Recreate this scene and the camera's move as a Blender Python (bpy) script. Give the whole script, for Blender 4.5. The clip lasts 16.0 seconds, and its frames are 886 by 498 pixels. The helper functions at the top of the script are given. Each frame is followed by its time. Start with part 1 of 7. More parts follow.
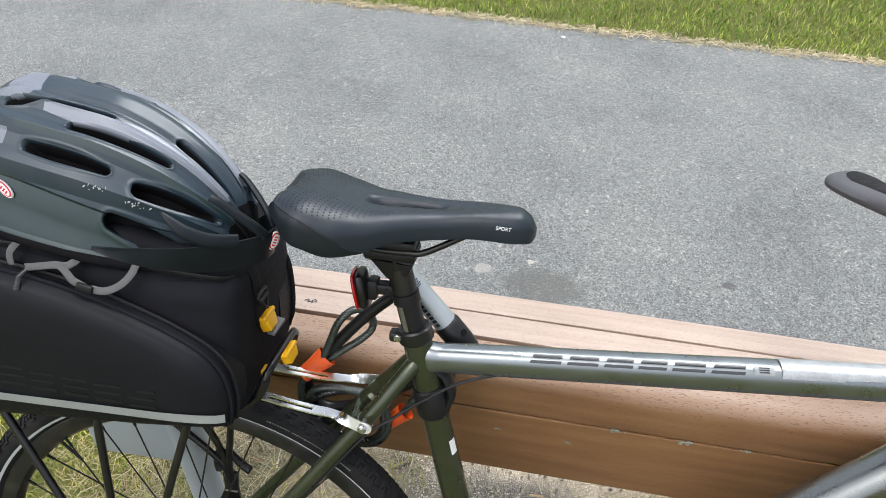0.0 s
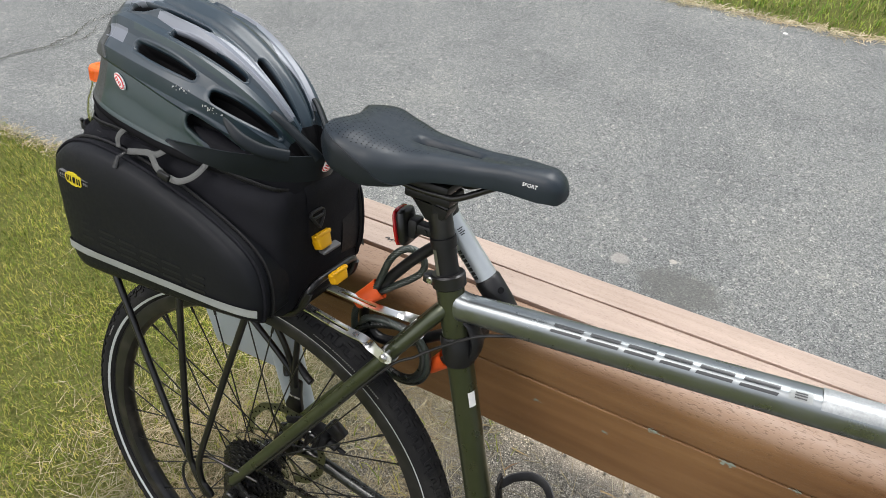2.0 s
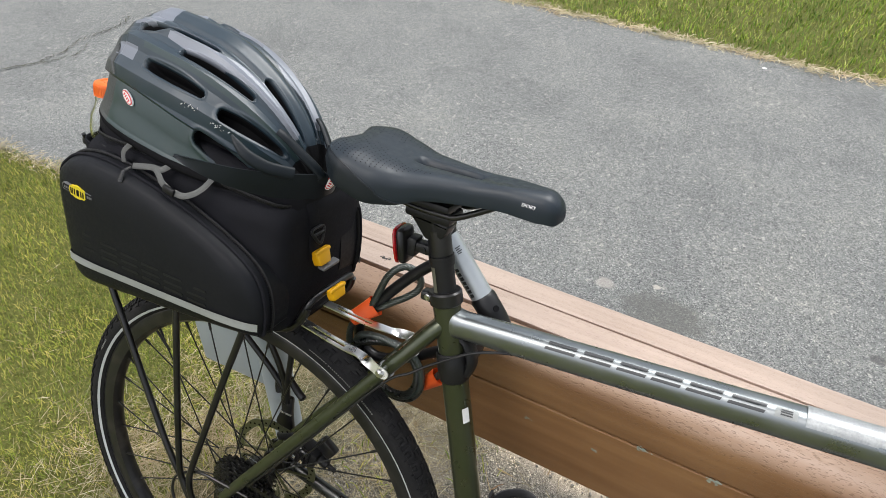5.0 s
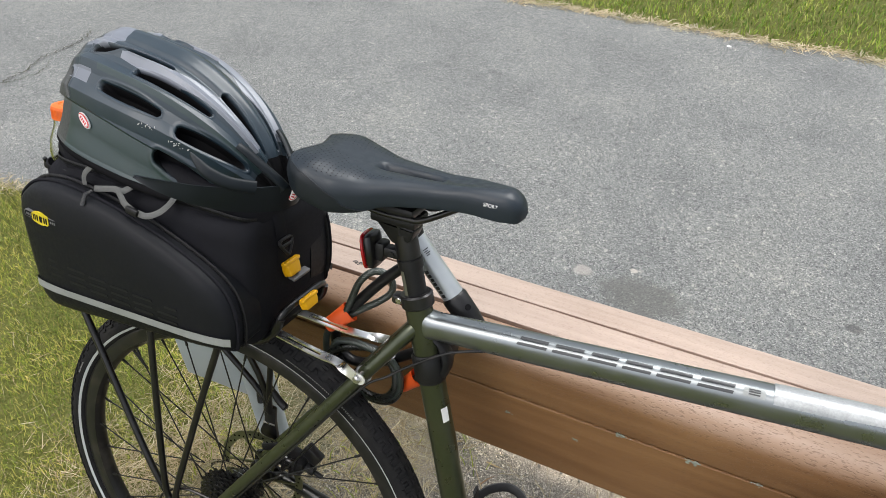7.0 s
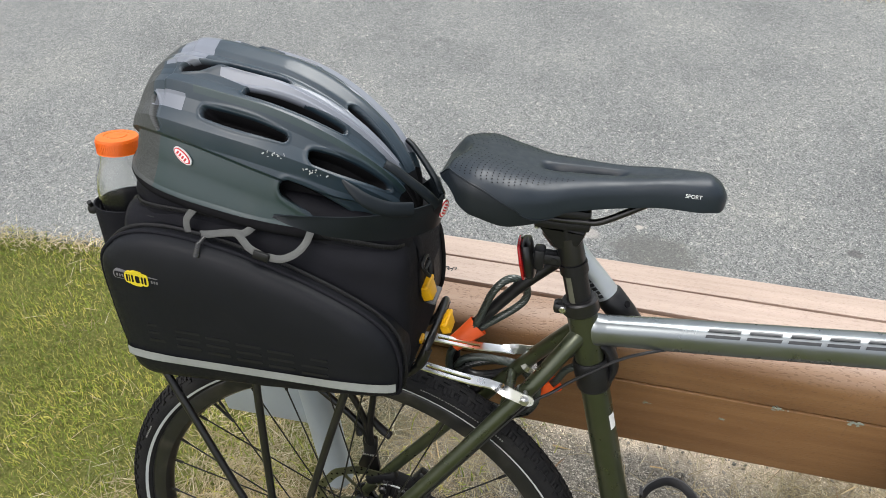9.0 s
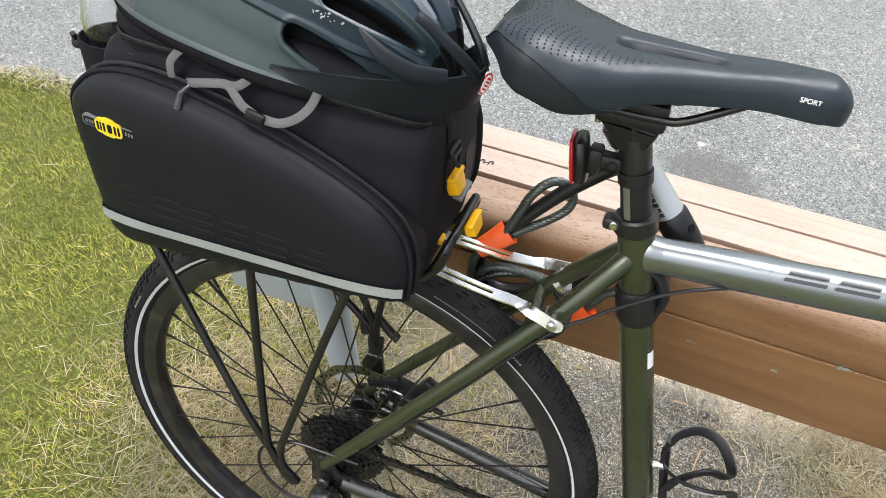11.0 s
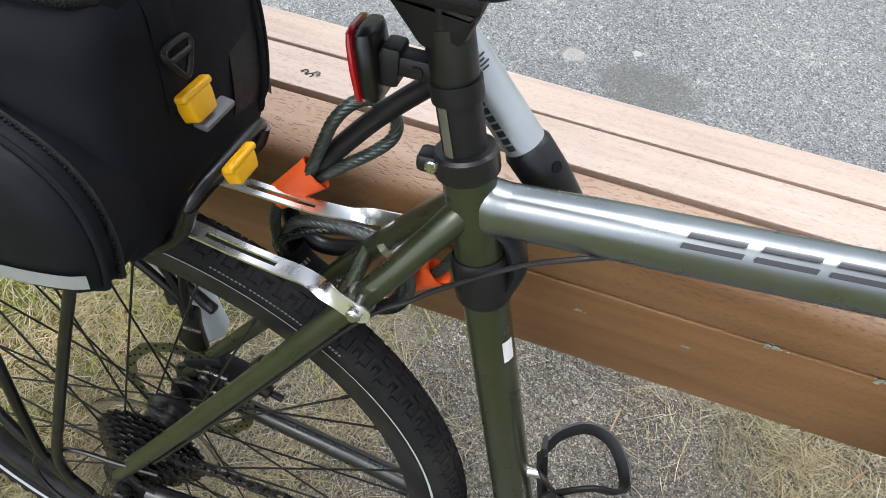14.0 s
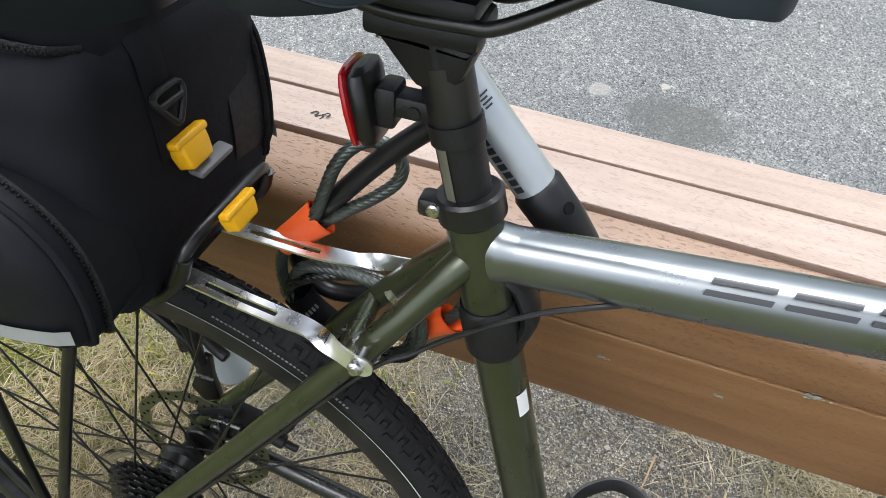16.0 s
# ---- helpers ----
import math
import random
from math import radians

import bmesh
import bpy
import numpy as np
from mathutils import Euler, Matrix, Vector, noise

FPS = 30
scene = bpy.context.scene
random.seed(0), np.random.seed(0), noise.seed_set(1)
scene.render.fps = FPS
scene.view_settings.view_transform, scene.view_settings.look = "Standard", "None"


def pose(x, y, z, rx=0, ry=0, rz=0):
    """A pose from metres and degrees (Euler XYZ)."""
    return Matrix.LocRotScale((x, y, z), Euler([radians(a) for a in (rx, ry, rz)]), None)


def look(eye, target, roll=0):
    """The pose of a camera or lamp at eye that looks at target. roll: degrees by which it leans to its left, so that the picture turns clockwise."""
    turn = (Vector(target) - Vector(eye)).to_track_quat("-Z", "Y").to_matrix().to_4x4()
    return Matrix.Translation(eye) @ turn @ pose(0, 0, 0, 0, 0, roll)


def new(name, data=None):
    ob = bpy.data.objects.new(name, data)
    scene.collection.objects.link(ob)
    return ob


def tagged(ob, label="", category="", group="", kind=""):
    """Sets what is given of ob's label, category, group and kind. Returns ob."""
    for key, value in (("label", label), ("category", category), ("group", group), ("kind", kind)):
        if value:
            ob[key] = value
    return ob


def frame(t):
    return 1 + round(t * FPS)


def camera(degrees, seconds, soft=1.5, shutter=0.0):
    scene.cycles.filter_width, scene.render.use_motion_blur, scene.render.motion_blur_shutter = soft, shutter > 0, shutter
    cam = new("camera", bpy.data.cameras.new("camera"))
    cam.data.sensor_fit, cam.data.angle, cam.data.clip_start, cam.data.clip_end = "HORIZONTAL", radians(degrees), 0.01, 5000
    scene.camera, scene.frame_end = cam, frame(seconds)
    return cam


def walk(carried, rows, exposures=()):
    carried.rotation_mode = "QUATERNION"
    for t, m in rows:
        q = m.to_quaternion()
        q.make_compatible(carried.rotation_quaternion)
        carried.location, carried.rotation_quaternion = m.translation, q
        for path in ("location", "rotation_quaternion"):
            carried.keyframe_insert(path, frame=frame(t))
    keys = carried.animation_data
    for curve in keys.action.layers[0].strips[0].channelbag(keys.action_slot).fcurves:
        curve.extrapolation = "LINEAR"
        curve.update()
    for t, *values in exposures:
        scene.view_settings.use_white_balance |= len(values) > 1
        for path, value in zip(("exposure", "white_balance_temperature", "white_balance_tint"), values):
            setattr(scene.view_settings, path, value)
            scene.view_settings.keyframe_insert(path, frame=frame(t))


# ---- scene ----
cam = camera(65.0, 16.0, soft=0.65)
PATH = [
    (0, (0.399, -0.317, 1.365), (0.103, 1.169, 0.059), 2.3),
    (0.5, (0.507, -0.26, 1.359), (-0.186, 1.074, 0.04), -3.4),
    (1, (0.565, -0.25, 1.346), (-0.225, 0.999, -0.001), -3.6),
    (1.5, (0.577, -0.25, 1.341), (-0.217, 0.98, -0.02), -4.7),
    (2, (0.576, -0.28, 1.344), (-0.228, 0.961, -0.003), -1.2),
    (2.5, (0.592, -0.29, 1.354), (-0.209, 0.971, 0.025), -3.2),
    (3, (0.596, -0.29, 1.345), (-0.179, 1.004, 0.032), -2.6),
    (3.5, (0.577, -0.312, 1.365), (-0.181, 1.008, 0.068), 0.4),
    (4, (0.569, -0.322, 1.357), (-0.227, 0.993, 0.077), 2.3),
    (6.3, (0.584, -0.289, 1.352), (-0.162, 1.02, 0.037), -1.2),
    (6.5, (0.589, -0.289, 1.357), (-0.139, 1.031, 0.043), -0.8),
    (7, (0.586, -0.297, 1.364), (-0.151, 1.025, 0.056), -1.4),
    (7.5, (0.578, -0.307, 1.374), (-0.213, 0.999, 0.082), -2.8),
    (8, (0.507, -0.319, 1.359), (-0.269, 0.968, 0.039), -2.0),
    (8.5, (0.351, -0.316, 1.363), (-0.16, 1.067, 0.013), -2.5),
    (8.7, (0.299, -0.325, 1.359), (-0.151, 1.069, -0.003), -2.2),
    (10.8, (0.263, -0.242, 1.273), (-0.352, 0.838, -0.294), -3.4),
    (11, (0.265, -0.238, 1.255), (-0.215, 0.886, -0.328), 1.1),
    (11.5, (0.338, -0.17, 1.181), (-0.104, 0.931, -0.429), -1.7),
    (12, (0.323, -0.16, 1.155), (0.024, 0.964, -0.472), 1.0),
    (12.5, (0.29, -0.184, 1.165), (0.098, 0.976, -0.453), 5.7),
    (13, (0.277, -0.189, 1.153), (0.166, 1.012, -0.443), 9.0),
    (13.5, (0.308, -0.108, 1.124), (0.079, 1.004, -0.523), 6.7),
    (14, (0.335, -0.046, 1.098), (0.026, 0.947, -0.611), 4.8),
    (14.5, (0.346, -0.036, 1.087), (-0.021, 0.905, -0.639), 0.8),
    (15, (0.345, -0.033, 1.094), (-0.034, 0.95, -0.606), 0.7),
    (15.5, (0.345, -0.032, 1.095), (-0.056, 0.988, -0.578), 0.9),
    (16, (0.345, -0.021, 1.081), (-0.089, 1.014, -0.574), -0.5),
]
walk(cam, [(t, look(e, g, r)) for t, e, g, r in PATH], [(0.0, 0.71, 6280, 10), (1.0, 0.56, 6420, 10), (2.5, 0.55, 6500, 10), (8.4, 0.55, 6500, 10), (10.8, 1.05, 6450, 10), (11.5, 0.93, 6400, 10), (12.5, 0.83, 6300, 10), (14.0, 0.82, 6150, 10), (16.0, 0.79, 6150, 10)])

# ---- world and light: bright overcast day ----
world = bpy.data.worlds.new("world")
scene.world = world
world.use_nodes = True
wn, wl = world.node_tree.nodes, world.node_tree.links
wn.clear()
sky = wn.new("ShaderNodeTexSky")
sky.sky_type = 'NISHITA'
sky.sun_disc = False
sky.sun_elevation = radians(58)
sky.sun_rotation = radians(205)
sky.dust_density = 4.0
hsv = wn.new("ShaderNodeHueSaturation")
hsv.inputs["Saturation"].default_value = 0.34
bgn = wn.new("ShaderNodeBackground")
bgn.inputs["Strength"].default_value = 0.15
won = wn.new("ShaderNodeOutputWorld")
wl.new(sky.outputs[0], hsv.inputs["Color"])
wl.new(hsv.outputs[0], bgn.inputs[0])
wl.new(bgn.outputs[0], won.inputs[0])
sun_data = bpy.data.lights.new("sun", 'SUN')
sun_data.energy, sun_data.angle, sun_data.color = 2.6, radians(42), (1.0, 1.0, 0.98)
sun = new("sun", sun_data)
sun.matrix_world = look((0.6, 2.4, 4.0), (0, 0, 0))

# ---- the bicycle's own space: x ahead, y to its left, z up; it leans on the bench ----
BIKE = Matrix.Translation((0, -0.033, 0)) @ pose(0, 0, 0, 0, 0, 4.73) @ pose(0, 0, 0, -16.08, 0, 0)
# ---- the bench's own space: x along it ----
BENCH = Matrix.Translation((0.4, 0.27, 0)) @ pose(0, 0, 0, 0, 0, 2.9)

# ---- mesh helpers ----
def part(name, bm, mat, parent=None, label="", sharp=38):
    """Links a bmesh as one object under its thing."""
    bmesh.ops.recalc_face_normals(bm, faces=bm.faces)
    for e in bm.edges:
        if len(e.link_faces) == 2:
            e.smooth = e.calc_face_angle(0) < radians(sharp)
    for fc in bm.faces:
        fc.smooth = True
    me = bpy.data.meshes.new(name)
    bm.to_mesh(me)
    bm.free()
    for m in (mat if isinstance(mat, (list, tuple)) else [mat]):
        me.materials.append(m)
    ob = new(name, me)
    if parent is not None:
        ob.parent = parent
    if label:
        tagged(ob, label)
    return ob


def thing(name, label, category, m=Matrix(), group="", kind=""):
    ob = new(name)
    ob.empty_display_size = 0.05
    ob.matrix_world = m
    return tagged(ob, label, category, group, kind)


def join_bm(*bms):
    out = bms[0]
    for b in bms[1:]:
        me = bpy.data.meshes.new("tmp")
        b.to_mesh(me)
        out.from_mesh(me)
        bpy.data.meshes.remove(me)
        b.free()
    return out


def smooth_path(pts, n=6, closed=False):
    """Catmull-Rom through points."""
    P = [Vector(p) for p in pts]
    out, L = [], len(P)
    for i in range(L if closed else L - 1):
        if closed:
            a, b, c, d = P[i - 1], P[i], P[(i + 1) % L], P[(i + 2) % L]
        else:
            a, b, c, d = P[max(i - 1, 0)], P[i], P[i + 1], P[min(i + 2, L - 1)]
        for k in range(n):
            t = k / n
            out.append(0.5 * ((2 * b) + (c - a) * t + (2 * a - 5 * b + 4 * c - d) * t * t + (3 * b - a - 3 * c + d) * t ** 3))
    if not closed:
        out.append(P[-1])
    return out


def sweep(pts, ra, rb=None, seg=12, closed=False, up=(0, 0, 1), cap=True, power=1.0, spin=0.0):
    """A tube along points; ra across, rb along 'up'; numbers or lists."""
    P = [Vector(p) for p in pts]
    n = len(P)
    ra = ra if isinstance(ra, (list, tuple)) else [ra] * n
    rb = ra if rb is None else (rb if isinstance(rb, (list, tuple)) else [rb] * n)
    bm = bmesh.new()
    rings = []
    U = Vector(up)
    for i in range(n):
        d = (P[(i + 1) % n] - P[i - 1]) if closed else (P[min(i + 1, n - 1)] - P[max(i - 1, 0)])
        d.normalize()
        U = (U - d * U.dot(d))
        if U.length < 1e-4:
            U = d.orthogonal()
        U.normalize()
        S = d.cross(U)
        ring = []
        for k in range(seg):
            a = 2 * math.pi * k / seg + spin
            ca, sa = math.cos(a), math.sin(a)
            ca, sa = math.copysign(abs(ca) ** power, ca), math.copysign(abs(sa) ** power, sa)
            ring.append(bm.verts.new(P[i] + S * (ra[i] * ca) + U * (rb[i] * sa)))
        rings.append(ring)
    for i in range(n if closed else n - 1):
        A, B = rings[i], rings[(i + 1) % n]
        for k in range(seg):
            bm.faces.new((A[k], A[(k + 1) % seg], B[(k + 1) % seg], B[k]))
    if cap and not closed:
        bm.faces.new(rings[0])
        bm.faces.new(rings[-1])
    return bm


def loft(rings, cap=True, closed=True):
    bm = bmesh.new()
    R = [[bm.verts.new(p) for p in r] for r in rings]
    m = len(R[0])
    for A, B in zip(R, R[1:]):
        for k in range(m if closed else m - 1):
            bm.faces.new((A[k], A[(k + 1) % m], B[(k + 1) % m], B[k]))
    if cap and closed:
        bm.faces.new(R[0])
        bm.faces.new(R[-1])
    return bm


def lathe(profile, centre, axis='Y', seg=48, arc=1.0):
    """Turns (radius, height) round an axis through centre; the profile is closed when its ends meet."""
    C = Vector(centre)
    rings = []
    for k in range(seg):
        a = 2 * math.pi * k / seg
        ring = []
        for r, h in profile:
            x, y = r * math.cos(a), r * math.sin(a)
            ring.append(C + (Vector((x, h, y)) if axis == 'Y' else Vector((x, y, h))))
        rings.append(ring)
    bm = bmesh.new()
    R = [[bm.verts.new(p) for p in r] for r in rings]
    m = len(profile)
    for i in range(seg):
        A, B = R[i], R[(i + 1) % seg]
        for k in range(m - 1):
            bm.faces.new((A[k], A[k + 1], B[k + 1], B[k]))
    bmesh.ops.remove_doubles(bm, verts=bm.verts, dist=1e-6)
    return bm


def block(size, at=(0, 0, 0), bevel=0.0, seg=2, m=None):
    bm = bmesh.new()
    bmesh.ops.create_cube(bm, size=1.0)
    bmesh.ops.scale(bm, vec=size, verts=bm.verts)
    if bevel:
        bmesh.ops.bevel(bm, geom=bm.edges[:] + bm.verts[:], offset=bevel, segments=seg, profile=0.5, affect='EDGES')
    if m is not None:
        bm.transform(m)
    bmesh.ops.translate(bm, vec=at, verts=bm.verts)
    return bm


def prism(outline, y0, y1, bevel=0.0, seg=2):
    """An outline in (x, z) pushed from y0 to y1, with rounded edges."""
    bm = bmesh.new()
    vs = [bm.verts.new((x, y0, z)) for x, z in outline]
    fc = bm.faces.new(vs)
    r = bmesh.ops.extrude_face_region(bm, geom=[fc])
    bmesh.ops.translate(bm, vec=(0, y1 - y0, 0), verts=[v for v in r["geom"] if isinstance(v, bmesh.types.BMVert)])
    if bevel:
        es = [e for e in bm.edges if abs(e.verts[0].co.y - e.verts[1].co.y) < 1e-6]
        bmesh.ops.bevel(bm, geom=es, offset=bevel, segments=seg, profile=0.5, affect='EDGES')
    return bm


def tube_patch(p0, p1, ra, rb, s0, s1, a0, a1, off=0.0006, slant=0.0, n=4, up=(0, 0, 1), power=1.0):
    """A thin decal on a tube: lengths s0..s1 in metres from p0, angles a0..a1 in degrees (0: side at -y, 90: top)."""
    P0, P1 = Vector(p0), Vector(p1)
    d = (P1 - P0).normalized()
    U = Vector(up)
    U = (U - d * U.dot(d)).normalized()
    S = d.cross(U)
    if S.y > 0:
        S = -S
    bm = bmesh.new()
    g = []
    for i in range(n + 1):
        a = radians(a0 + (a1 - a0) * i / n)
        row = []
        for k in range(3):
            s = s0 + (s1 - s0) * k / 2 + slant * (i / n)
            row.append(bm.verts.new(P0 + d * s + S * ((ra + off) * math.copysign(abs(math.cos(a)) ** power, math.cos(a))) + U * ((rb + off) * math.copysign(abs(math.sin(a)) ** power, math.sin(a)))))
        g.append(row)
    for i in range(n):
        for k in range(2):
            bm.faces.new((g[i][k], g[i][k + 1], g[i + 1][k + 1], g[i + 1][k]))
    return bm


def cyl(p0, p1, r, seg=14, bevel=0.0):
    P0, P1 = Vector(p0), Vector(p1)
    d = P1 - P0
    if bevel:
        u = d.normalized() * bevel
        pts, rr = [P0, P0 + u, P1 - u, P1], [r - bevel, r, r, r - bevel]
        return sweep(pts, rr, seg=seg, up=d.orthogonal())
    return sweep([P0, P1], r, seg=seg, up=d.orthogonal())


# ---- materials ----
def mat(name, col, rough=0.5, metal=0.0, var=0.15, scale=40.0, bump=0.0, bscale=200.0, coat=0.0, spec=0.5, dirt=None, dirt_amt=0.0, dscale=6.0):
    """A surface with variation at two scales, a fine relief and, where given, dirt."""
    m = bpy.data.materials.new(name)
    m.use_nodes = True
    nt = m.node_tree
    N, L = nt.nodes, nt.links
    b = N["Principled BSDF"]
    tc = N.new("ShaderNodeTexCoord")
    n1 = N.new("ShaderNodeTexNoise")
    n1.inputs["Scale"].default_value, n1.inputs["Detail"].default_value = scale, 6
    n2 = N.new("ShaderNodeTexNoise")
    n2.inputs["Scale"].default_value, n2.inputs["Detail"].default_value = scale / 7, 3
    L.new(tc.outputs["Object"], n1.inputs["Vector"])
    L.new(tc.outputs["Object"], n2.inputs["Vector"])
    add = N.new("ShaderNodeMath")
    add.operation = 'ADD'
    L.new(n1.outputs["Fac"], add.inputs[0])
    L.new(n2.outputs["Fac"], add.inputs[1])
    mr = N.new("ShaderNodeMapRange")
    mr.inputs[1].default_value, mr.inputs[2].default_value = 0.6, 1.4
    mr.inputs[3].default_value, mr.inputs[4].default_value = 1 - var, 1 + var
    L.new(add.outputs[0], mr.inputs[0])
    mul = N.new("ShaderNodeMix")
    mul.data_type, mul.blend_type = 'RGBA', 'MULTIPLY'
    mul.inputs["Factor"].default_value = 1.0
    mul.inputs[6].default_value = (*col, 1)
    L.new(mr.outputs[0], mul.inputs[7])
    out = mul.outputs[2]
    if dirt:
        n3 = N.new("ShaderNodeTexNoise")
        n3.inputs["Scale"].default_value, n3.inputs["Detail"].default_value = dscale, 8
        L.new(tc.outputs["Object"], n3.inputs["Vector"])
        r3 = N.new("ShaderNodeMapRange")
        r3.inputs[1].default_value, r3.inputs[2].default_value = 0.5, 0.72
        r3.inputs[3].default_value, r3.inputs[4].default_value = 0.0, dirt_amt
        L.new(n3.outputs["Fac"], r3.inputs[0])
        mx = N.new("ShaderNodeMix")
        mx.data_type = 'RGBA'
        L.new(r3.outputs[0], mx.inputs["Factor"])
        L.new(out, mx.inputs[6])
        mx.inputs[7].default_value = (*dirt, 1)
        out = mx.outputs[2]
    L.new(out, b.inputs["Base Color"])
    rr = N.new("ShaderNodeMapRange")
    rr.inputs[1].default_value, rr.inputs[2].default_value = 0.3, 0.7
    rr.inputs[3].default_value, rr.inputs[4].default_value = max(rough - 0.08, 0.03), min(rough + 0.08, 1)
    L.new(n1.outputs["Fac"], rr.inputs[0])
    L.new(rr.outputs[0], b.inputs["Roughness"])
    b.inputs["Metallic"].default_value = metal
    b.inputs["Coat Weight"].default_value = coat
    b.inputs["Coat Roughness"].default_value = 0.12
    b.inputs["Specular IOR Level"].default_value = spec
    if bump:
        n4 = N.new("ShaderNodeTexNoise")
        n4.inputs["Scale"].default_value, n4.inputs["Detail"].default_value = bscale, 4
        L.new(tc.outputs["Object"], n4.inputs["Vector"])
        bp = N.new("ShaderNodeBump")
        bp.inputs["Strength"].default_value, bp.inputs["Distance"].default_value = bump, 0.002
        L.new(n4.outputs["Fac"], bp.inputs["Height"])
        L.new(bp.outputs[0], b.inputs["Normal"])
    return m


def node(nt, kind, **inp):
    nd = nt.nodes.new(kind)
    for k, v in inp.items():
        nd.inputs[k.replace("_", " ")].default_value = v
    return nd


def ramp(nt, stops):
    nd = nt.nodes.new("ShaderNodeValToRGB")
    e = nd.color_ramp.elements
    while len(e) < len(stops):
        e.new(0.5)
    for el, (p, c) in zip(e, stops):
        el.position = p
        el.color = (*c, 1) if len(c) == 3 else c
    return nd


def asphalt_material():
    m = bpy.data.materials.new("weathered_asphalt")
    m.use_nodes = True
    nt = m.node_tree
    L = nt.links
    b = nt.nodes["Principled BSDF"]
    tc = nt.nodes.new("ShaderNodeTexCoord")
    vo = node(nt, "ShaderNodeTexVoronoi", Scale=340.0)
    vo2 = node(nt, "ShaderNodeTexVoronoi", Scale=95.0)
    no = node(nt, "ShaderNodeTexNoise", Scale=2.2, Detail=6.0)
    no2 = node(nt, "ShaderNodeTexNoise", Scale=420.0, Detail=3.0)
    for n in (vo, vo2, no, no2):
        L.new(tc.outputs["Object"], n.inputs["Vector"])
    sep = nt.nodes.new("ShaderNodeSeparateColor")
    L.new(vo.outputs["Color"], sep.inputs[0])
    r1 = ramp(nt, [(0.0, (0.062, 0.067, 0.067)), (0.2, (0.117, 0.121, 0.120)), (0.6, (0.171, 0.177, 0.174)), (0.92, (0.232, 0.236, 0.228)), (1.0, (0.352, 0.356, 0.338))])
    L.new(sep.outputs[0], r1.inputs[0])
    sep2 = nt.nodes.new("ShaderNodeSeparateColor")
    L.new(vo2.outputs["Color"], sep2.inputs[0])
    r2 = ramp(nt, [(0.0, (0.80, 0.80, 0.81)), (0.12, (0.95, 0.95, 0.95)), (0.5, (1, 1, 1)), (0.93, (1.06, 1.06, 1.04)), (1.0, (1.50, 1.46, 1.38))])
    L.new(sep2.outputs[1], r2.inputs[0])
    r3 = ramp(nt, [(0.28, (0.80, 0.80, 0.81)), (0.5, (0.98, 0.98, 0.98)), (0.72, (1.14, 1.13, 1.10))])
    L.new(no.outputs["Fac"], r3.inputs[0])
    col = r1.outputs[0]
    for other in (r2, r3):
        mx = nt.nodes.new("ShaderNodeMix")
        mx.data_type, mx.blend_type = 'RGBA', 'MULTIPLY'
        mx.inputs["Factor"].default_value = 1
        L.new(col, mx.inputs[6])
        L.new(other.outputs[0], mx.inputs[7])
        col = mx.outputs[2]
    # stains with a shape of their own: an oil patch, a pale spot and a dark dot
    geo = nt.nodes.new("ShaderNodeNewGeometry")
    wob = node(nt, "ShaderNodeTexNoise", Scale=30.0, Detail=4.0)
    L.new(geo.outputs["Position"], wob.inputs["Vector"])
    for (cx, cy, rx, ry, tint, amt) in ((0.408, 1.140, 0.122, 0.076, (0.095, 0.095, 0.088), 0.68), (0.224, 1.172, 0.032, 0.024, (0.33, 0.31, 0.28), 0.55), (0.92, 1.277, 0.024, 0.016, (0.06, 0.06, 0.06), 0.7), (0.355, 1.235, 0.012, 0.009, (0.42, 0.39, 0.34), 0.7), (0.30, 2.86, 0.012, 0.012, (0.7, 0.69, 0.66), 0.9)):
        mp = nt.nodes.new("ShaderNodeMapping")
        mp.inputs["Location"].default_value = (-cx / rx, -cy / ry, 0)
        mp.inputs["Scale"].default_value = (1 / rx, 1 / ry, 0)
        L.new(geo.outputs["Position"], mp.inputs["Vector"])
        ln = nt.nodes.new("ShaderNodeVectorMath")
        ln.operation = 'LENGTH'
        L.new(mp.outputs[0], ln.inputs[0])
        ad = nt.nodes.new("ShaderNodeMath")
        ad.operation = 'ADD'
        L.new(ln.outputs["Value"], ad.inputs[0])
        L.new(wob.outputs["Fac"], ad.inputs[1])
        mr = nt.nodes.new("ShaderNodeMapRange")
        mr.inputs[1].default_value, mr.inputs[2].default_value = 1.15, 1.65
        mr.inputs[3].default_value, mr.inputs[4].default_value = amt, 0.0
        L.new(ad.outputs[0], mr.inputs[0])
        mx = nt.nodes.new("ShaderNodeMix")
        mx.data_type = 'RGBA'
        L.new(mr.outputs[0], mx.inputs["Factor"])
        L.new(col, mx.inputs[6])
        mx.inputs[7].default_value = (*tint, 1)
        col = mx.outputs[2]
    L.new(col, b.inputs["Base Color"])
    b.inputs["Roughness"].default_value = 0.9
    b.inputs["Specular IOR Level"].default_value = 0.25
    ad = nt.nodes.new("ShaderNodeMath")
    ad.operation = 'ADD'
    L.new(vo.outputs["Distance"], ad.inputs[0])
    L.new(no2.outputs["Fac"], ad.inputs[1])
    bp = node(nt, "ShaderNodeBump", Strength=0.38, Distance=0.003)
    L.new(ad.outputs[0], bp.inputs["Height"])
    L.new(bp.outputs[0], b.inputs["Normal"])
    return m


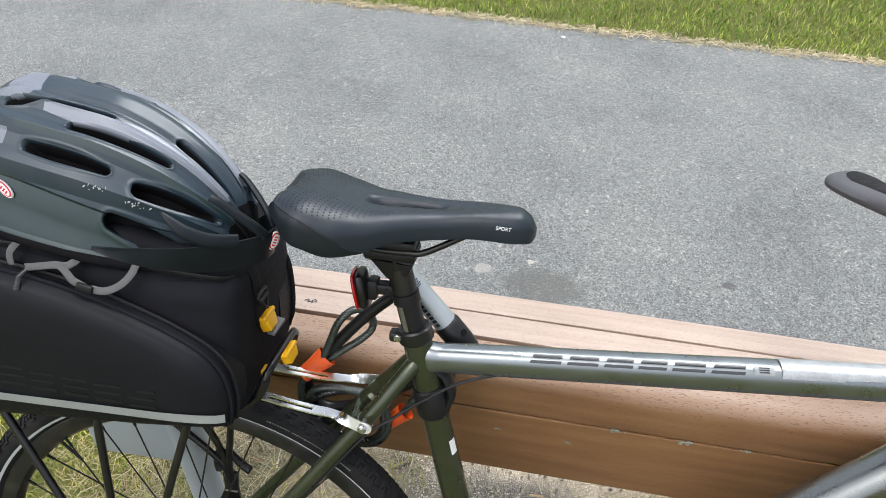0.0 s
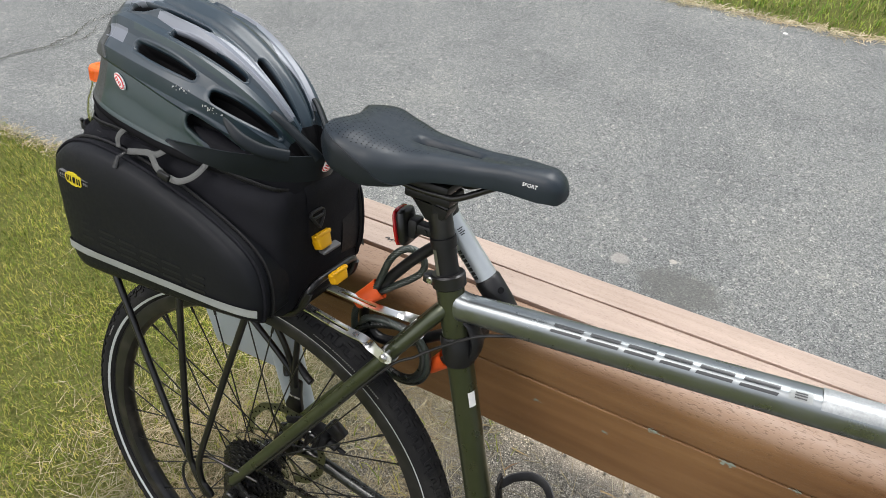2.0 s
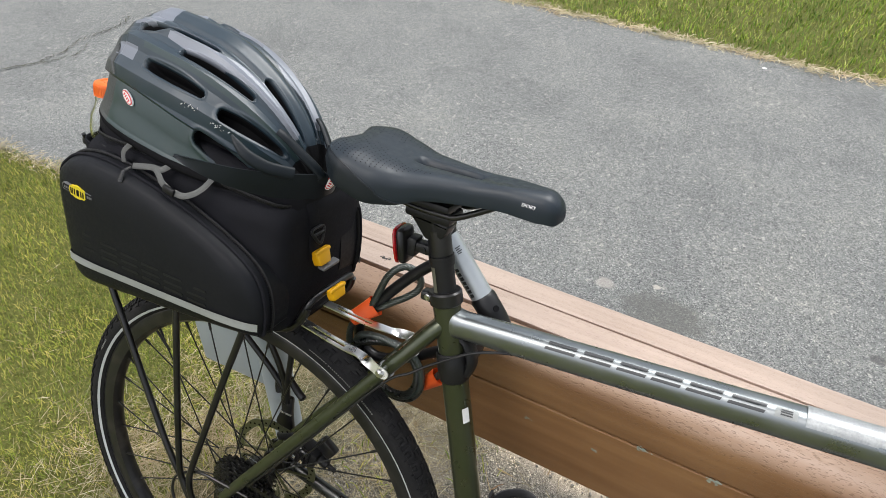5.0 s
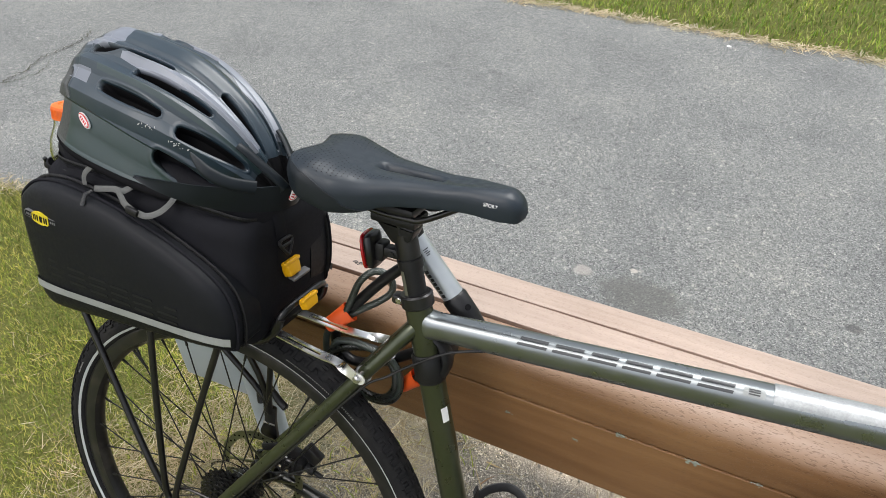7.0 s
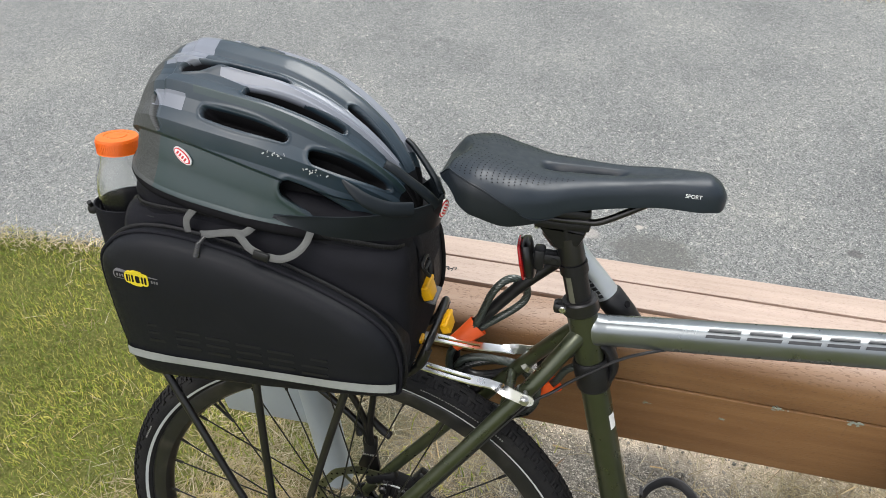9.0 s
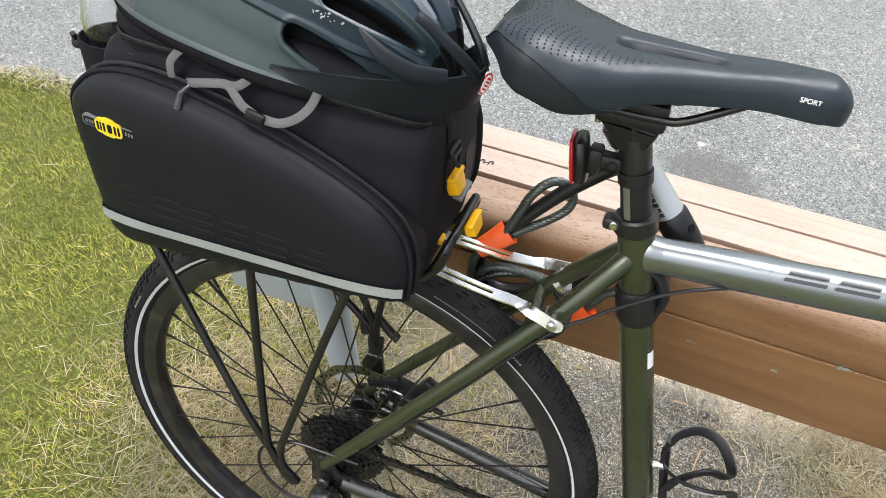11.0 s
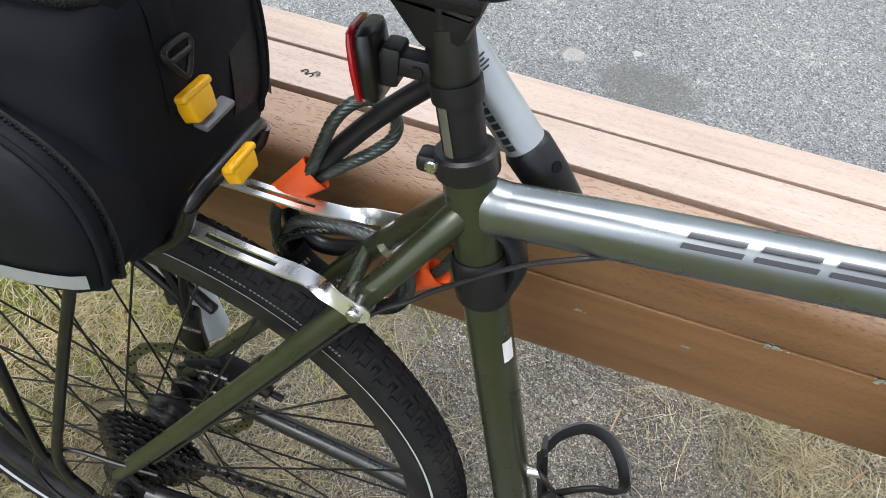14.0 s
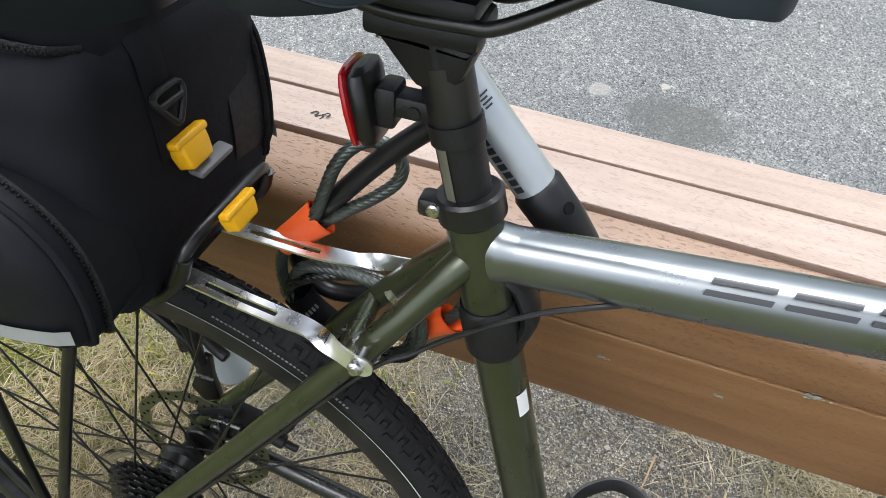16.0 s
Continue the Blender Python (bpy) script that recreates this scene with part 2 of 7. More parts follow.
def ground_material():
    """Lawn soil, with bare gravelly dirt where feet and bench keep the grass away."""
    m = bpy.data.materials.new("lawn_and_dirt")
    m.use_nodes = True
    nt = m.node_tree
    L = nt.links
    b = nt.nodes["Principled BSDF"]
    geo = nt.nodes.new("ShaderNodeNewGeometry")
    no = node(nt, "ShaderNodeTexNoise", Scale=5.0, Detail=8.0)
    fine = node(nt, "ShaderNodeTexNoise", Scale=160.0, Detail=5.0)
    vo = node(nt, "ShaderNodeTexVoronoi", Scale=420.0)
    for n in (no, fine, vo):
        L.new(geo.outputs["Position"], n.inputs["Vector"])
    grass = ramp(nt, [(0.3, (0.085, 0.098, 0.022)), (0.5, (0.135, 0.145, 0.036)), (0.7, (0.20, 0.19, 0.065))])
    L.new(fine.outputs["Fac"], grass.inputs[0])
    sep = nt.nodes.new("ShaderNodeSeparateColor")
    L.new(vo.outputs["Color"], sep.inputs[0])
    dirt = ramp(nt, [(0.0, (0.085, 0.080, 0.070)), (0.5, (0.185, 0.173, 0.150)), (0.85, (0.285, 0.268, 0.233)), (1.0, (0.56, 0.53, 0.47))])
    L.new(sep.outputs[0], dirt.inputs[0])
    dn = ramp(nt, [(0.35, (0.70, 0.70, 0.70)), (0.65, (1.2, 1.17, 1.12))])
    L.new(no.outputs["Fac"], dn.inputs[0])
    dm = nt.nodes.new("ShaderNodeMix")
    dm.data_type, dm.blend_type = 'RGBA', 'MULTIPLY'
    dm.inputs["Factor"].default_value = 1
    L.new(dirt.outputs[0], dm.inputs[6])
    L.new(dn.outputs[0], dm.inputs[7])
    soil = dm.outputs[2]
    # dry sandy dust swept up along the bench's front and beside its leg
    for (cx, cy, rx, ry, tint, amt) in ((0.52, 0.575, 0.34, 0.085, (0.37, 0.325, 0.27), 0.6), (0.02, 0.44, 0.17, 0.10, (0.36, 0.315, 0.25), 0.6)):
        mp = nt.nodes.new("ShaderNodeMapping")
        mp.inputs["Location"].default_value = (-cx / rx, -cy / ry, 0)
        mp.inputs["Scale"].default_value = (1 / rx, 1 / ry, 0)
        L.new(geo.outputs["Position"], mp.inputs["Vector"])
        ln = nt.nodes.new("ShaderNodeVectorMath")
        ln.operation = 'LENGTH'
        L.new(mp.outputs[0], ln.inputs[0])
        wob = nt.nodes.new("ShaderNodeMath")
        wob.operation = 'MULTIPLY_ADD'
        wob.inputs[1].default_value = 1.1
        rag = node(nt, "ShaderNodeTexNoise", Scale=24.0, Detail=7.0)
        L.new(geo.outputs["Position"], rag.inputs["Vector"])
        L.new(rag.outputs["Fac"], wob.inputs[0])
        L.new(ln.outputs["Value"], wob.inputs[2])
        cut = nt.nodes.new("ShaderNodeMapRange")
        cut.inputs[1].default_value, cut.inputs[2].default_value = 1.75, 1.05
        cut.inputs[3].default_value, cut.inputs[4].default_value = 0.0, amt
        L.new(wob.outputs[0], cut.inputs[0])
        dust = nt.nodes.new("ShaderNodeMix")
        dust.data_type = 'RGBA'
        dust.inputs[7].default_value = (*tint, 1)
        L.new(cut.outputs[0], dust.inputs["Factor"])
        L.new(soil, dust.inputs[6])
        soil = dust.outputs[2]
    sx = nt.nodes.new("ShaderNodeSeparateXYZ")
    L.new(geo.outputs["Position"], sx.inputs[0])
    # dirt strip: along the path's near side, from the bench leg onward
    mx_ = nt.nodes.new("ShaderNodeMapRange")
    mx_.inputs[1].default_value, mx_.inputs[2].default_value = -0.45, 0.25
    L.new(sx.outputs[0], mx_.inputs[0])
    my_ = nt.nodes.new("ShaderNodeMapRange")
    my_.inputs[1].default_value, my_.inputs[2].default_value = 1.5, 0.9
    L.new(sx.outputs[1], my_.inputs[0])
    mu = nt.nodes.new("ShaderNodeMath")
    mu.operation = 'MULTIPLY'
    L.new(mx_.outputs[0], mu.inputs[0])
    L.new(my_.outputs[0], mu.inputs[1])
    # the bare ground is an apron round the bench, not the whole lawn
    for axis, a0, a1 in ((0, 2.9, 2.3), (1, -0.75, -0.35)):
        lim = nt.nodes.new("ShaderNodeMapRange")
        lim.inputs[1].default_value, lim.inputs[2].default_value = a0, a1
        L.new(sx.outputs[axis], lim.inputs[0])
        mm = nt.nodes.new("ShaderNodeMath")
        mm.operation = 'MULTIPLY'
        L.new(mu.outputs[0], mm.inputs[0])
        L.new(lim.outputs[0], mm.inputs[1])
        mu = mm
    ad = nt.nodes.new("ShaderNodeMath")
    ad.operation = 'ADD'
    L.new(mu.outputs[0], ad.inputs[0])
    L.new(no.outputs["Fac"], ad.inputs[1])
    cut = nt.nodes.new("ShaderNodeMapRange")
    cut.inputs[1].default_value, cut.inputs[2].default_value = 0.72, 1.05
    L.new(ad.outputs[0], cut.inputs[0])
    mix = nt.nodes.new("ShaderNodeMix")
    mix.data_type = 'RGBA'
    L.new(cut.outputs[0], mix.inputs["Factor"])
    L.new(grass.outputs[0], mix.inputs[6])
    # pale sand washed off the path's edge
    sy = nt.nodes.new("ShaderNodeMapRange")
    sy.inputs[1].default_value, sy.inputs[2].default_value = 0.40, 0.62
    L.new(sx.outputs[1], sy.inputs[0])
    sa = nt.nodes.new("ShaderNodeMath")
    sa.operation = 'ADD'
    L.new(sy.outputs[0], sa.inputs[0])
    L.new(no.outputs["Fac"], sa.inputs[1])
    sr = nt.nodes.new("ShaderNodeMapRange")
    sr.inputs[1].default_value, sr.inputs[2].default_value = 0.92, 1.22
    L.new(sa.outputs[0], sr.inputs[0])
    sm = nt.nodes.new("ShaderNodeMix")
    sm.data_type, sm.blend_type = 'RGBA', 'MULTIPLY'
    L.new(sr.outputs[0], sm.inputs["Factor"])
    L.new(soil, sm.inputs[6])
    sm.inputs[7].default_value = (2.25, 2.12, 1.92, 1)
    L.new(sm.outputs[2], mix.inputs[7])
    L.new(mix.outputs[2], b.inputs["Base Color"])
    b.inputs["Roughness"].default_value = 0.95
    b.inputs["Specular IOR Level"].default_value = 0.2
    hs = nt.nodes.new("ShaderNodeMath")
    hs.operation = 'ADD'
    L.new(fine.outputs["Fac"], hs.inputs[0])
    L.new(vo.outputs["Distance"], hs.inputs[1])
    bp = node(nt, "ShaderNodeBump", Strength=0.9, Distance=0.006)
    L.new(hs.outputs[0], bp.inputs["Height"])
    L.new(bp.outputs[0], b.inputs["Normal"])
    return m


def wood_material(name, base, pale, painted_sheen=None, pits=0.5):
    """Composite plank with embossed grain pits."""
    m = bpy.data.materials.new(name)
    m.use_nodes = True
    nt = m.node_tree
    L = nt.links
    b = nt.nodes["Principled BSDF"]
    tc = nt.nodes.new("ShaderNodeTexCoord")
    mp = nt.nodes.new("ShaderNodeMapping")
    mp.inputs["Scale"].default_value = (170, 560, 560)
    L.new(tc.outputs["Object"], mp.inputs[0])
    pit = node(nt, "ShaderNodeTexNoise", Scale=1.0, Detail=2.0, Roughness=0.4)
    L.new(mp.outputs[0], pit.inputs["Vector"])
    mp2 = nt.nodes.new("ShaderNodeMapping")
    mp2.inputs["Scale"].default_value = (4, 60, 60)
    L.new(tc.outputs["Object"], mp2.inputs[0])
    streak = node(nt, "ShaderNodeTexNoise", Scale=1.0, Detail=5.0)
    L.new(mp2.outputs[0], streak.inputs["Vector"])
    big = node(nt, "ShaderNodeTexNoise", Scale=3.0, Detail=5.0)
    L.new(tc.outputs["Object"], big.inputs["Vector"])
    r = ramp(nt, [(0.38, base), (0.63, pale)])
    ad = nt.nodes.new("ShaderNodeMath")
    ad.operation = 'ADD'
    hf = nt.nodes.new("ShaderNodeMath")
    hf.operation = 'MULTIPLY'
    hf.inputs[1].default_value = 0.5
    L.new(streak.outputs["Fac"], ad.inputs[0])
    L.new(big.outputs["Fac"], ad.inputs[1])
    L.new(ad.outputs[0], hf.inputs[0])
    L.new(hf.outputs[0], r.inputs[0])
    pr = ramp(nt, [(0.57, (1, 1, 1)), (0.66, (0.60, 0.56, 0.54))])
    L.new(pit.outputs["Fac"], pr.inputs[0])
    mx = nt.nodes.new("ShaderNodeMix")
    mx.data_type, mx.blend_type = 'RGBA', 'MULTIPLY'
    mx.inputs["Factor"].default_value = pits
    L.new(r.outputs[0], mx.inputs[6])
    L.new(pr.outputs[0], mx.inputs[7])
    col = mx.outputs[2]
    if painted_sheen:
        # sky sheen put into the colour of the plank's crown, with a ragged lower edge
        tint, z0, z1 = painted_sheen
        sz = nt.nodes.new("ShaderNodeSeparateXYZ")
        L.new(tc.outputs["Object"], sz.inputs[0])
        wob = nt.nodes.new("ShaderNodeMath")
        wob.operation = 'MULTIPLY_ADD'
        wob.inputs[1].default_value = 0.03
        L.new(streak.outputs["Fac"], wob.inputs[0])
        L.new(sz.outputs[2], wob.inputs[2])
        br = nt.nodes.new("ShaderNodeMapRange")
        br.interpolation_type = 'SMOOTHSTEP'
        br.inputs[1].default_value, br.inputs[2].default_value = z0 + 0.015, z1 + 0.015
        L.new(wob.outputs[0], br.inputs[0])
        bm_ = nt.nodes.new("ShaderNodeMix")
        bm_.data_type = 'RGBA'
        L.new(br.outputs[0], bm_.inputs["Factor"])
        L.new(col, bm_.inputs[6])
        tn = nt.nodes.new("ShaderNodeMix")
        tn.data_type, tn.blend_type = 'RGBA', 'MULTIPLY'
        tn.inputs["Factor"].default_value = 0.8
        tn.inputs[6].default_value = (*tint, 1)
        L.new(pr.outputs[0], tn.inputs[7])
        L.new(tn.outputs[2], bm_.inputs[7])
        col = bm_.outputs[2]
    L.new(col, b.inputs["Base Color"])
    b.inputs["Roughness"].default_value = 0.46
    b.inputs["Specular IOR Level"].default_value = 0.4
    b.inputs["Coat Weight"].default_value = 0.05
    b.inputs["Coat Roughness"].default_value = 0.45
    bp = node(nt, "ShaderNodeBump", Strength=0.6, Distance=0.0015)
    L.new(pr.outputs[0], bp.inputs["Height"])
    L.new(bp.outputs[0], b.inputs["Normal"])
    return m


def blade_material(name, cols, rough=0.6):
    """Leaf blades whose colour changes from blade to blade."""
    m = bpy.data.materials.new(name)
    m.use_nodes = True
    nt = m.node_tree
    L = nt.links
    b = nt.nodes["Principled BSDF"]
    geo = nt.nodes.new("ShaderNodeNewGeometry")
    r = ramp(nt, [(i / (len(cols) - 1), c) for i, c in enumerate(cols)])
    L.new(geo.outputs["Random Per Island"], r.inputs[0])
    big = node(nt, "ShaderNodeTexNoise", Scale=4.0, Detail=3.0)
    L.new(geo.outputs["Position"], big.inputs["Vector"])
    v = ramp(nt, [(0.35, (0.7, 0.75, 0.7)), (0.65, (1.25, 1.2, 1.15))])
    L.new(big.outputs["Fac"], v.inputs[0])
    mx = nt.nodes.new("ShaderNodeMix")
    mx.data_type, mx.blend_type = 'RGBA', 'MULTIPLY'
    mx.inputs["Factor"].default_value = 1
    L.new(r.outputs[0], mx.inputs[6])
    L.new(v.outputs[0], mx.inputs[7])
    L.new(mx.outputs[2], b.inputs["Base Color"])
    b.inputs["Roughness"].default_value = rough
    b.inputs["Specular IOR Level"].default_value = 0.3
    return m


M_ASPHALT = asphalt_material()
M_GROUND = ground_material()
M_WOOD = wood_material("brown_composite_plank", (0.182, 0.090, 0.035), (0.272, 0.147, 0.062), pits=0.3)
# sky sheen on this board's rounded top is part of its colour
M_WOOD_ROUND = wood_material("brown_plank_with_sheen_coloured_crown", (0.178, 0.088, 0.036), (0.268, 0.145, 0.064), ((0.32, 0.215, 0.152), 0.624, 0.652))
# paler copy of the plank for the seat: sky glare put into the colour
M_WOOD_PALE = wood_material("glare_coloured_plank", (0.385, 0.292, 0.240), (0.50, 0.394, 0.332), pits=0.45)
M_GRASS = blade_material("lawn_grass", [(0.105, 0.158, 0.017), (0.180, 0.238, 0.028), (0.250, 0.285, 0.040), (0.335, 0.325, 0.065), (0.45, 0.385, 0.125)])
M_GRASS_FAR = blade_material("far_lawn_grass", [(0.07, 0.15, 0.012), (0.13, 0.225, 0.02), (0.20, 0.29, 0.03), (0.27, 0.33, 0.055), (0.40, 0.40, 0.14)])
M_STEM = blade_material("dead_stems", [(0.16, 0.10, 0.05), (0.27, 0.19, 0.10), (0.36, 0.27, 0.15), (0.22, 0.11, 0.06)])
M_STRAW = blade_material("dry_straw", [(0.18, 0.140, 0.075), (0.33, 0.272, 0.165), (0.46, 0.398, 0.265), (0.25, 0.195, 0.110), (0.58, 0.53, 0.40)])
M_STONE = blade_material("gravel", [(0.09, 0.085, 0.08), (0.2, 0.19, 0.17), (0.32, 0.3, 0.27), (0.16, 0.14, 0.12)], 0.9)
M_STEEL_GREY = mat("grey_painted_steel", (0.30, 0.345, 0.375), 0.45, 0.0, 0.08, 30, 0.1, 300, dirt=(0.2, 0.18, 0.15), dirt_amt=0.25)
M_FRAME_GREEN = mat("dark_olive_paint", (0.047, 0.056, 0.030), 0.32, 0.55, 0.10, 60, 0.0, 300, coat=0.4, dirt=(0.12, 0.10, 0.08), dirt_amt=0.12, dscale=25)
M_FRAME_SILVER = mat("silver_grey_paint", (0.245, 0.266, 0.275), 0.31, 0.95, 0.05, 25, 0.0, 300, dirt=(0.2, 0.18, 0.16), dirt_amt=0.1, dscale=25)
M_FRAME_DOWN = mat("silver_and_bronze_paint", (0.23, 0.24, 0.235), 0.28, 0.95, 0.05, 25, dirt=(0.15, 0.13, 0.11), dirt_amt=0.1, dscale=25)
M_FRAME_DARK = mat("dark_titanium_paint", (0.035, 0.038, 0.036), 0.30, 0.6, 0.06, 60, coat=0.6)
M_ALLOY = mat("polished_alloy", (0.88, 0.88, 0.87), 0.30, 1.0, 0.08, 50, 0.15, 60)
M_STEEL = mat("bright_steel", (0.55, 0.55, 0.54), 0.28, 1.0, 0.15, 90, dirt=(0.12, 0.09, 0.06), dirt_amt=0.3, dscale=60)
M_DARKSTEEL = mat("oily_dark_steel", (0.060, 0.060, 0.060), 0.28, 0.85, 0.35, 120, 0.2, 400, dirt=(0.05, 0.042, 0.034), dirt_amt=0.35, dscale=60)
M_BLACK = mat("black_painted_metal", (0.006, 0.006, 0.007), 0.36, 0.0, 0.2, 60, coat=0.10, dirt=(0.06, 0.05, 0.04), dirt_amt=0.15, dscale=40)
M_PLASTIC = mat("black_plastic", (0.008, 0.008, 0.009), 0.45, 0.0, 0.2, 80, 0.15, 500, spec=0.35)
M_RUBBER = mat("worn_tyre_rubber", (0.010, 0.010, 0.011), 0.8, 0.0, 0.25, 60, 0.35, 260, spec=0.22, dirt=(0.08, 0.075, 0.065), dirt_amt=0.14, dscale=18)
M_RIM = mat("black_anodised_rim", (0.016, 0.016, 0.017), 0.36, 0.3, 0.15, 60, dirt=(0.10, 0.085, 0.07), dirt_amt=0.3, dscale=30)
M_REFLECT = mat("grey_reflective_tape", (0.27, 0.285, 0.28), 0.42, 0.1, 0.10, 200)
M_STRIPE = mat("pale_reflective_band", (0.50, 0.53, 0.54), 0.4, 0.1, 0.06, 100)
M_BAG = mat("black_nylon_fabric", (0.0102, 0.0104, 0.0134), 0.75, 0.0, 0.18, 300, 0.18, 1600, spec=0.11, dirt=(0.02, 0.02, 0.022), dirt_amt=0.2, dscale=14)
M_BAGSHELL = mat("black_moulded_fabric", (0.0068, 0.0076, 0.0098), 0.50, 0.0, 0.12, 200, 0.07, 1500, spec=0.17, dirt=(0.013, 0.013, 0.016), dirt_amt=0.3, dscale=10)
M_ZIP = mat("black_zip_coil", (0.009, 0.009, 0.010), 0.5, 0.0, 0.3, 500, 0.6, 900, spec=0.3)
M_EMBOSS = mat("faint_raised_print", (0.0075, 0.0080, 0.0098), 0.45, 0.0, 0.2, 300, spec=0.3)
M_STRAP = mat("grey_webbing", (0.095, 0.097, 0.094), 0.75, 0.0, 0.15, 300, 0.5, 900)
M_YELLOW = mat("yellow_plastic", (0.82, 0.42, 0.006), 0.38, 0.0, 0.05, 60)
M_BADGE = mat("yellow_badge_print", (0.62, 0.50, 0.02), 0.45, 0.0, 0.06, 60)
M_GREYPL = mat("grey_plastic", (0.13, 0.13, 0.135), 0.45, 0.0, 0.1, 60)
M_ORANGE = mat("orange_rubber", (0.80, 0.11, 0.02), 0.42, 0.0, 0.08, 60)
M_CAP = mat("orange_cap_plastic", (0.74, 0.135, 0.012), 0.4, 0.0, 0.05, 60)
M_SADDLE = mat("black_saddle_leather", (0.0120, 0.0185, 0.0262), 0.42, 0.0, 0.08, 120, 0.06, 900, spec=0.40)
M_SADDLE_SIDE = mat("black_saddle_side", (0.0070, 0.0105, 0.0145), 0.44, 0.0, 0.10, 120, 0.12, 900, spec=0.35)
M_HELMET_A = mat("charcoal_helmet_shell", (0.0135, 0.0275, 0.0405), 0.40, 0.0, 0.08, 30, coat=0.2, dirt=(0.09, 0.09, 0.085), dirt_amt=0.10, dscale=22)
M_HELMET_B = mat("titanium_helmet_shell", (0.165, 0.180, 0.212), 0.40, 0.1, 0.08, 30, coat=0.2)
M_HELMET_C = mat("slate_helmet_shell", (0.019, 0.038, 0.041), 0.38, 0.0, 0.08, 30, coat=0.25, dirt=(0.11, 0.11, 0.10), dirt_amt=0.10, dscale=22)
M_FOAM = mat("black_foam", (0.010, 0.010, 0.011), 0.95, 0.0, 0.2, 200, spec=0.02)
M_WHITE = mat("white_print", (0.75, 0.75, 0.74), 0.5, 0.0, 0.05, 100)
M_REDPRINT = mat("red_print", (0.55, 0.02, 0.03), 0.45, 0.0, 0.05, 100)
M_DARKPRINT = mat("dark_grey_print", (0.035, 0.037, 0.04), 0.4, 0.3, 0.1, 100, coat=0.5)
M_LOCK_SILVER = mat("satin_silver_lock", (0.46, 0.49, 0.51), 0.35, 0.55, 0.06, 60)
M_LOCK_BLACK = mat("black_vinyl_coat", (0.007, 0.007, 0.008), 0.4, 0.0, 0.15, 60, spec=0.4)
M_LICHEN = mat("grey_lichen", (0.26, 0.29, 0.24), 0.95, 0.0, 0.4, 300, 0.8, 300)
M_GRIP = mat("grey_grip_rubber", (0.075, 0.075, 0.082), 0.7, 0.0, 0.12, 80, 0.2, 400, spec=0.3)
M_FILM = mat("silver_dotted_film", (0.36, 0.375, 0.38), 0.42, 0.6, 0.25, 500)
M_PRINT_GREY = mat("grey_print", (0.2, 0.2, 0.19), 0.5, 0.0, 0.05, 100)


def clear_material(name, tint, rough=0.05, ior=1.35):
    m = bpy.data.materials.new(name)
    m.use_nodes = True
    b = m.node_tree.nodes["Principled BSDF"]
    b.inputs["Base Color"].default_value = (*tint, 1)
    b.inputs["Roughness"].default_value = rough
    b.inputs["Transmission Weight"].default_value = 1.0
    b.inputs["IOR"].default_value = ior
    return m


M_BOTTLE = clear_material("clear_bottle_plastic", (0.96, 0.97, 0.97), 0.07, 1.36)
M_REDLENS = mat("red_lens", (0.36, 0.008, 0.012), 0.16, 0.0, 0.05, 60, coat=0.8)
M_CLEARDISC = clear_material("clear_spoke_guard", (0.9, 0.92, 0.9), 0.1, 1.15)

# ---- ground, path and lawn ----
def path_near(x):
    return 0.80 + 0.05 * math.tanh((x + 0.9) * 1.4) - 0.10 * max(0.0, -x - 1.0) / (1 + 0.25 * max(0.0, -x - 1.0)) + 0.010 * noise.noise((x * 7, 3, 0)) + 0.006 * noise.noise((x * 30, 9, 0))


def path_far(x):
    return 2.975 + 0.02 * x / (1 + abs(x) * 0.1) + 0.022 * noise.noise((x * 5, 11, 0)) + 0.012 * noise.noise((x * 22, 17, 0))


def graded(lo, hi, fine_lo, fine_hi, step, coarse):
    xs = list(np.arange(lo, fine_lo, coarse)) + list(np.arange(fine_lo, fine_hi, step)) + list(np.arange(fine_hi, hi + coarse, coarse))
    return [float(x) for x in xs]


def build_ground():
    xs, ys = graded(-400, 400, -4, 5, 0.1, 22), graded(-400, 400, -2, 6, 0.1, 22)
    verts = [(x, y, 0.008 * noise.noise((x * 2.2, y * 2.2, 0)) + 0.003 * noise.noise((x * 9, y * 9, 5)) - 0.004) for y in ys for x in xs]
    nx = len(xs)
    faces = [(j * nx + i, j * nx + i + 1, (j + 1) * nx + i + 1, (j + 1) * nx + i) for j in range(len(ys) - 1) for i in range(nx - 1)]
    me = bpy.data.meshes.new("ground")
    me.from_pydata(verts, [], faces)
    me.materials.append(M_GROUND)
    for p in me.polygons:
        p.use_smooth = True
    return tagged(new("ground", me), "flat lawn soil with bare gravelly dirt", "ground", kind="structure")


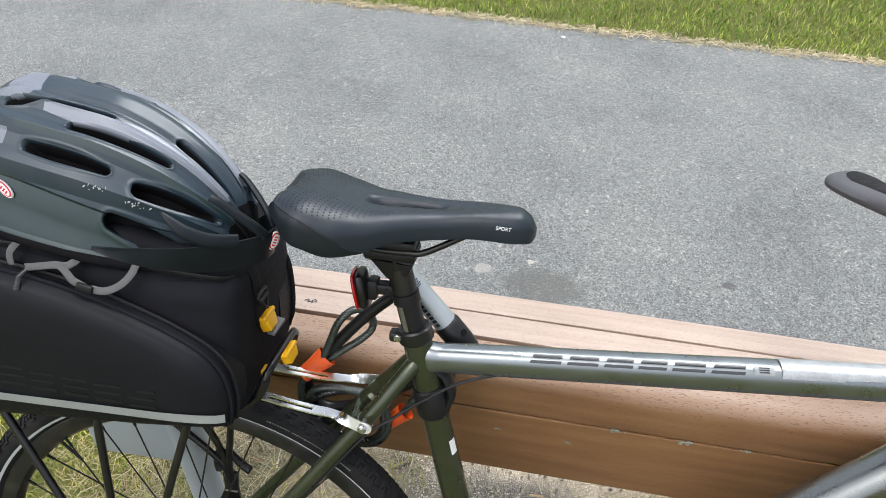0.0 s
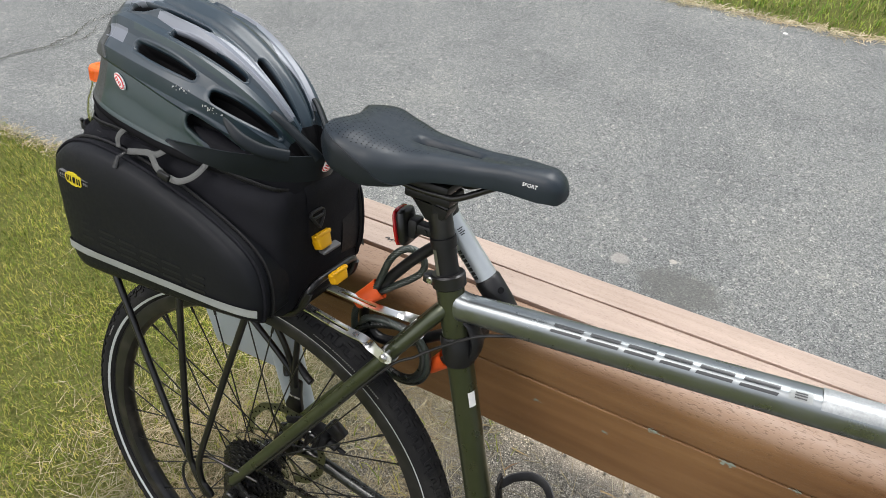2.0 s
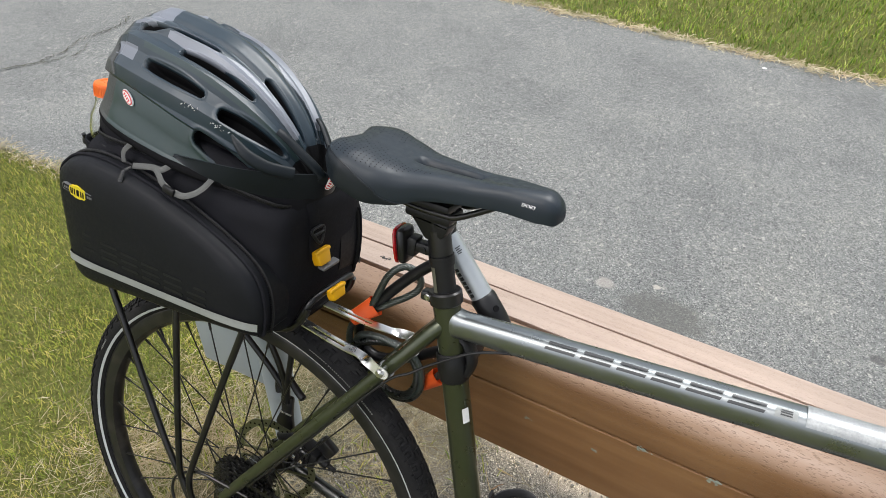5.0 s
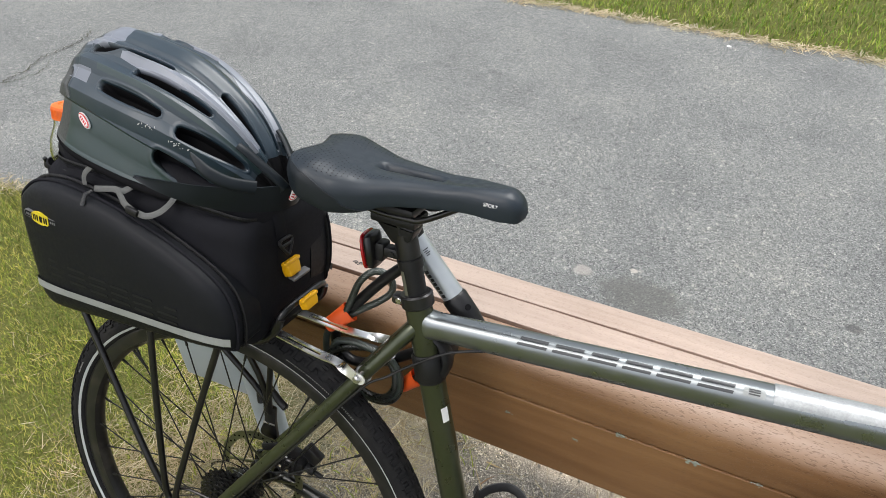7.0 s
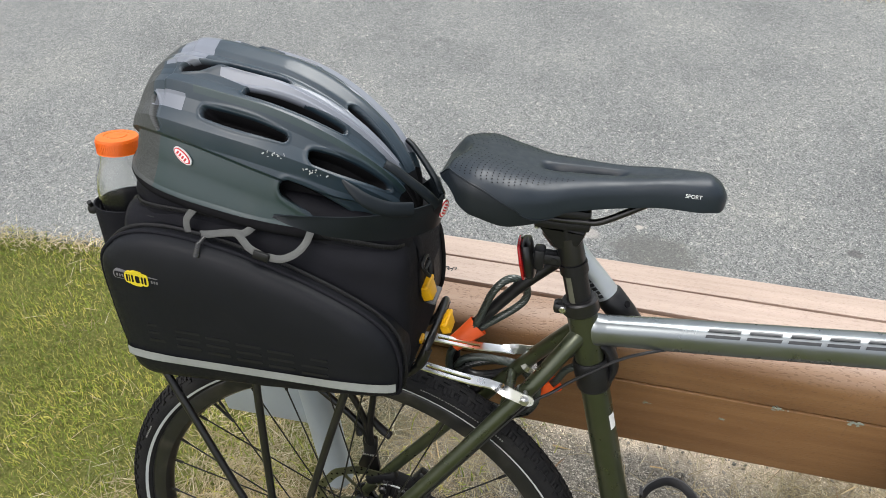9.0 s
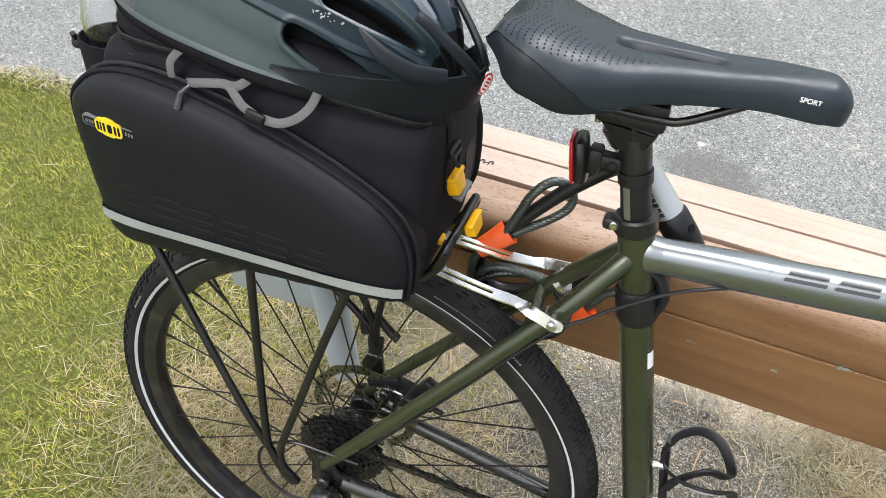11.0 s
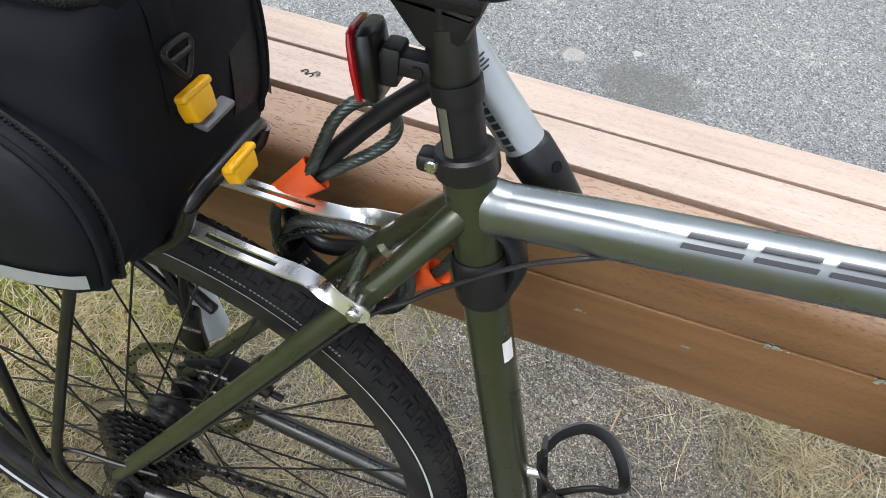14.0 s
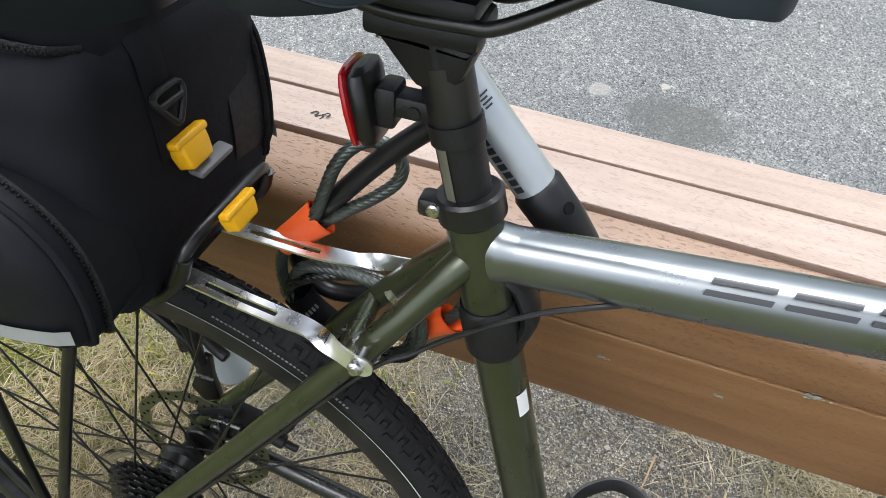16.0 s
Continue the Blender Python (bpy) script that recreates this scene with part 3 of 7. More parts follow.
def build_path():
    xs = graded(-120, 120, -4, 5, 0.03, 6)
    bm = bmesh.new()
    rows = []
    for x in xs:
        a, c = path_near(x), path_far(x)
        row = [bm.verts.new((x, a - 0.012, -0.02)), bm.verts.new((x, a, 0.004))]
        for k in range(1, 6):
            y = a + (c - a) * k / 6
            row.append(bm.verts.new((x, y, 0.010 + 0.003 * noise.noise((x * 1.3, y * 1.3, 2)))))
        row += [bm.verts.new((x, c, 0.004)), bm.verts.new((x, c + 0.012, -0.02))]
        rows.append(row)
    for A, B in zip(rows, rows[1:]):
        for k in range(len(A) - 1):
            bm.faces.new((A[k], B[k], B[k + 1], A[k + 1]))
    path = tagged(part("path", bm, M_ASPHALT), "worn grey asphalt path with pale aggregate and an oil stain", "path", kind="structure")
    bm = bmesh.new()
    for pts, w in (([(-2.41, 0.72), (-2.40, 1.03), (-2.35, 1.15), (-2.34, 1.27), (-2.39, 1.42), (-2.37, 1.55), (-2.414, 1.705)], 0.0042), ([(-3.00, 1.98), (-3.008, 2.05)], 0.003),
                   ([(-2.35, 1.15), (-2.29, 1.22), (-2.28, 1.33), (-2.33, 1.4)], 0.003)):
        P = smooth_path([(x, y, 0.0) for x, y in pts], 12)
        L = []
        for i, p in enumerate(P):
            j = 0.020 * noise.noise((p.y * 40, 1, p.x)) + 0.022 * noise.noise((p.y * 75, 4, p.x))
            ww = w * (0.5 + abs(noise.noise((p.y * 25, 8, 1))) * 1.8)
            L.append((bm.verts.new((p.x + j - ww, p.y, 0.0165)), bm.verts.new((p.x + j + ww, p.y, 0.0165))))
        for a, b2 in zip(L, L[1:]):
            bm.faces.new((a[0], a[1], b2[1], b2[0]))
    part("crack", bm, mat("dark_crack", (0.050, 0.053, 0.038), 0.95, 0, 0.5, 60), path, "jagged dark crack with moss")
    return path


def strands(name, spots, length, width, lift, material, label, category, seed, bend=0.5, flat=False):
    """Many small blades in one mesh: spots are (x, y, z) rows."""
    rng = np.random.default_rng(seed)
    n = len(spots)
    S = np.asarray(spots)
    a = rng.uniform(0, 2 * np.pi, n)
    ln = length * rng.uniform(0.45, 1.35, n)
    w = width * rng.uniform(0.6, 1.3, n)
    up = lift * rng.uniform(0.3, 1.3, n)
    dx, dy = np.cos(a), np.sin(a)
    px, py = -dy * w / 2, dx * w / 2
    V = np.zeros((n, 5, 3))
    curl = rng.uniform(-0.35, 0.35, n)
    for k, (s, h) in enumerate(((0.0, 0.0), (0.5, 0.62), (1.0, 1.0))):
        run = ln * s * (1 if flat else bend * (0.35 + 0.65 * s))
        hz = up * ln * h if not flat else up * ln * (4 * s * (1 - s)) + 0.002
        cx = S[:, 0] + dx * run + px / w * ln * curl * s * s
        cy = S[:, 1] + dy * run + py / w * ln * curl * s * s
        cz = S[:, 2] + hz
        if k < 2:
            f = 1.0 if k == 0 else 0.8
            V[:, 2 * k] = np.stack([cx - px * f, cy - py * f, cz], 1)
            V[:, 2 * k + 1] = np.stack([cx + px * f, cy + py * f, cz + (0.0008 if flat else 0)], 1)
        else:
            V[:, 4] = np.stack([cx, cy, cz], 1)
    me = bpy.data.meshes.new(name)
    base = np.arange(n)[:, None] * 5
    quads = (base + np.array([0, 1, 3, 2])).tolist()
    tris = (base + np.array([2, 3, 4])).tolist()
    me.from_pydata(V.reshape(-1, 3).tolist(), [], quads + tris)
    me.materials.append(material)
    return tagged(new(name, me), label, category, kind="stuff")


def scatter(n, x0, x1, y0, y1, keep, seed):
    rng = np.random.default_rng(seed)
    X, Y, Q = rng.uniform(x0, x1, n), rng.uniform(y0, y1, n), rng.uniform(0, 1, n)
    return [(x, y, 0.0) for x, y, q in zip(X, Y, Q) if q < keep(x, y)]


def clump(x, y, s, k=0):
    return 0.5 + 0.5 * noise.noise((x * s, y * s, 3.7 + k))


def lawn_keep(x, y):
    if y > path_near(x) + 0.012 + 0.035 * noise.noise((x * 9, 21, 0)):
        return 0
    edge = 1.0 if x < -0.50 else max(0.0, 1 - (x + 0.50) / 0.32) ** 1.8
    return edge * (0.35 + 0.65 * min(1, max(0, clump(x, y, 4) * 1.9 - 0.35)))


def straw_keep(x, y):
    if y > path_near(x) - 0.03:
        return 0
    c = max(0, clump(x, y, 6, 9) * 2 - 0.55)
    if x < 0.22:
        a = min(1, max(0.03, (x + 0.72) / 0.44)) * max(0.12, 1 - max(0, (x - 0.05) / 0.18))
        return a * (0.25 + 0.75 * c)
    d = math.hypot((x - 0.96) / 0.30, (y - 0.46) / 0.15)
    d2 = math.hypot((x - 0.20) / 0.14, (y - 0.24) / 0.14)
    return min(1.0, (1.0 * math.exp(-d * d) + 0.16 * math.exp(-d2 * d2) + 0.002) * (0.35 + c))


def tuft_keep(x, y):
    d = min(math.hypot((x - 0.05) / 0.07, (y - 0.33) / 0.06), math.hypot((x - 0.17) / 0.05, (y - 0.50) / 0.05), math.hypot((x + 0.32) / 0.09, (y - 0.28) / 0.07), math.hypot((x + 0.05) / 0.06, (y - 0.62) / 0.05), math.hypot((x + 0.04) / 0.05, (y - 0.36) / 0.05), math.hypot((x + 0.31) / 0.08, (y - 0.12) / 0.07))
    return math.exp(-d * d)


def outer_keep(x, y):
    """The lawn further out, where it is neither the near lawn nor the bare apron."""
    if (-2.9 < x < -0.15 and y > -0.75) or y > path_near(x) - 0.02 or (-0.5 < x < 2.6 and y > -0.55):
        return 0
    return 0.4 + 0.6 * clump(x, y, 3, 5)


def far_keep(x, y):
    return 0 if y < path_far(x) + 0.01 else min(1.0, 0.55 + 0.6 * clump(x, y, 3, 2)) * (0.5 if y < path_far(x) + 0.06 else 1)


def build_gravel():
    """Loose small stones pressed into the dirt."""
    rng = np.random.default_rng(5)
    verts, faces = [], []
    o = np.array([(1, 0, 0), (-1, 0, 0), (0, 1, 0), (0, -1, 0), (0, 0, 1), (0, 0, -1)], float)
    f8 = [(0, 2, 4), (2, 1, 4), (1, 3, 4), (3, 0, 4), (2, 0, 5), (1, 2, 5), (3, 1, 5), (0, 3, 5)]
    for _ in range(16000):
        x, y = rng.uniform(-0.3, 1.6), rng.uniform(-0.3, 0.84)
        if rng.uniform() > min(1, max(0.1, (x + 0.25) / 0.5)) * (0.3 + clump(x, y, 5, 4)):
            continue
        s = 0.0011 + 0.0040 * rng.uniform() ** 4
        p = o * (s * rng.uniform(0.6, 1.3, 3)) @ np.array(Euler(rng.uniform(0, 6, 3)).to_matrix()) + rng.normal(0, s * 0.12, (6, 3)) + (x, y, s * 0.2)
        b = len(verts)
        verts += p.tolist()
        faces += [tuple(i + b for i in t) for t in f8]
    me = bpy.data.meshes.new("gravel")
    me.from_pydata(verts, [], faces)
    me.materials.append(M_STONE)
    return tagged(new("gravel", me), "small grey stones scattered in the dirt", "gravel", kind="stuff")


build_ground()
build_path()
strands("lawn_grass", scatter(150000, -2.9, -0.15, -0.75, 0.86, lawn_keep, 11), 0.021, 0.0020, 0.75, M_GRASS, "short green and yellowing lawn grass", "grass", 1)
strands("far_lawn_grass", scatter(60000, -2.2, 3.6, 2.95, 5.2, far_keep, 12), 0.036, 0.0050, 0.75, M_GRASS_FAR, "bright green grass beyond the path", "grass", 2)
strands("outer_lawn_grass", scatter(90000, -4.5, 4.5, -3.6, 0.5, outer_keep, 16), 0.040, 0.0050, 0.7, M_GRASS, "short lawn grass round the bench's apron", "grass", 9)
strands("grass_tufts", scatter(2800, -0.45, 0.3, 0.15, 0.75, tuft_keep, 13), 0.045, 0.0026, 0.8, M_GRASS, "thin green grass tufts in the dirt", "grass", 3)
strands("dry_straw", scatter(165000, -1.2, 1.6, -0.5, 0.84, straw_keep, 14), 0.056, 0.0010, 0.06, M_STRAW, "matted dry straw and dead grass on the dirt", "straw", 4, flat=True)
strands("lawn_edge_straw", [(x, path_near(x) + dy, 0.008) for x, dy in zip(np.random.default_rng(26).uniform(-2.9, -0.45, 3200), np.random.default_rng(27).normal(-0.015, 0.022, 3200))], 0.030, 0.0016, 0.10, M_STRAW, "dry grass fringe where lawn meets path", "straw", 6, flat=True)
strands("path_edge_straw", [(x, path_far(x) + dy, 0.004) for x, dy in zip(np.random.default_rng(6).uniform(-2.2, 3.6, 5000), np.random.default_rng(7).normal(0.0, 0.022, 5000))], 0.05, 0.004, 0.08, M_STRAW, "dry grass fringe along the path's edge", "straw", 5, flat=True)
def stem_keep(x, y):
    d = math.hypot((x - 0.82) / 0.20, (y - 0.45) / 0.10)
    e = math.hypot((x - 0.02) / 0.25, (y - 0.50) / 0.14)
    return math.exp(-d * d) + 0.4 * math.exp(-e * e)


strands("dead_stems", scatter(700, -0.4, 1.4, 0.1, 0.8, stem_keep, 15), 0.075, 0.0028, 0.06, M_STEM, "brown dead stalks lying on the straw", "stalks", 8, flat=True)
build_gravel()


# ---- the bench ----
def plank(name, outline, x0, x1, parent, label="", material=None):
    """A plank: outline in (y, z), pushed along x, slightly uneven."""
    n = 60
    rings = []
    for i in range(n + 1):
        x = x0 + (x1 - x0) * i / n
        w = 0.0007 * noise.noise((x * 3, outline[0][0] * 50, 1))
        rings.append([(x, y + w, z + w) for y, z in outline])
    return part(name, loft(rings), material or M_WOOD, parent, label, sharp=30)


def rounded(corners, r, seg=5):
    """Rounds the corners of a (y, z) outline; r per corner."""
    out, n = [], len(corners)
    for i, c in enumerate(corners):
        rr = r[i] if isinstance(r, (list, tuple)) else r
        c = Vector(c)
        a, b = Vector(corners[i - 1]), Vector(corners[(i + 1) % n])
        u, v = (a - c).normalized(), (b - c).normalized()
        for k in range(seg + 1):
            t = k / seg
            p, q = c + u * rr, c + v * rr
            out.append(tuple((1 - t) ** 2 * p + 2 * t * (1 - t) * c + t * t * q))
    return out


X0, X1 = -0.74, 1.75
bench = thing("bench", "brown composite plank bench on grey steel legs, pale glare-coloured top", "bench", BENCH)
plank("front_board", rounded([(0.0, 0.436), (0.0, 0.5731), (0.036, 0.5731), (0.036, 0.436)], [0.004, 0.0022, 0.002, 0.004]), X0, X1, bench)
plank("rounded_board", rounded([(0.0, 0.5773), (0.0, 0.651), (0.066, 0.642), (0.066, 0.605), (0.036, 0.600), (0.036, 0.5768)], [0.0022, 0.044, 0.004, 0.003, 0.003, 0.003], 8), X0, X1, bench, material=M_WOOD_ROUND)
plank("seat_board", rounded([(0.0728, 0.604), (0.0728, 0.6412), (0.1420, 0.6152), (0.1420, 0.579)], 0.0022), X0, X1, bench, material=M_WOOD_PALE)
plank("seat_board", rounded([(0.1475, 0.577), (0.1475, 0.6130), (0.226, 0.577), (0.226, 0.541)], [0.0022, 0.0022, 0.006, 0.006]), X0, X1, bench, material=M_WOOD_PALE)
for lx in (-0.57, 1.25):
    part("gusset", prism(rounded([(lx - 0.20, 0.195), (lx + 0.01, 0.205), (lx + 0.01, 0.43), (lx - 0.20, 0.43)], 0.006, 3), 0.048, 0.056, 0.001), M_STEEL_GREY, bench, "grey steel end plate") if lx < 0 else None
    leg = part("leg", cyl((lx, 0.055, -0.02), (lx, 0.055, 0.44), 0.030, 28), M_STEEL_GREY, bench, "round grey painted steel leg")
    part("bracket", prism(rounded([(lx - 0.035, 0.43), (lx + 0.035, 0.43), (lx + 0.035, 0.46), (lx - 0.035, 0.46)], 0.003), 0.037, 0.22, 0.002), M_STEEL_GREY, bench, "grey steel bracket")
for x, z, s in ((0.127, 0.574, 0.007), (0.222, 0.572, 0.010), (0.07, 0.53, 0.004), (-0.03, 0.535, 0.005), (0.30, 0.575, 0.005)):
    bm = bmesh.new()
    rng = np.random.default_rng(int(x * 1000) + 500)
    for _ in range(26):
        dx, dz, q = rng.normal(0, s * 0.55), rng.normal(0, s * 0.28), s * rng.uniform(0.12, 0.3)
        bmesh.ops.create_icosphere(bm, subdivisions=1, radius=q, matrix=Matrix.Translation((x + dx, -0.0003, z + dz)) @ Matrix.Diagonal((1, 0.25, 0.8, 1)))
    part("lichen", bm, M_LICHEN, bench, "grey-green lichen rosette")

for k, (dx, dy) in enumerate(((0.0, 0.0), (0.006, -0.003), (0.011, 0.001))):
    P = smooth_path([(-0.334 + dx, 0.098 + dy, 0.6332), (-0.331 + dx, 0.103 + dy, 0.6314), (-0.328 + dx, 0.101 + dy, 0.6322), (-0.329 + dx, 0.096 + dy, 0.6340)], 4)
    part("scribble", sweep(P, 0.0008, 0.0005, seg=6), M_DARKPRINT, bench, "small dark scribbled mark")

# ---- the bicycle ----
bike = thing("bicycle", "olive and silver bicycle with black rack leaning on a bench", "bicycle", BIKE)
AX = Vector((0.008, 0, 0.348))
BB = Vector((0.4289, 0, 0.275))
ST_TOP = Vector((0.2883, 0, 0.785))
TT0, TT1 = Vector((0.300, 0, 0.768)), Vector((0.865, 0, 0.815))


def build_wheel(centre, rear):
    C = Vector(centre)
    K = 0.985
    w = part("rear_wheel" if rear else "front_wheel", lathe([(0.0095, -0.045), (0.013, -0.045), (0.019, -0.034), (0.029, -0.033), (0.029, -0.029), (0.024, -0.025), (0.023, 0.0), (0.025, 0.02), (0.029, 0.024), (0.029, 0.028), (0.018, 0.03), (0.013, 0.045), (0.0095, 0.045), (0.0095, -0.045)], C, seg=32), M_BLACK, bike, "black spoked wheel")
    sec = []
    for k in range(25):
        a = 2 * math.pi * k / 24
        sec.append((0.3315 * K + 0.0185 * math.cos(a), 0.0185 * math.sin(a)))
    part("tyre", lathe(sec, C, seg=120), M_RUBBER, w, "black treaded rubber tyre")
    part("rim", lathe([(r * K, y) for r, y in ((0.3155, -0.0125), (0.3175, -0.0115), (0.310, -0.0135), (0.296, -0.0115), (0.2915, -0.006), (0.290, 0), (0.2915, 0.006), (0.296, 0.0115), (0.310, 0.0135), (0.3175, 0.0115), (0.3155, 0.0125), (0.3155, -0.0125))], C, seg=120), M_RIM, w, "black alloy rim")
    for sgn in (-1, 1):
        part("reflective_band", lathe([(0.3170, sgn * 0.0163), (0.3192, sgn * 0.0178), (0.3206, sgn * 0.0183)], C, seg=120), M_STRIPE, w, "pale reflective tyre band")
    # tread: arched shoulder blocks, edge studs and a staggered middle row
    bm = bmesh.new()
    pitches = 96
    for i in range(pitches):
        for sd in (-1, 1):
            for phi, run, ln, wd in ((40, -0.0062, 0.0042, 0.0088), (40, 0.0062, 0.0042, 0.0088), (25, 0.0, 0.0166, 0.0036), (63, 0.0110, 0.0080, 0.0040), (46, 0.0, 0.0042, 0.0042), (8, 0.0056 * sd, 0.0092, 0.0044)):
                f = radians(phi) * sd
                a = 2 * math.pi * (i + 0.25 * (sd + 1)) / pitches + run / 0.345
                m = Matrix.Translation(C) @ Matrix.Rotation(-a, 4, 'Y') @ Matrix.Translation((0.3315 * K + 0.0189 * math.cos(f), 0.0189 * math.sin(f), 0)) @ Matrix.Rotation(f, 4, 'Z') @ Matrix.Diagonal((0.0030, wd, ln, 1))
                bmesh.ops.create_cube(bm, size=1.0, matrix=m)
    tagged(part("tread", bm, M_RUBBER, w), kind="stuff")
    if rear:
        bm = bmesh.new()
        for a0, cnt, hgt in ((50, 7, 0.0022), (57, 14, 0.0013), (66, 9, 0.0013), (150, 8, 0.0022)):
            for k in range(cnt):
                m = Matrix.Translation(C) @ Matrix.Rotation(-radians(a0 + 0.62 * k), 4, 'Y') @ Matrix.Translation((0.3300, -0.01862, 0)) @ Matrix.Diagonal((hgt, 0.0006, 0.0020, 1))
                bmesh.ops.create_cube(bm, size=1.0, matrix=m)
        tagged(part("sidewall_print", bm, M_PRINT_GREY, w, "worn pale print bars on the tyre's side"), kind="stuff")
    for i in range(32):
        a = 2 * math.pi * (i + 0.5) / 32
        sgn = -1 if i % 2 else 1
        da = (0.42 if (i // 2) % 2 else -0.42)
        h = C + Vector((0.028 * math.cos(a + da * 2.2), sgn * 0.028, 0.028 * math.sin(a + da * 2.2)))
        r = C + Vector((0.2876 * math.cos(a), sgn * 0.003, 0.2876 * math.sin(a)))
        part("spoke", join_bm(cyl(h, r, 0.00115, 6), cyl(r, r + (h - r).normalized() * 0.014, 0.0021, 6)), M_BLACK, w)
    return w


wheel = build_wheel((0.002, 0, 0.344), True)
part("valve", cyl(AX + Vector((-0.20, 0, 0.21)), AX + Vector((-0.172, 0, 0.181)), 0.0022, 8), M_BLACK, wheel)

# frame
part("seat_tube", sweep([BB, BB.lerp(ST_TOP, 0.3), BB.lerp(ST_TOP, 0.85), BB.lerp(ST_TOP, 1.015)], [0.0195, 0.0182, 0.0168, 0.0172], seg=28), M_FRAME_GREEN, bike, "dark olive seat tube")
TTv = (TT1 - TT0).normalized()
tt = part("top_tube", sweep([TT0 - TTv * 0.012, TT0.lerp(TT1, 0.12), TT0.lerp(TT1, 0.6), TT1], [0.0150, 0.0162, 0.0178, 0.019], [0.0160, 0.0172, 0.0180, 0.019], seg=40, power=0.74), M_FRAME_SILVER, bike, "brushed silver-grey top tube")
part("down_tube", sweep([BB, Vector((0.885, 0, 0.735))], [0.026, 0.027], [0.026, 0.027], seg=28, power=0.9), M_FRAME_DOWN, bike, "dark silver-grey down tube")
part("head_tube", cyl((0.858, 0, 0.845), (0.900, 0, 0.705), 0.024, 24, 0.002), M_FRAME_SILVER, bike)
part("bottom_bracket", cyl(BB - Vector((0, 0.036, 0)), BB + Vector((0, 0.036, 0)), 0.022, 24, 0.002), M_FRAME_GREEN, bike)
# welded junction of top tube, seat tube and stays
part("weld_fillet", sweep([TT0 + TTv * d for d in (-0.004, 0.0035, 0.0055, 0.0085, 0.0125, 0.018)], [0.0145, 0.0160, 0.0162, 0.0160, 0.0157, 0.0154], [0.0180, 0.0186, 0.0183, 0.0176, 0.0169, 0.01645], seg=40, power=0.76), M_FRAME_SILVER, bike, "smooth weld between the tubes")
for sgn in (-1, 1):
    pts = smooth_path([(0.2925, sgn * 0.0045, 0.7690), (0.2830, sgn * 0.0118, 0.7570), (0.2720, sgn * 0.0185, 0.7420), (0.235, sgn * 0.034, 0.690), (0.150, sgn * 0.050, 0.570), (0.060, sgn * 0.062, 0.446), (0.004, sgn * 0.066, 0.368)], 5)
    n = len(pts)
    part("seat_stay", sweep(pts, [0.0108 - 0.0022 * i / n - 0.0030 * max(0, 1 - i / 4) for i in range(n)], [0.0104 - 0.0022 * i / n - 0.0030 * max(0, 1 - i / 4) for i in range(n)], seg=18), M_FRAME_GREEN, bike, "dark olive seat stay")
    pts = smooth_path([(0.425, sgn * 0.028, 0.283), (0.34, sgn * 0.043, 0.302), (0.20, sgn * 0.055, 0.320), (0.03, sgn * 0.066, 0.343)], 5)
    n = len(pts)
    part("chain_stay", sweep(pts, [0.0125 - 0.003 * i / n for i in range(n)], [0.0135 - 0.003 * i / n for i in range(n)], seg=16), M_FRAME_DARK, bike, "dark chain stay")
    part("dropout", prism(rounded([(-0.014, 0.332), (-0.012, 0.375), (0.006, 0.384), (0.022, 0.36), (0.045, 0.350), (0.045, 0.338), (0.012, 0.326)], 0.003, 2), sgn * 0.0635, sgn * 0.0695, 0.0008), M_DARKSTEEL, bike)
    part("axle_nut", cyl((AX.x, sgn * 0.0695, AX.z), (AX.x, sgn * 0.084, AX.z), 0.009, 16, 0.002), M_DARKSTEEL, bike)
part("stay_bridge", cyl((0.215, -0.036, 0.665), (0.215, 0.036, 0.665), 0.007, 14), M_FRAME_GREEN, bike)
part("brake_boss", cyl((0.222, 0, 0.668), (0.204, 0, 0.662), 0.0035, 12, 0.001), M_DARKSTEEL, bike)

# lettering on the tubes as plain bars
TTd = (TT1 - TT0)
s = 0.1190
for k, wdt in enumerate((0.0410, 0.0405, 0.0370, 0.0360, 0.0415, 0.0420)):
    lo, hi, rr = 25, 64, (0.0173, 0.0193)
    bms = [tube_patch(TT0, TT1, *rr, s, s + wdt * 0.84, lo, lo + 12, slant=0.0012, power=0.74), tube_patch(TT0, TT1, *rr, s + 0.003, s + wdt * 0.87, hi - 13, hi, slant=0.0012, power=0.74)]
    part("letter_bar", join_bm(*bms), M_DARKPRINT, tt, "dark grey lettering bars")
    s += wdt
part("badge", tube_patch(TT0, TT1, 0.0175, 0.0195, s + 0.003, s + 0.024, 28, 66, power=0.74), M_REFLECT, tt, "pale square badge")
part("badge_mark", join_bm(tube_patch(TT0, TT1, 0.0175, 0.0195, s + 0.008, s + 0.019, 36, 41, 0.0012, power=0.74), tube_patch(TT0, TT1, 0.0175, 0.0195, s + 0.008, s + 0.019, 45, 50, 0.0012, power=0.74), tube_patch(TT0, TT1, 0.0175, 0.0195, s + 0.008, s + 0.019, 54, 59, 0.0012, power=0.74)), M_DARKPRINT, tt)
part("tube_film", tube_patch(TT0, TT1, 0.0175, 0.0195, s + 0.032, s + 0.16, 20, 110, n=12, power=0.74), M_FILM, tt, "pale dotted protective film")
DT0, DT1 = BB, Vector((0.885, 0, 0.735))
for i in range(4):
    a, rr = 0.185 + i * 0.078, (0.0267, 0.0277)
    lt = part("letter_bar", tube_patch(DT0, DT1, *rr, a, a + 0.070, 2, 52), M_REFLECT, bike, "pale lettering blocks")
    part("letter_gap", tube_patch(DT0, DT1, *rr, a + 0.010, a + 0.060, 22, 30, 0.0012), M_FRAME_DOWN, lt)
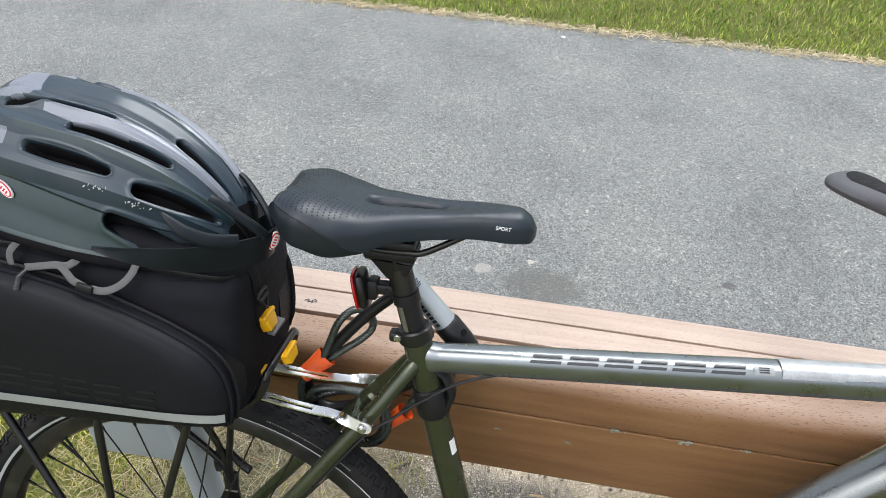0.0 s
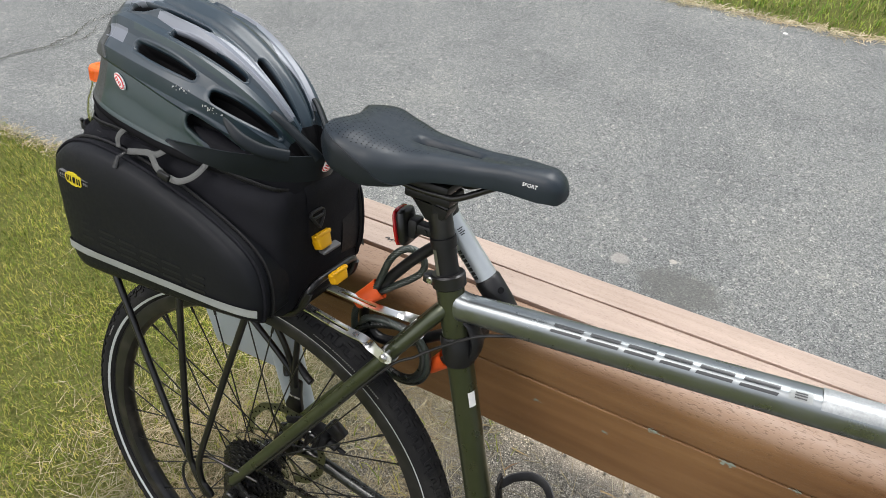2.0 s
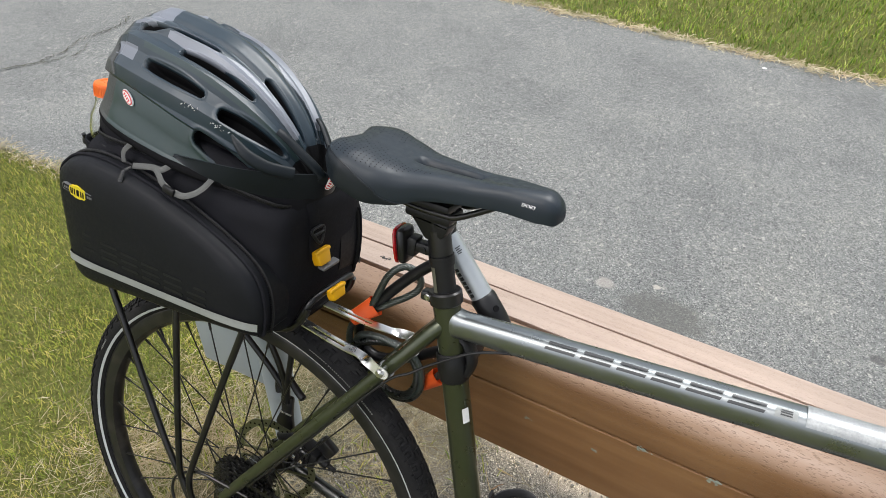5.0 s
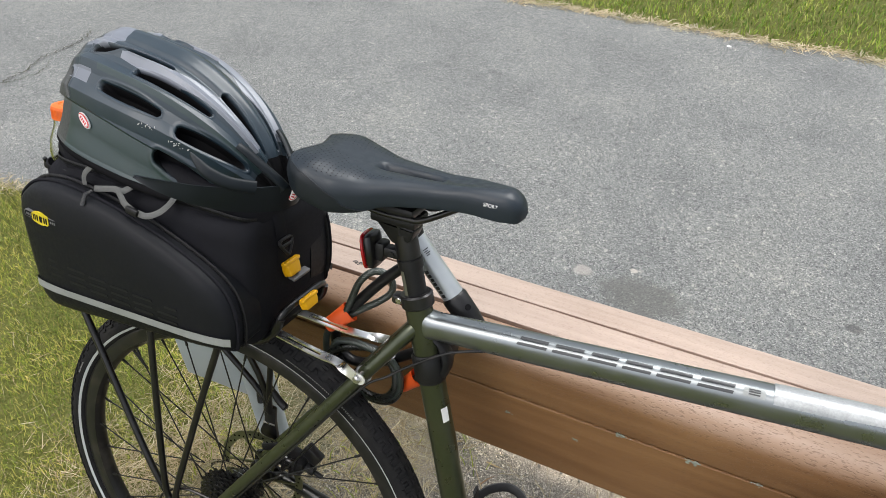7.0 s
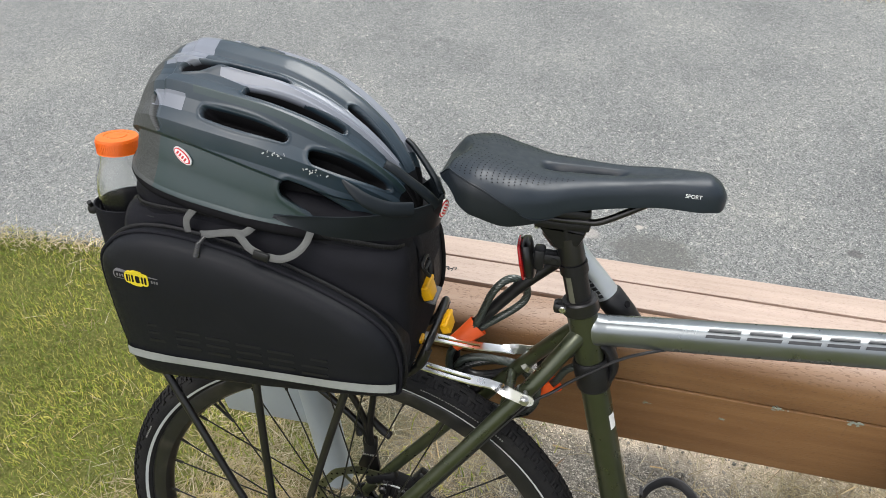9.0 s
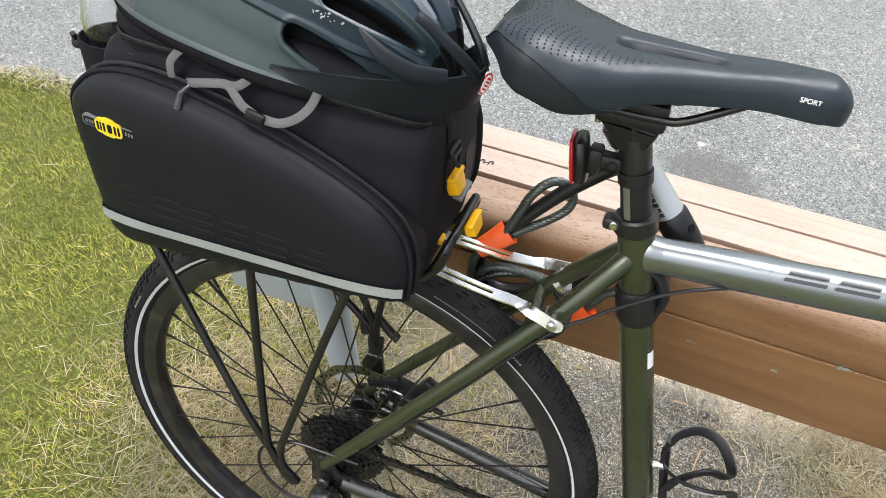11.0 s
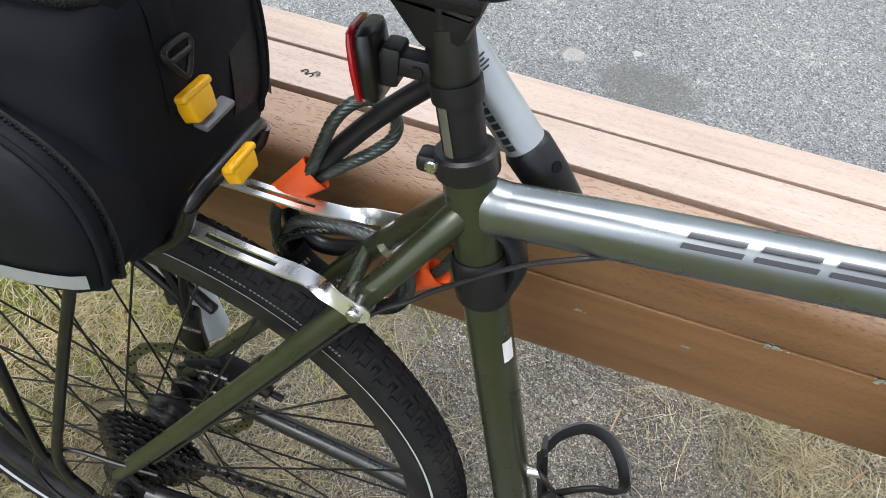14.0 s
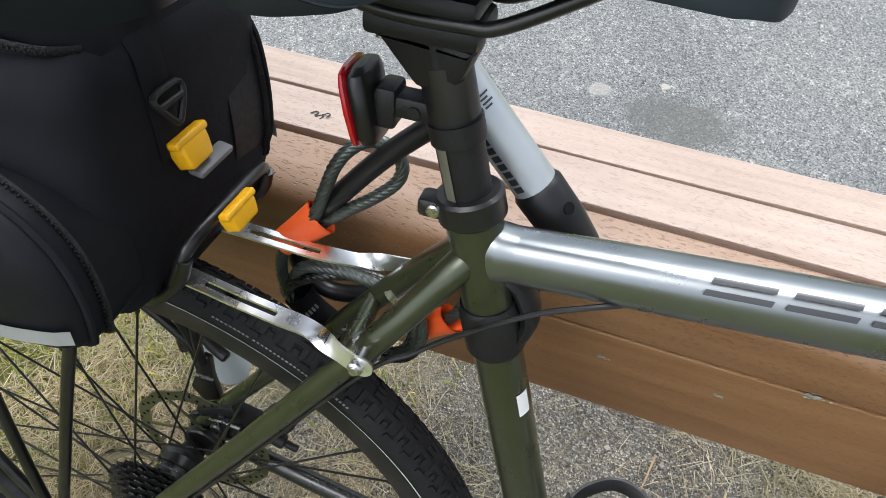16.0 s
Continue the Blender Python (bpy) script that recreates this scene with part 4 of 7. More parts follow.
part("warning_sticker", tube_patch(DT0, DT1, 0.0264, 0.0264, 0.10, 0.155, 20, 70), M_WHITE, bike, "small white sticker with red print")
part("warning_print", join_bm(*[tube_patch(DT0, DT1, 0.0264, 0.0264, 0.112 + 0.013 * k, 0.121 + 0.013 * k, 34, 56, 0.0012) for k in range(3)]), M_REDPRINT, bike)
for d in (0.215, 0.279):
    p = DT0 + (DT1 - DT0).normalized() * d + Vector((-0.69, 0, 0.72)) * 0.026
    part("boss_bolt", join_bm(cyl(p, p + Vector((-0.69, 0, 0.72)) * 0.006, 0.0045, 12, 0.001), cyl(p, p + Vector((-0.69, 0, 0.72)) * 0.002, 0.0065, 12)), M_DARKSTEEL, bike)
part("sticker", tube_patch(BB, ST_TOP, 0.0168, 0.0168, 0.374, 0.395, 42, 74, 0.0007, up=(1, 0, 0)), M_WHITE, bike, "small white sticker")

# seat post, clamp and saddle
SPd = (ST_TOP - BB).normalized()
SP_TOP = ST_TOP + SPd * 0.118
post = part("seat_post", sweep([ST_TOP - SPd * 0.06, SP_TOP], 0.0137, seg=26), M_PLASTIC, bike, "black seat post")
part("post_print", tube_patch(ST_TOP, SP_TOP, 0.0138, 0.0138, 0.014, 0.058, -42, -14, 0.0006, up=(1, 0, 0)), mat("faded_olive_print", (0.10, 0.10, 0.075), 0.45, 0.0, 0.2, 80), post, "faded olive print")
part("post_collar", sweep([ST_TOP + SPd * 0.070, ST_TOP + SPd * 0.100], 0.0143, seg=26), M_BLACK, post)
clamp = part("seat_clamp", sweep([ST_TOP + SPd * 0.005, ST_TOP + SPd * 0.007, ST_TOP + SPd * 0.021, ST_TOP + SPd * 0.023], [0.0185, 0.0205, 0.0205, 0.0185], seg=28), M_BLACK, bike, "black seat clamp")
part("clamp_ear", block((0.020, 0.016, 0.013), (0.2655, -0.005, 0.7955), 0.004), M_BLACK, clamp)
part("clamp_bolt", cyl((0.266, -0.0145, 0.7955), (0.266, 0.008, 0.7955), 0.0044, 14, 0.001), M_STEEL, clamp)



def smooth01(t):
    t = min(1.0, max(0.0, t))
    return t * t * (3 - 2 * t)


def interp(x, table):
    """Smooth curve through (x, value) rows, with no overshoot."""
    xs, ys = [a for a, _ in table], [b for _, b in table]
    if x <= xs[0]:
        return ys[0]
    if x >= xs[-1]:
        return ys[-1]
    n = len(xs)
    sl = [(ys[i + 1] - ys[i]) / (xs[i + 1] - xs[i]) for i in range(n - 1)]
    tg = [sl[0]] + [0.0 if sl[i - 1] * sl[i] <= 0 else 2 * sl[i - 1] * sl[i] / (sl[i - 1] + sl[i]) for i in range(1, n - 1)] + [sl[-1]]
    i = next(k for k in range(n - 1) if x <= xs[k + 1])
    h = xs[i + 1] - xs[i]
    t = (x - xs[i]) / h
    return (1 + 2 * t) * (1 - t) ** 2 * ys[i] + t * (1 - t) ** 2 * h * tg[i] + t * t * (3 - 2 * t) * ys[i + 1] - t * t * (1 - t) * h * tg[i + 1]


def saddle_point(sv, u):
    """sv 0 (tail) to 1 (nose), u -1 to 1 across; returns a point of the cover."""
    au = abs(u)
    rear = 0.1255 + 0.014 * math.exp(-(u / 0.24) ** 2) + 0.03 * max(0.0, abs(u) - 0.5) ** 2 / 0.2
    x = rear + (0.4028 - rear) * sv
    w = interp(x, [(0.122, 0.024), (0.127, 0.0385), (0.136, 0.0535), (0.149, 0.0665), (0.168, 0.0740), (0.200, 0.070), (0.225, 0.060), (0.250, 0.049), (0.280, 0.038), (0.310, 0.0305), (0.345, 0.026), (0.372, 0.0235), (0.386, 0.0210), (0.394, 0.0175), (0.399, 0.0125), (0.402, 0.0070), (0.4028, 0.002)])
    top = interp(x, [(0.122, 0.953), (0.142, 0.966), (0.168, 0.9685), (0.20, 0.962), (0.24, 0.956), (0.30, 0.957), (0.35, 0.961), (0.382, 0.960), (0.396, 0.953), (0.4028, 0.942)])
    h = interp(x, [(0.122, 0.030), (0.145, 0.050), (0.19, 0.061), (0.225, 0.052), (0.26, 0.038), (0.32, 0.034), (0.378, 0.036), (0.396, 0.028), (0.4028, 0.01)])
    th = u * radians(102)
    st, ct = math.sin(th), math.cos(th)
    y = w * math.copysign(abs(st) ** 0.86, st)
    z = top - h * (1 - abs(ct) ** 0.62 * (1 if ct > 0 else -1)) * 0.62
    dish = 0.0050 * math.exp(-(u / 0.35) ** 2) * smooth01((x - 0.10) / 0.05) * (1 - smooth01((x - 0.33) / 0.06))
    chan = 0.021 * math.exp(-(u / (0.052 + 0.36 * max(0, x - 0.21))) ** 4) * smooth01((x - 0.222) / 0.022) * (1 - smooth01((x - 0.282) / 0.030))
    z -= dish + chan
    tail = (1 - smooth01(sv / 0.05)) * 0.012 * (1 - au ** 2)
    return Vector((x + 0.003, y - 0.007 - 0.007 * sv, z - tail + 0.009))


def build_saddle():
    n, m = 120, 96
    bm = bmesh.new()
    g = [[bm.verts.new(saddle_point(i / n, -1 + 2 * k / m)) for k in range(m + 1)] for i in range(n + 1)]
    for i in range(n):
        for k in range(m):
            fc = bm.faces.new((g[i][k], g[i][k + 1], g[i + 1][k + 1], g[i + 1][k]))
            u = abs(-1 + 2 * (k + 0.5) / m)
            fc.material_index = 1 if u > 0.50 + 1.55 * i / n else 0
    # tail and underside close the cover
    base = []
    for i in range(n + 1):
        a, b = g[i][0].co, g[i][m].co
        base.append([bm.verts.new(Vector((a.x, a.y * 0.8, a.z + 0.006))), bm.verts.new(Vector((b.x, b.y * 0.8, b.z + 0.006)))])
    for i in range(n):
        bm.faces.new((g[i][0], g[i + 1][0], base[i + 1][0], base[i][0]))
        bm.faces.new((g[i][m], g[i + 1][m], base[i + 1][1], base[i][1]))
        bm.faces.new((base[i][0], base[i + 1][0], base[i + 1][1], base[i][1]))
    for k in range(m // 2):
        bm.faces.new((g[0][k], g[0][k + 1], g[0][m - k - 1], g[0][m - k])) if k + 1 < m - k - 1 else None
    bm.faces.new((g[0][0], base[0][0], base[0][1], g[0][m]))
    sd = part("saddle", bm, [M_SADDLE, M_SADDLE_SIDE], bike, "black sport saddle with perforated top and centre groove", sharp=60)
    # stitched seam between top and side cover
    for sgn in (-1, 1):
        P = [saddle_point(i / n, sgn * min(1.0, 0.50 + 1.55 * i / n)) + Vector((0, sgn * 0.0003, 0.0003)) for i in range(0, int(n * 0.32) + 1)]
        part("seam", sweep(P, 0.0009, seg=6), M_SADDLE_SIDE, sd)
    # perforations: small dark dimples in rows
    bm = bmesh.new()
    for i in range(23):
        for k in range(-12, 13):
            sv, u = 0.05 + i * 0.0192, (k + 0.5 * (i % 2)) * 0.049
            if abs(u) > min(0.47 + 0.9 * sv, 0.60) - 0.75 * max(0, sv - 0.22) or (sv > 0.24 and abs(u) < 0.16 + (sv - 0.24) * 0.9) or (abs(u) < 0.09 and sv > 0.12):
                continue
            p = saddle_point(sv, u)
            dn = (saddle_point(sv + 0.01, u) - p).cross(saddle_point(sv, u + 0.02) - p)
            dn.normalize()
            if dn.z < 0:
                dn = -dn
            bmesh.ops.create_circle(bm, cap_ends=True, segments=7, radius=0.0007, matrix=Matrix.Translation(p + dn * 0.0004) @ dn.to_track_quat('Z', 'Y').to_matrix().to_4x4())
    tagged(part("perforation", bm, M_FOAM, sd), kind="stuff")
    return sd


saddle = build_saddle()


def flat_text(body, size, m, material, parent, name, label):
    cu = bpy.data.curves.new(name, 'FONT')
    cu.body, cu.size, cu.align_x, cu.align_y, cu.extrude = body, size, 'CENTER', 'CENTER', 0.0002
    tmp = bpy.data.objects.new("tmp", cu)
    scene.collection.objects.link(tmp)
    bpy.context.view_layer.update()
    me = bpy.data.meshes.new_from_object(tmp.evaluated_get(bpy.context.evaluated_depsgraph_get()))
    bpy.data.objects.remove(tmp)
    me.materials.clear()
    me.materials.append(material)
    me.transform(m)
    ob = new(name, me)
    ob.parent = parent
    return tagged(ob, label)


def on_saddle(sv, u):
    p = saddle_point(sv, u)
    ex = (saddle_point(sv + 0.02, u) - p).normalized()
    ey = (saddle_point(sv, u + 0.05) - p)
    ey = (ey - ex * ey.dot(ex)).normalized()
    nz = ex.cross(ey)
    return Matrix(((ex.x, ey.x, nz.x, p.x + nz.x * 0.0008), (ex.y, ey.y, nz.y, p.y + nz.y * 0.0008), (ex.z, ey.z, nz.z, p.z + nz.z * 0.0008), (0, 0, 0, 1)))


flat_text("SPORT", 0.0052, on_saddle(0.872, -0.79), M_WHITE, saddle, "saddle_print", "small white print")
for sgn in (-1, 1):
    part("rail", sweep(smooth_path([(0.165, sgn * 0.030 - 0.007, 0.934), (0.20, sgn * 0.024 - 0.006, 0.921), (0.235, sgn * 0.022 - 0.004, 0.9115), (0.275, sgn * 0.022 - 0.004, 0.9110), (0.295, sgn * 0.021 - 0.006, 0.915), (0.338, sgn * 0.016 - 0.011, 0.941)], 5), 0.0036, seg=10), M_BLACK, saddle, "black steel saddle rail")
part("saddle_clamp", block((0.052, 0.050, 0.012), (0.256, -0.003, 0.9165), 0.004), M_PLASTIC, bike)
part("saddle_clamp", block((0.058, 0.040, 0.013), (0.254, -0.002, 0.9020), 0.004), M_PLASTIC, bike)
part("post_head", prism(rounded([(0.226, 0.897), (0.281, 0.893), (0.274, 0.874), (0.252, 0.868)], 0.005, 3), -0.0135, 0.0135, 0.004), M_PLASTIC, bike, "black two-bolt seat post head")
for x in (0.228, 0.276):
    part("clamp_screw", cyl((x, 0, 0.886), (x, 0, 0.926), 0.003, 10), M_STEEL, bike)

# ---- rear rack ----
rack = part("rack", sweep(smooth_path([(0.124, -0.052, 0.744), (0.115, -0.054, 0.722), (0.085, -0.055, 0.700), (0.0, -0.055, 0.692), (-0.12, -0.055, 0.692), (-0.235, -0.052, 0.692), (-0.25, -0.03, 0.692), (-0.25, 0.03, 0.692), (-0.235, 0.052, 0.692), (-0.12, 0.055, 0.692), (0.0, 0.055, 0.692), (0.085, 0.055, 0.700), (0.115, 0.054, 0.722), (0.124, 0.052, 0.744)], 5), 0.005, seg=12), M_BLACK, bike, "black tubular rear rack")
part("front_hoop", sweep(smooth_path([(0.114, -0.055, 0.724), (0.122, -0.051, 0.745), (0.1255, -0.035, 0.7535), (0.1265, 0.0, 0.7550), (0.1255, 0.035, 0.7535), (0.122, 0.051, 0.745), (0.114, 0.055, 0.724)], 5), 0.0047, seg=12), M_BLACK, rack)
part("deck", prism(rounded([(-0.24, 0.694), (0.08, 0.694), (0.08, 0.700), (-0.24, 0.700)], 0.001, 1), -0.045, 0.045, 0.001), M_BLACK, rack)
# the far stays end higher, on a bracket over the brake
FAR_STAYS = ([(-0.206, 0.694), (-0.186, 0.672), (-0.110, 0.600), (-0.038, 0.533), (-0.011, 0.505), (0.004, 0.484), (0.008, 0.462)],
             [(-0.083, 0.694), (-0.074, 0.668), (-0.042, 0.608), (-0.012, 0.551), (0.002, 0.516), (0.009, 0.486), (0.010, 0.460)],
             [(0.034, 0.694), (0.032, 0.668), (0.025, 0.600), (0.019, 0.550), (0.013, 0.505), (0.012, 0.484), (0.012, 0.458)])
NEAR_STAYS = ([(-0.219, 0.694), (-0.215, 0.664), (-0.176, 0.585), (-0.134, 0.500), (-0.093, 0.422), (-0.066, 0.374), (-0.054, 0.350), (-0.044, 0.334)],
                [(-0.090, 0.694), (-0.0885, 0.660), (-0.083, 0.570), (-0.077, 0.480), (-0.0715, 0.400), (-0.066, 0.372), (-0.055, 0.347), (-0.042, 0.332)],
                [(0.032, 0.694), (0.025, 0.664), (-0.001, 0.575), (-0.027, 0.480), (-0.048, 0.404), (-0.053, 0.376), (-0.050, 0.350), (-0.038, 0.331)])
for sgn in (-1, 1):
    for pts in (NEAR_STAYS if sgn < 0 else FAR_STAYS):
        P = smooth_path([(x, sgn * (0.057 + 0.021 * min(1, max(0, (0.690 - z) / 0.27))), z) for x, z in pts], 5)
        part("rack_stay", sweep(P, 0.0050, seg=12), M_BLACK, rack, "black rack stay")
    foot = [(-0.060, 0.350), (-0.042, 0.346), (-0.024, 0.328), (-0.036, 0.318), (-0.050, 0.328)] if sgn < 0 else [(-0.002, 0.470), (0.022, 0.470), (0.021, 0.440), (0.026, 0.404), (0.004, 0.392), (-0.010, 0.412), (0.001, 0.440)]
    part("rack_foot", prism(rounded(foot, 0.005, 3), sgn * 0.0745, sgn * 0.0825, 0.002), M_BLACK, rack)
    # bright slotted struts to the seat stays
    pts = smooth_path([(0.055, sgn * 0.026, 0.7075), (0.090, sgn * 0.028, 0.7050), (0.118, sgn * 0.030, 0.7022), (0.145, sgn * 0.032, 0.6988), (0.172, sgn * 0.034, 0.6965), (0.198, sgn * 0.0390, 0.6982), (0.219, sgn * 0.0490, 0.6985), (0.236, sgn * 0.0545, 0.6970), (0.2475, sgn * 0.0550, 0.6962)], 10)
    bm = bmesh.new()
    rows, N1 = [], len(pts) - 1
    for i, p in enumerate(pts):
        if sgn > 0:
            p.z -= 0.010 * smooth01((p.x - 0.165) / 0.07)
    for i, p in enumerate(pts):
        d = (pts[min(i + 1, N1)] - pts[max(i - 1, 0)]).normalized()
        turn = smooth01((p.x - 0.197) / 0.028) * 78
        wv = Vector((0, 1, 0)) - d * d.y
        wv = (Matrix.Rotation(radians(turn), 3, d) @ wv.normalized())
        nv = d.cross(wv)
        hw = 0.0076 - 0.0012 * smooth01((p.x - 0.180) / 0.03)
        if p.x > 0.2405:
            hw *= math.sqrt(max(0.05, 1 - ((p.x - 0.2405) / 0.0075) ** 2))
        rows.append([[bm.verts.new(p + wv * (hw * o) + nv * h) for o in (-1, -0.30, 0.30, 1)] for h in (-0.0009, 0.0009)])
    for i in range(N1):
        A, B = rows[i], rows[i + 1]
        hole = 0.117 < pts[i].x < 0.172
        for c in range(3):
            if c == 1 and hole:
                continue
            bm.faces.new((A[0][c], A[0][c + 1], B[0][c + 1], B[0][c]))
            bm.faces.new((A[1][c], B[1][c], B[1][c + 1], A[1][c + 1]))
        for c in (0, 3) + ((1, 2) if hole else ()):
            bm.faces.new((A[0][c], B[0][c], B[1][c], A[1][c]))
    strut = part("rack_strut", bm, M_ALLOY, rack, "polished slotted metal strut")
    part("strut_bolt", join_bm(cyl((0.237, sgn * 0.0545, 0.6968 - 0.005 * (sgn + 1)), (0.237, sgn * 0.0600, 0.6968 - 0.005 * (sgn + 1)), 0.0052, 14, 0.0012), cyl((0.237, sgn * 0.040, 0.6968 - 0.005 * (sgn + 1)), (0.237, sgn * 0.0615, 0.6968 - 0.005 * (sgn + 1)), 0.0030, 10)), M_STEEL, strut)
    c0 = Vector((0.2335, sgn * 0.0345, 0.6880 - 0.004 * (sgn + 1)))
    part("stay_clip", sweep([c0 - Vector((0.0022, 0, 0.0032)), c0 + Vector((0.0022, 0, 0.0032))], 0.0114, seg=20), M_STEEL, strut, "bright steel clip round the stay")
# rubber hooks of the rack's cord, where the far stays meet
for pts in ([(0.010, 0.075, 0.516), (0.020, 0.076, 0.500), (0.032, 0.076, 0.487), (0.044, 0.074, 0.481)], [(-0.002, 0.075, 0.515), (-0.006, 0.076, 0.500), (-0.007, 0.076, 0.486), (-0.003, 0.074, 0.474)]):
    P = smooth_path(pts, 5)
    part("cord_hook", sweep(P, [0.0040 + 0.0024 * min(1.0, i / 8) for i in range(len(P) - 1)] + [0.0045], seg=12), M_PLASTIC, rack, "black rubber cord hook")
part("bracket_band", block((0.022, 0.010, 0.003), (0.010, 0.078, 0.436), 0.0008), M_STEEL, rack, "bright band on the bracket")

# ---- rear light ----
LT, LB = Vector((0.2180, 0, 0.8700)), Vector((0.2270, 0, 0.8285))
light = part("tail_light", sweep([LB.lerp(LT, t) for t in (-0.02, 0.04, 0.15, 0.5, 0.85, 0.96, 1.02)], [0.011, 0.0155, 0.0176, 0.0184, 0.0176, 0.0155, 0.010], [0.003, 0.0058, 0.0066, 0.0068, 0.0066, 0.0058, 0.003], seg=22, up=(1, 0, 0), power=0.75), M_BLACK, bike, "black tail light with red lens")
off = Vector((-0.0068, 0, -0.001))
part("lens", sweep([LB.lerp(LT, t) + off for t in (-0.03, 0.02, 0.15, 0.5, 0.85, 0.98, 1.03)], [0.011, 0.0155, 0.0176, 0.0186, 0.0176, 0.0155, 0.010], [0.0014, 0.0024, 0.0030, 0.0034, 0.0030, 0.0024, 0.0014], seg=22, up=(1, 0, 0), power=0.75), M_REDLENS, light, "glossy red lens")
part("light_mount", block((0.012, 0.020, 0.024), (0.234, 0, 0.851), 0.003), M_PLASTIC, light)
part("light_arm", block((0.040, 0.016, 0.013), (0.242, 0, 0.8525), 0.003), M_PLASTIC, light)
part("light_collar", sweep([ST_TOP + SPd * 0.056, ST_TOP + SPd * 0.068], 0.0156, seg=26), M_PLASTIC, light)
for x in (0.236, 0.250):
    part("light_screw", cyl((x, -0.0095, 0.852), (x, -0.007, 0.852), 0.0036, 10), M_PLASTIC, light)

# ---- drivetrain and brake ----
cass = part("cassette", lathe([(0.012, -0.058), (0.018, -0.058), (0.018, -0.02), (0.012, -0.02), (0.012, -0.058)], (AX.x, 0, AX.z), seg=24), M_DARKSTEEL, wheel, "dark oily gear cassette")
for i in range(8):
    teeth = 30 - i * 2 - (i > 4) * (i - 4)
    R = 0.00203 * teeth
    y = -0.022 - 0.0042 * i
    out = []
    for k in range(teeth * 4):
        a = 2 * math.pi * k / (teeth * 4)
        r = R + (0.0030, 0.0012, -0.0016, 0.0012)[k % 4]
        out.append((AX.x + r * math.cos(a), AX.z + r * math.sin(a)))
    inner = [(AX.x + R * 0.62 * math.cos(2 * math.pi * k / (teeth * 4)), AX.z + R * 0.62 * math.sin(2 * math.pi * k / (teeth * 4))) for k in range(teeth * 4)]
    m4 = teeth * 4
    bm = bmesh.new()
    A = [bm.verts.new((x, y - 0.0008, z)) for x, z in out]
    B = [bm.verts.new((x, y - 0.0008, z)) for x, z in inner]
    A2 = [bm.verts.new((x, y + 0.0008, z)) for x, z in out]
    B2 = [bm.verts.new((x, y + 0.0008, z)) for x, z in inner]
    for k in range(m4):
        j = (k + 1) % m4
        bm.faces.new((A[k], A[j], B[j], B[k]))
        bm.faces.new((A2[k], B2[k], B2[j], A2[j]))
        bm.faces.new((A[k], A2[k], A2[j], A[j]))
        bm.faces.new((B[k], B[j], B2[j], B2[k]))
    part("sprocket", bm, M_DARKSTEEL, cass)
guard = part("spoke_guard", lathe([(0.064, -0.0180), (0.0755, -0.0172), (0.0765, -0.0164), (0.0755, -0.0158), (0.064, -0.0168), (0.064, -0.0180)], (AX.x, 0, AX.z), seg=48), M_CLEARDISC, wheel, "clear plastic spoke guard disc")
guard.visible_shadow = False

# brake rotor with vents and spider
bm = bmesh.new()
RY = 0.055
n = 72
rng_rows = []
for r, wv in ((0.080, 1), (0.0665, 0)):
    rng_rows.append([(AX.x + (r + (0.0012 * math.sin(k * 2 * math.pi / n * 12) if wv else 0.001 * math.sin(k * 2 * math.pi / n * 12))) * math.cos(2 * math.pi * k / n), AX.z + (r + (0.0012 * math.sin(k * 2 * math.pi / n * 12) if wv else 0)) * math.sin(2 * math.pi * k / n)) for k in range(n)])
O1, I1 = [[bm.verts.new((x, RY - 0.0009, z)) for x, z in rr] for rr in rng_rows]
O2, I2 = [[bm.verts.new((x, RY + 0.0009, z)) for x, z in rr] for rr in rng_rows]
for k in range(n):
    j = (k + 1) % n
    bm.faces.new((O1[k], O1[j], I1[j], I1[k]))
    bm.faces.new((O2[k], I2[k], I2[j], O2[j]))
    bm.faces.new((O1[k], O2[k], O2[j], O1[j]))
    bm.faces.new((I1[k], I1[j], I2[j], I2[k]))
M_ROTOR = mat("worn_rotor_steel", (0.20, 0.21, 0.13), 0.35, 0.9, 0.2, 80)
rotor = part("brake_rotor", bm, M_ROTOR, wheel, "drilled steel brake disc")
for i in range(6):
    a = i * math.pi / 3
    p0 = Vector((AX.x + 0.020 * math.cos(a - 0.7), RY, AX.z + 0.020 * math.sin(a - 0.7)))
    p1 = Vector((AX.x + 0.068 * math.cos(a), RY, AX.z + 0.068 * math.sin(a)))
    part("rotor_arm", sweep([p0, p0.lerp(p1, 0.5), p1], [0.0035, 0.003, 0.0035], 0.0009, seg=6, up=(0, 1, 0)), M_ROTOR, rotor)
bm = bmesh.new()
for i in range(54):
    a = i * 2 * math.pi / 54
    r = 0.0705 + 0.0035 * (i % 3) - 0.001
    bmesh.ops.create_circle(bm, cap_ends=True, segments=8, radius=0.0019, matrix=Matrix.Translation((AX.x + r * math.cos(a), RY - 0.0013, AX.z + r * math.sin(a))) @ Matrix.Rotation(math.pi / 2, 4, 'X'))
tagged(part("rotor_hole", bm, M_FOAM, rotor), kind="stuff")
part("rotor_hub", cyl((AX.x, RY - 0.006, AX.z), (AX.x, RY + 0.004, AX.z), 0.022, 24, 0.002), M_BLACK, rotor)
cal = part("brake_caliper", block((0.058, 0.030, 0.030), (0.062, 0.062, 0.396), 0.005, 2, Matrix.Rotation(radians(14), 4, 'Y')), M_PLASTIC, bike, "black disc brake caliper")
part("caliper_bolt", cyl((0.070, 0.048, 0.402), (0.070, 0.040, 0.402), 0.009, 14, 0.002), M_DARKSTEEL, cal)
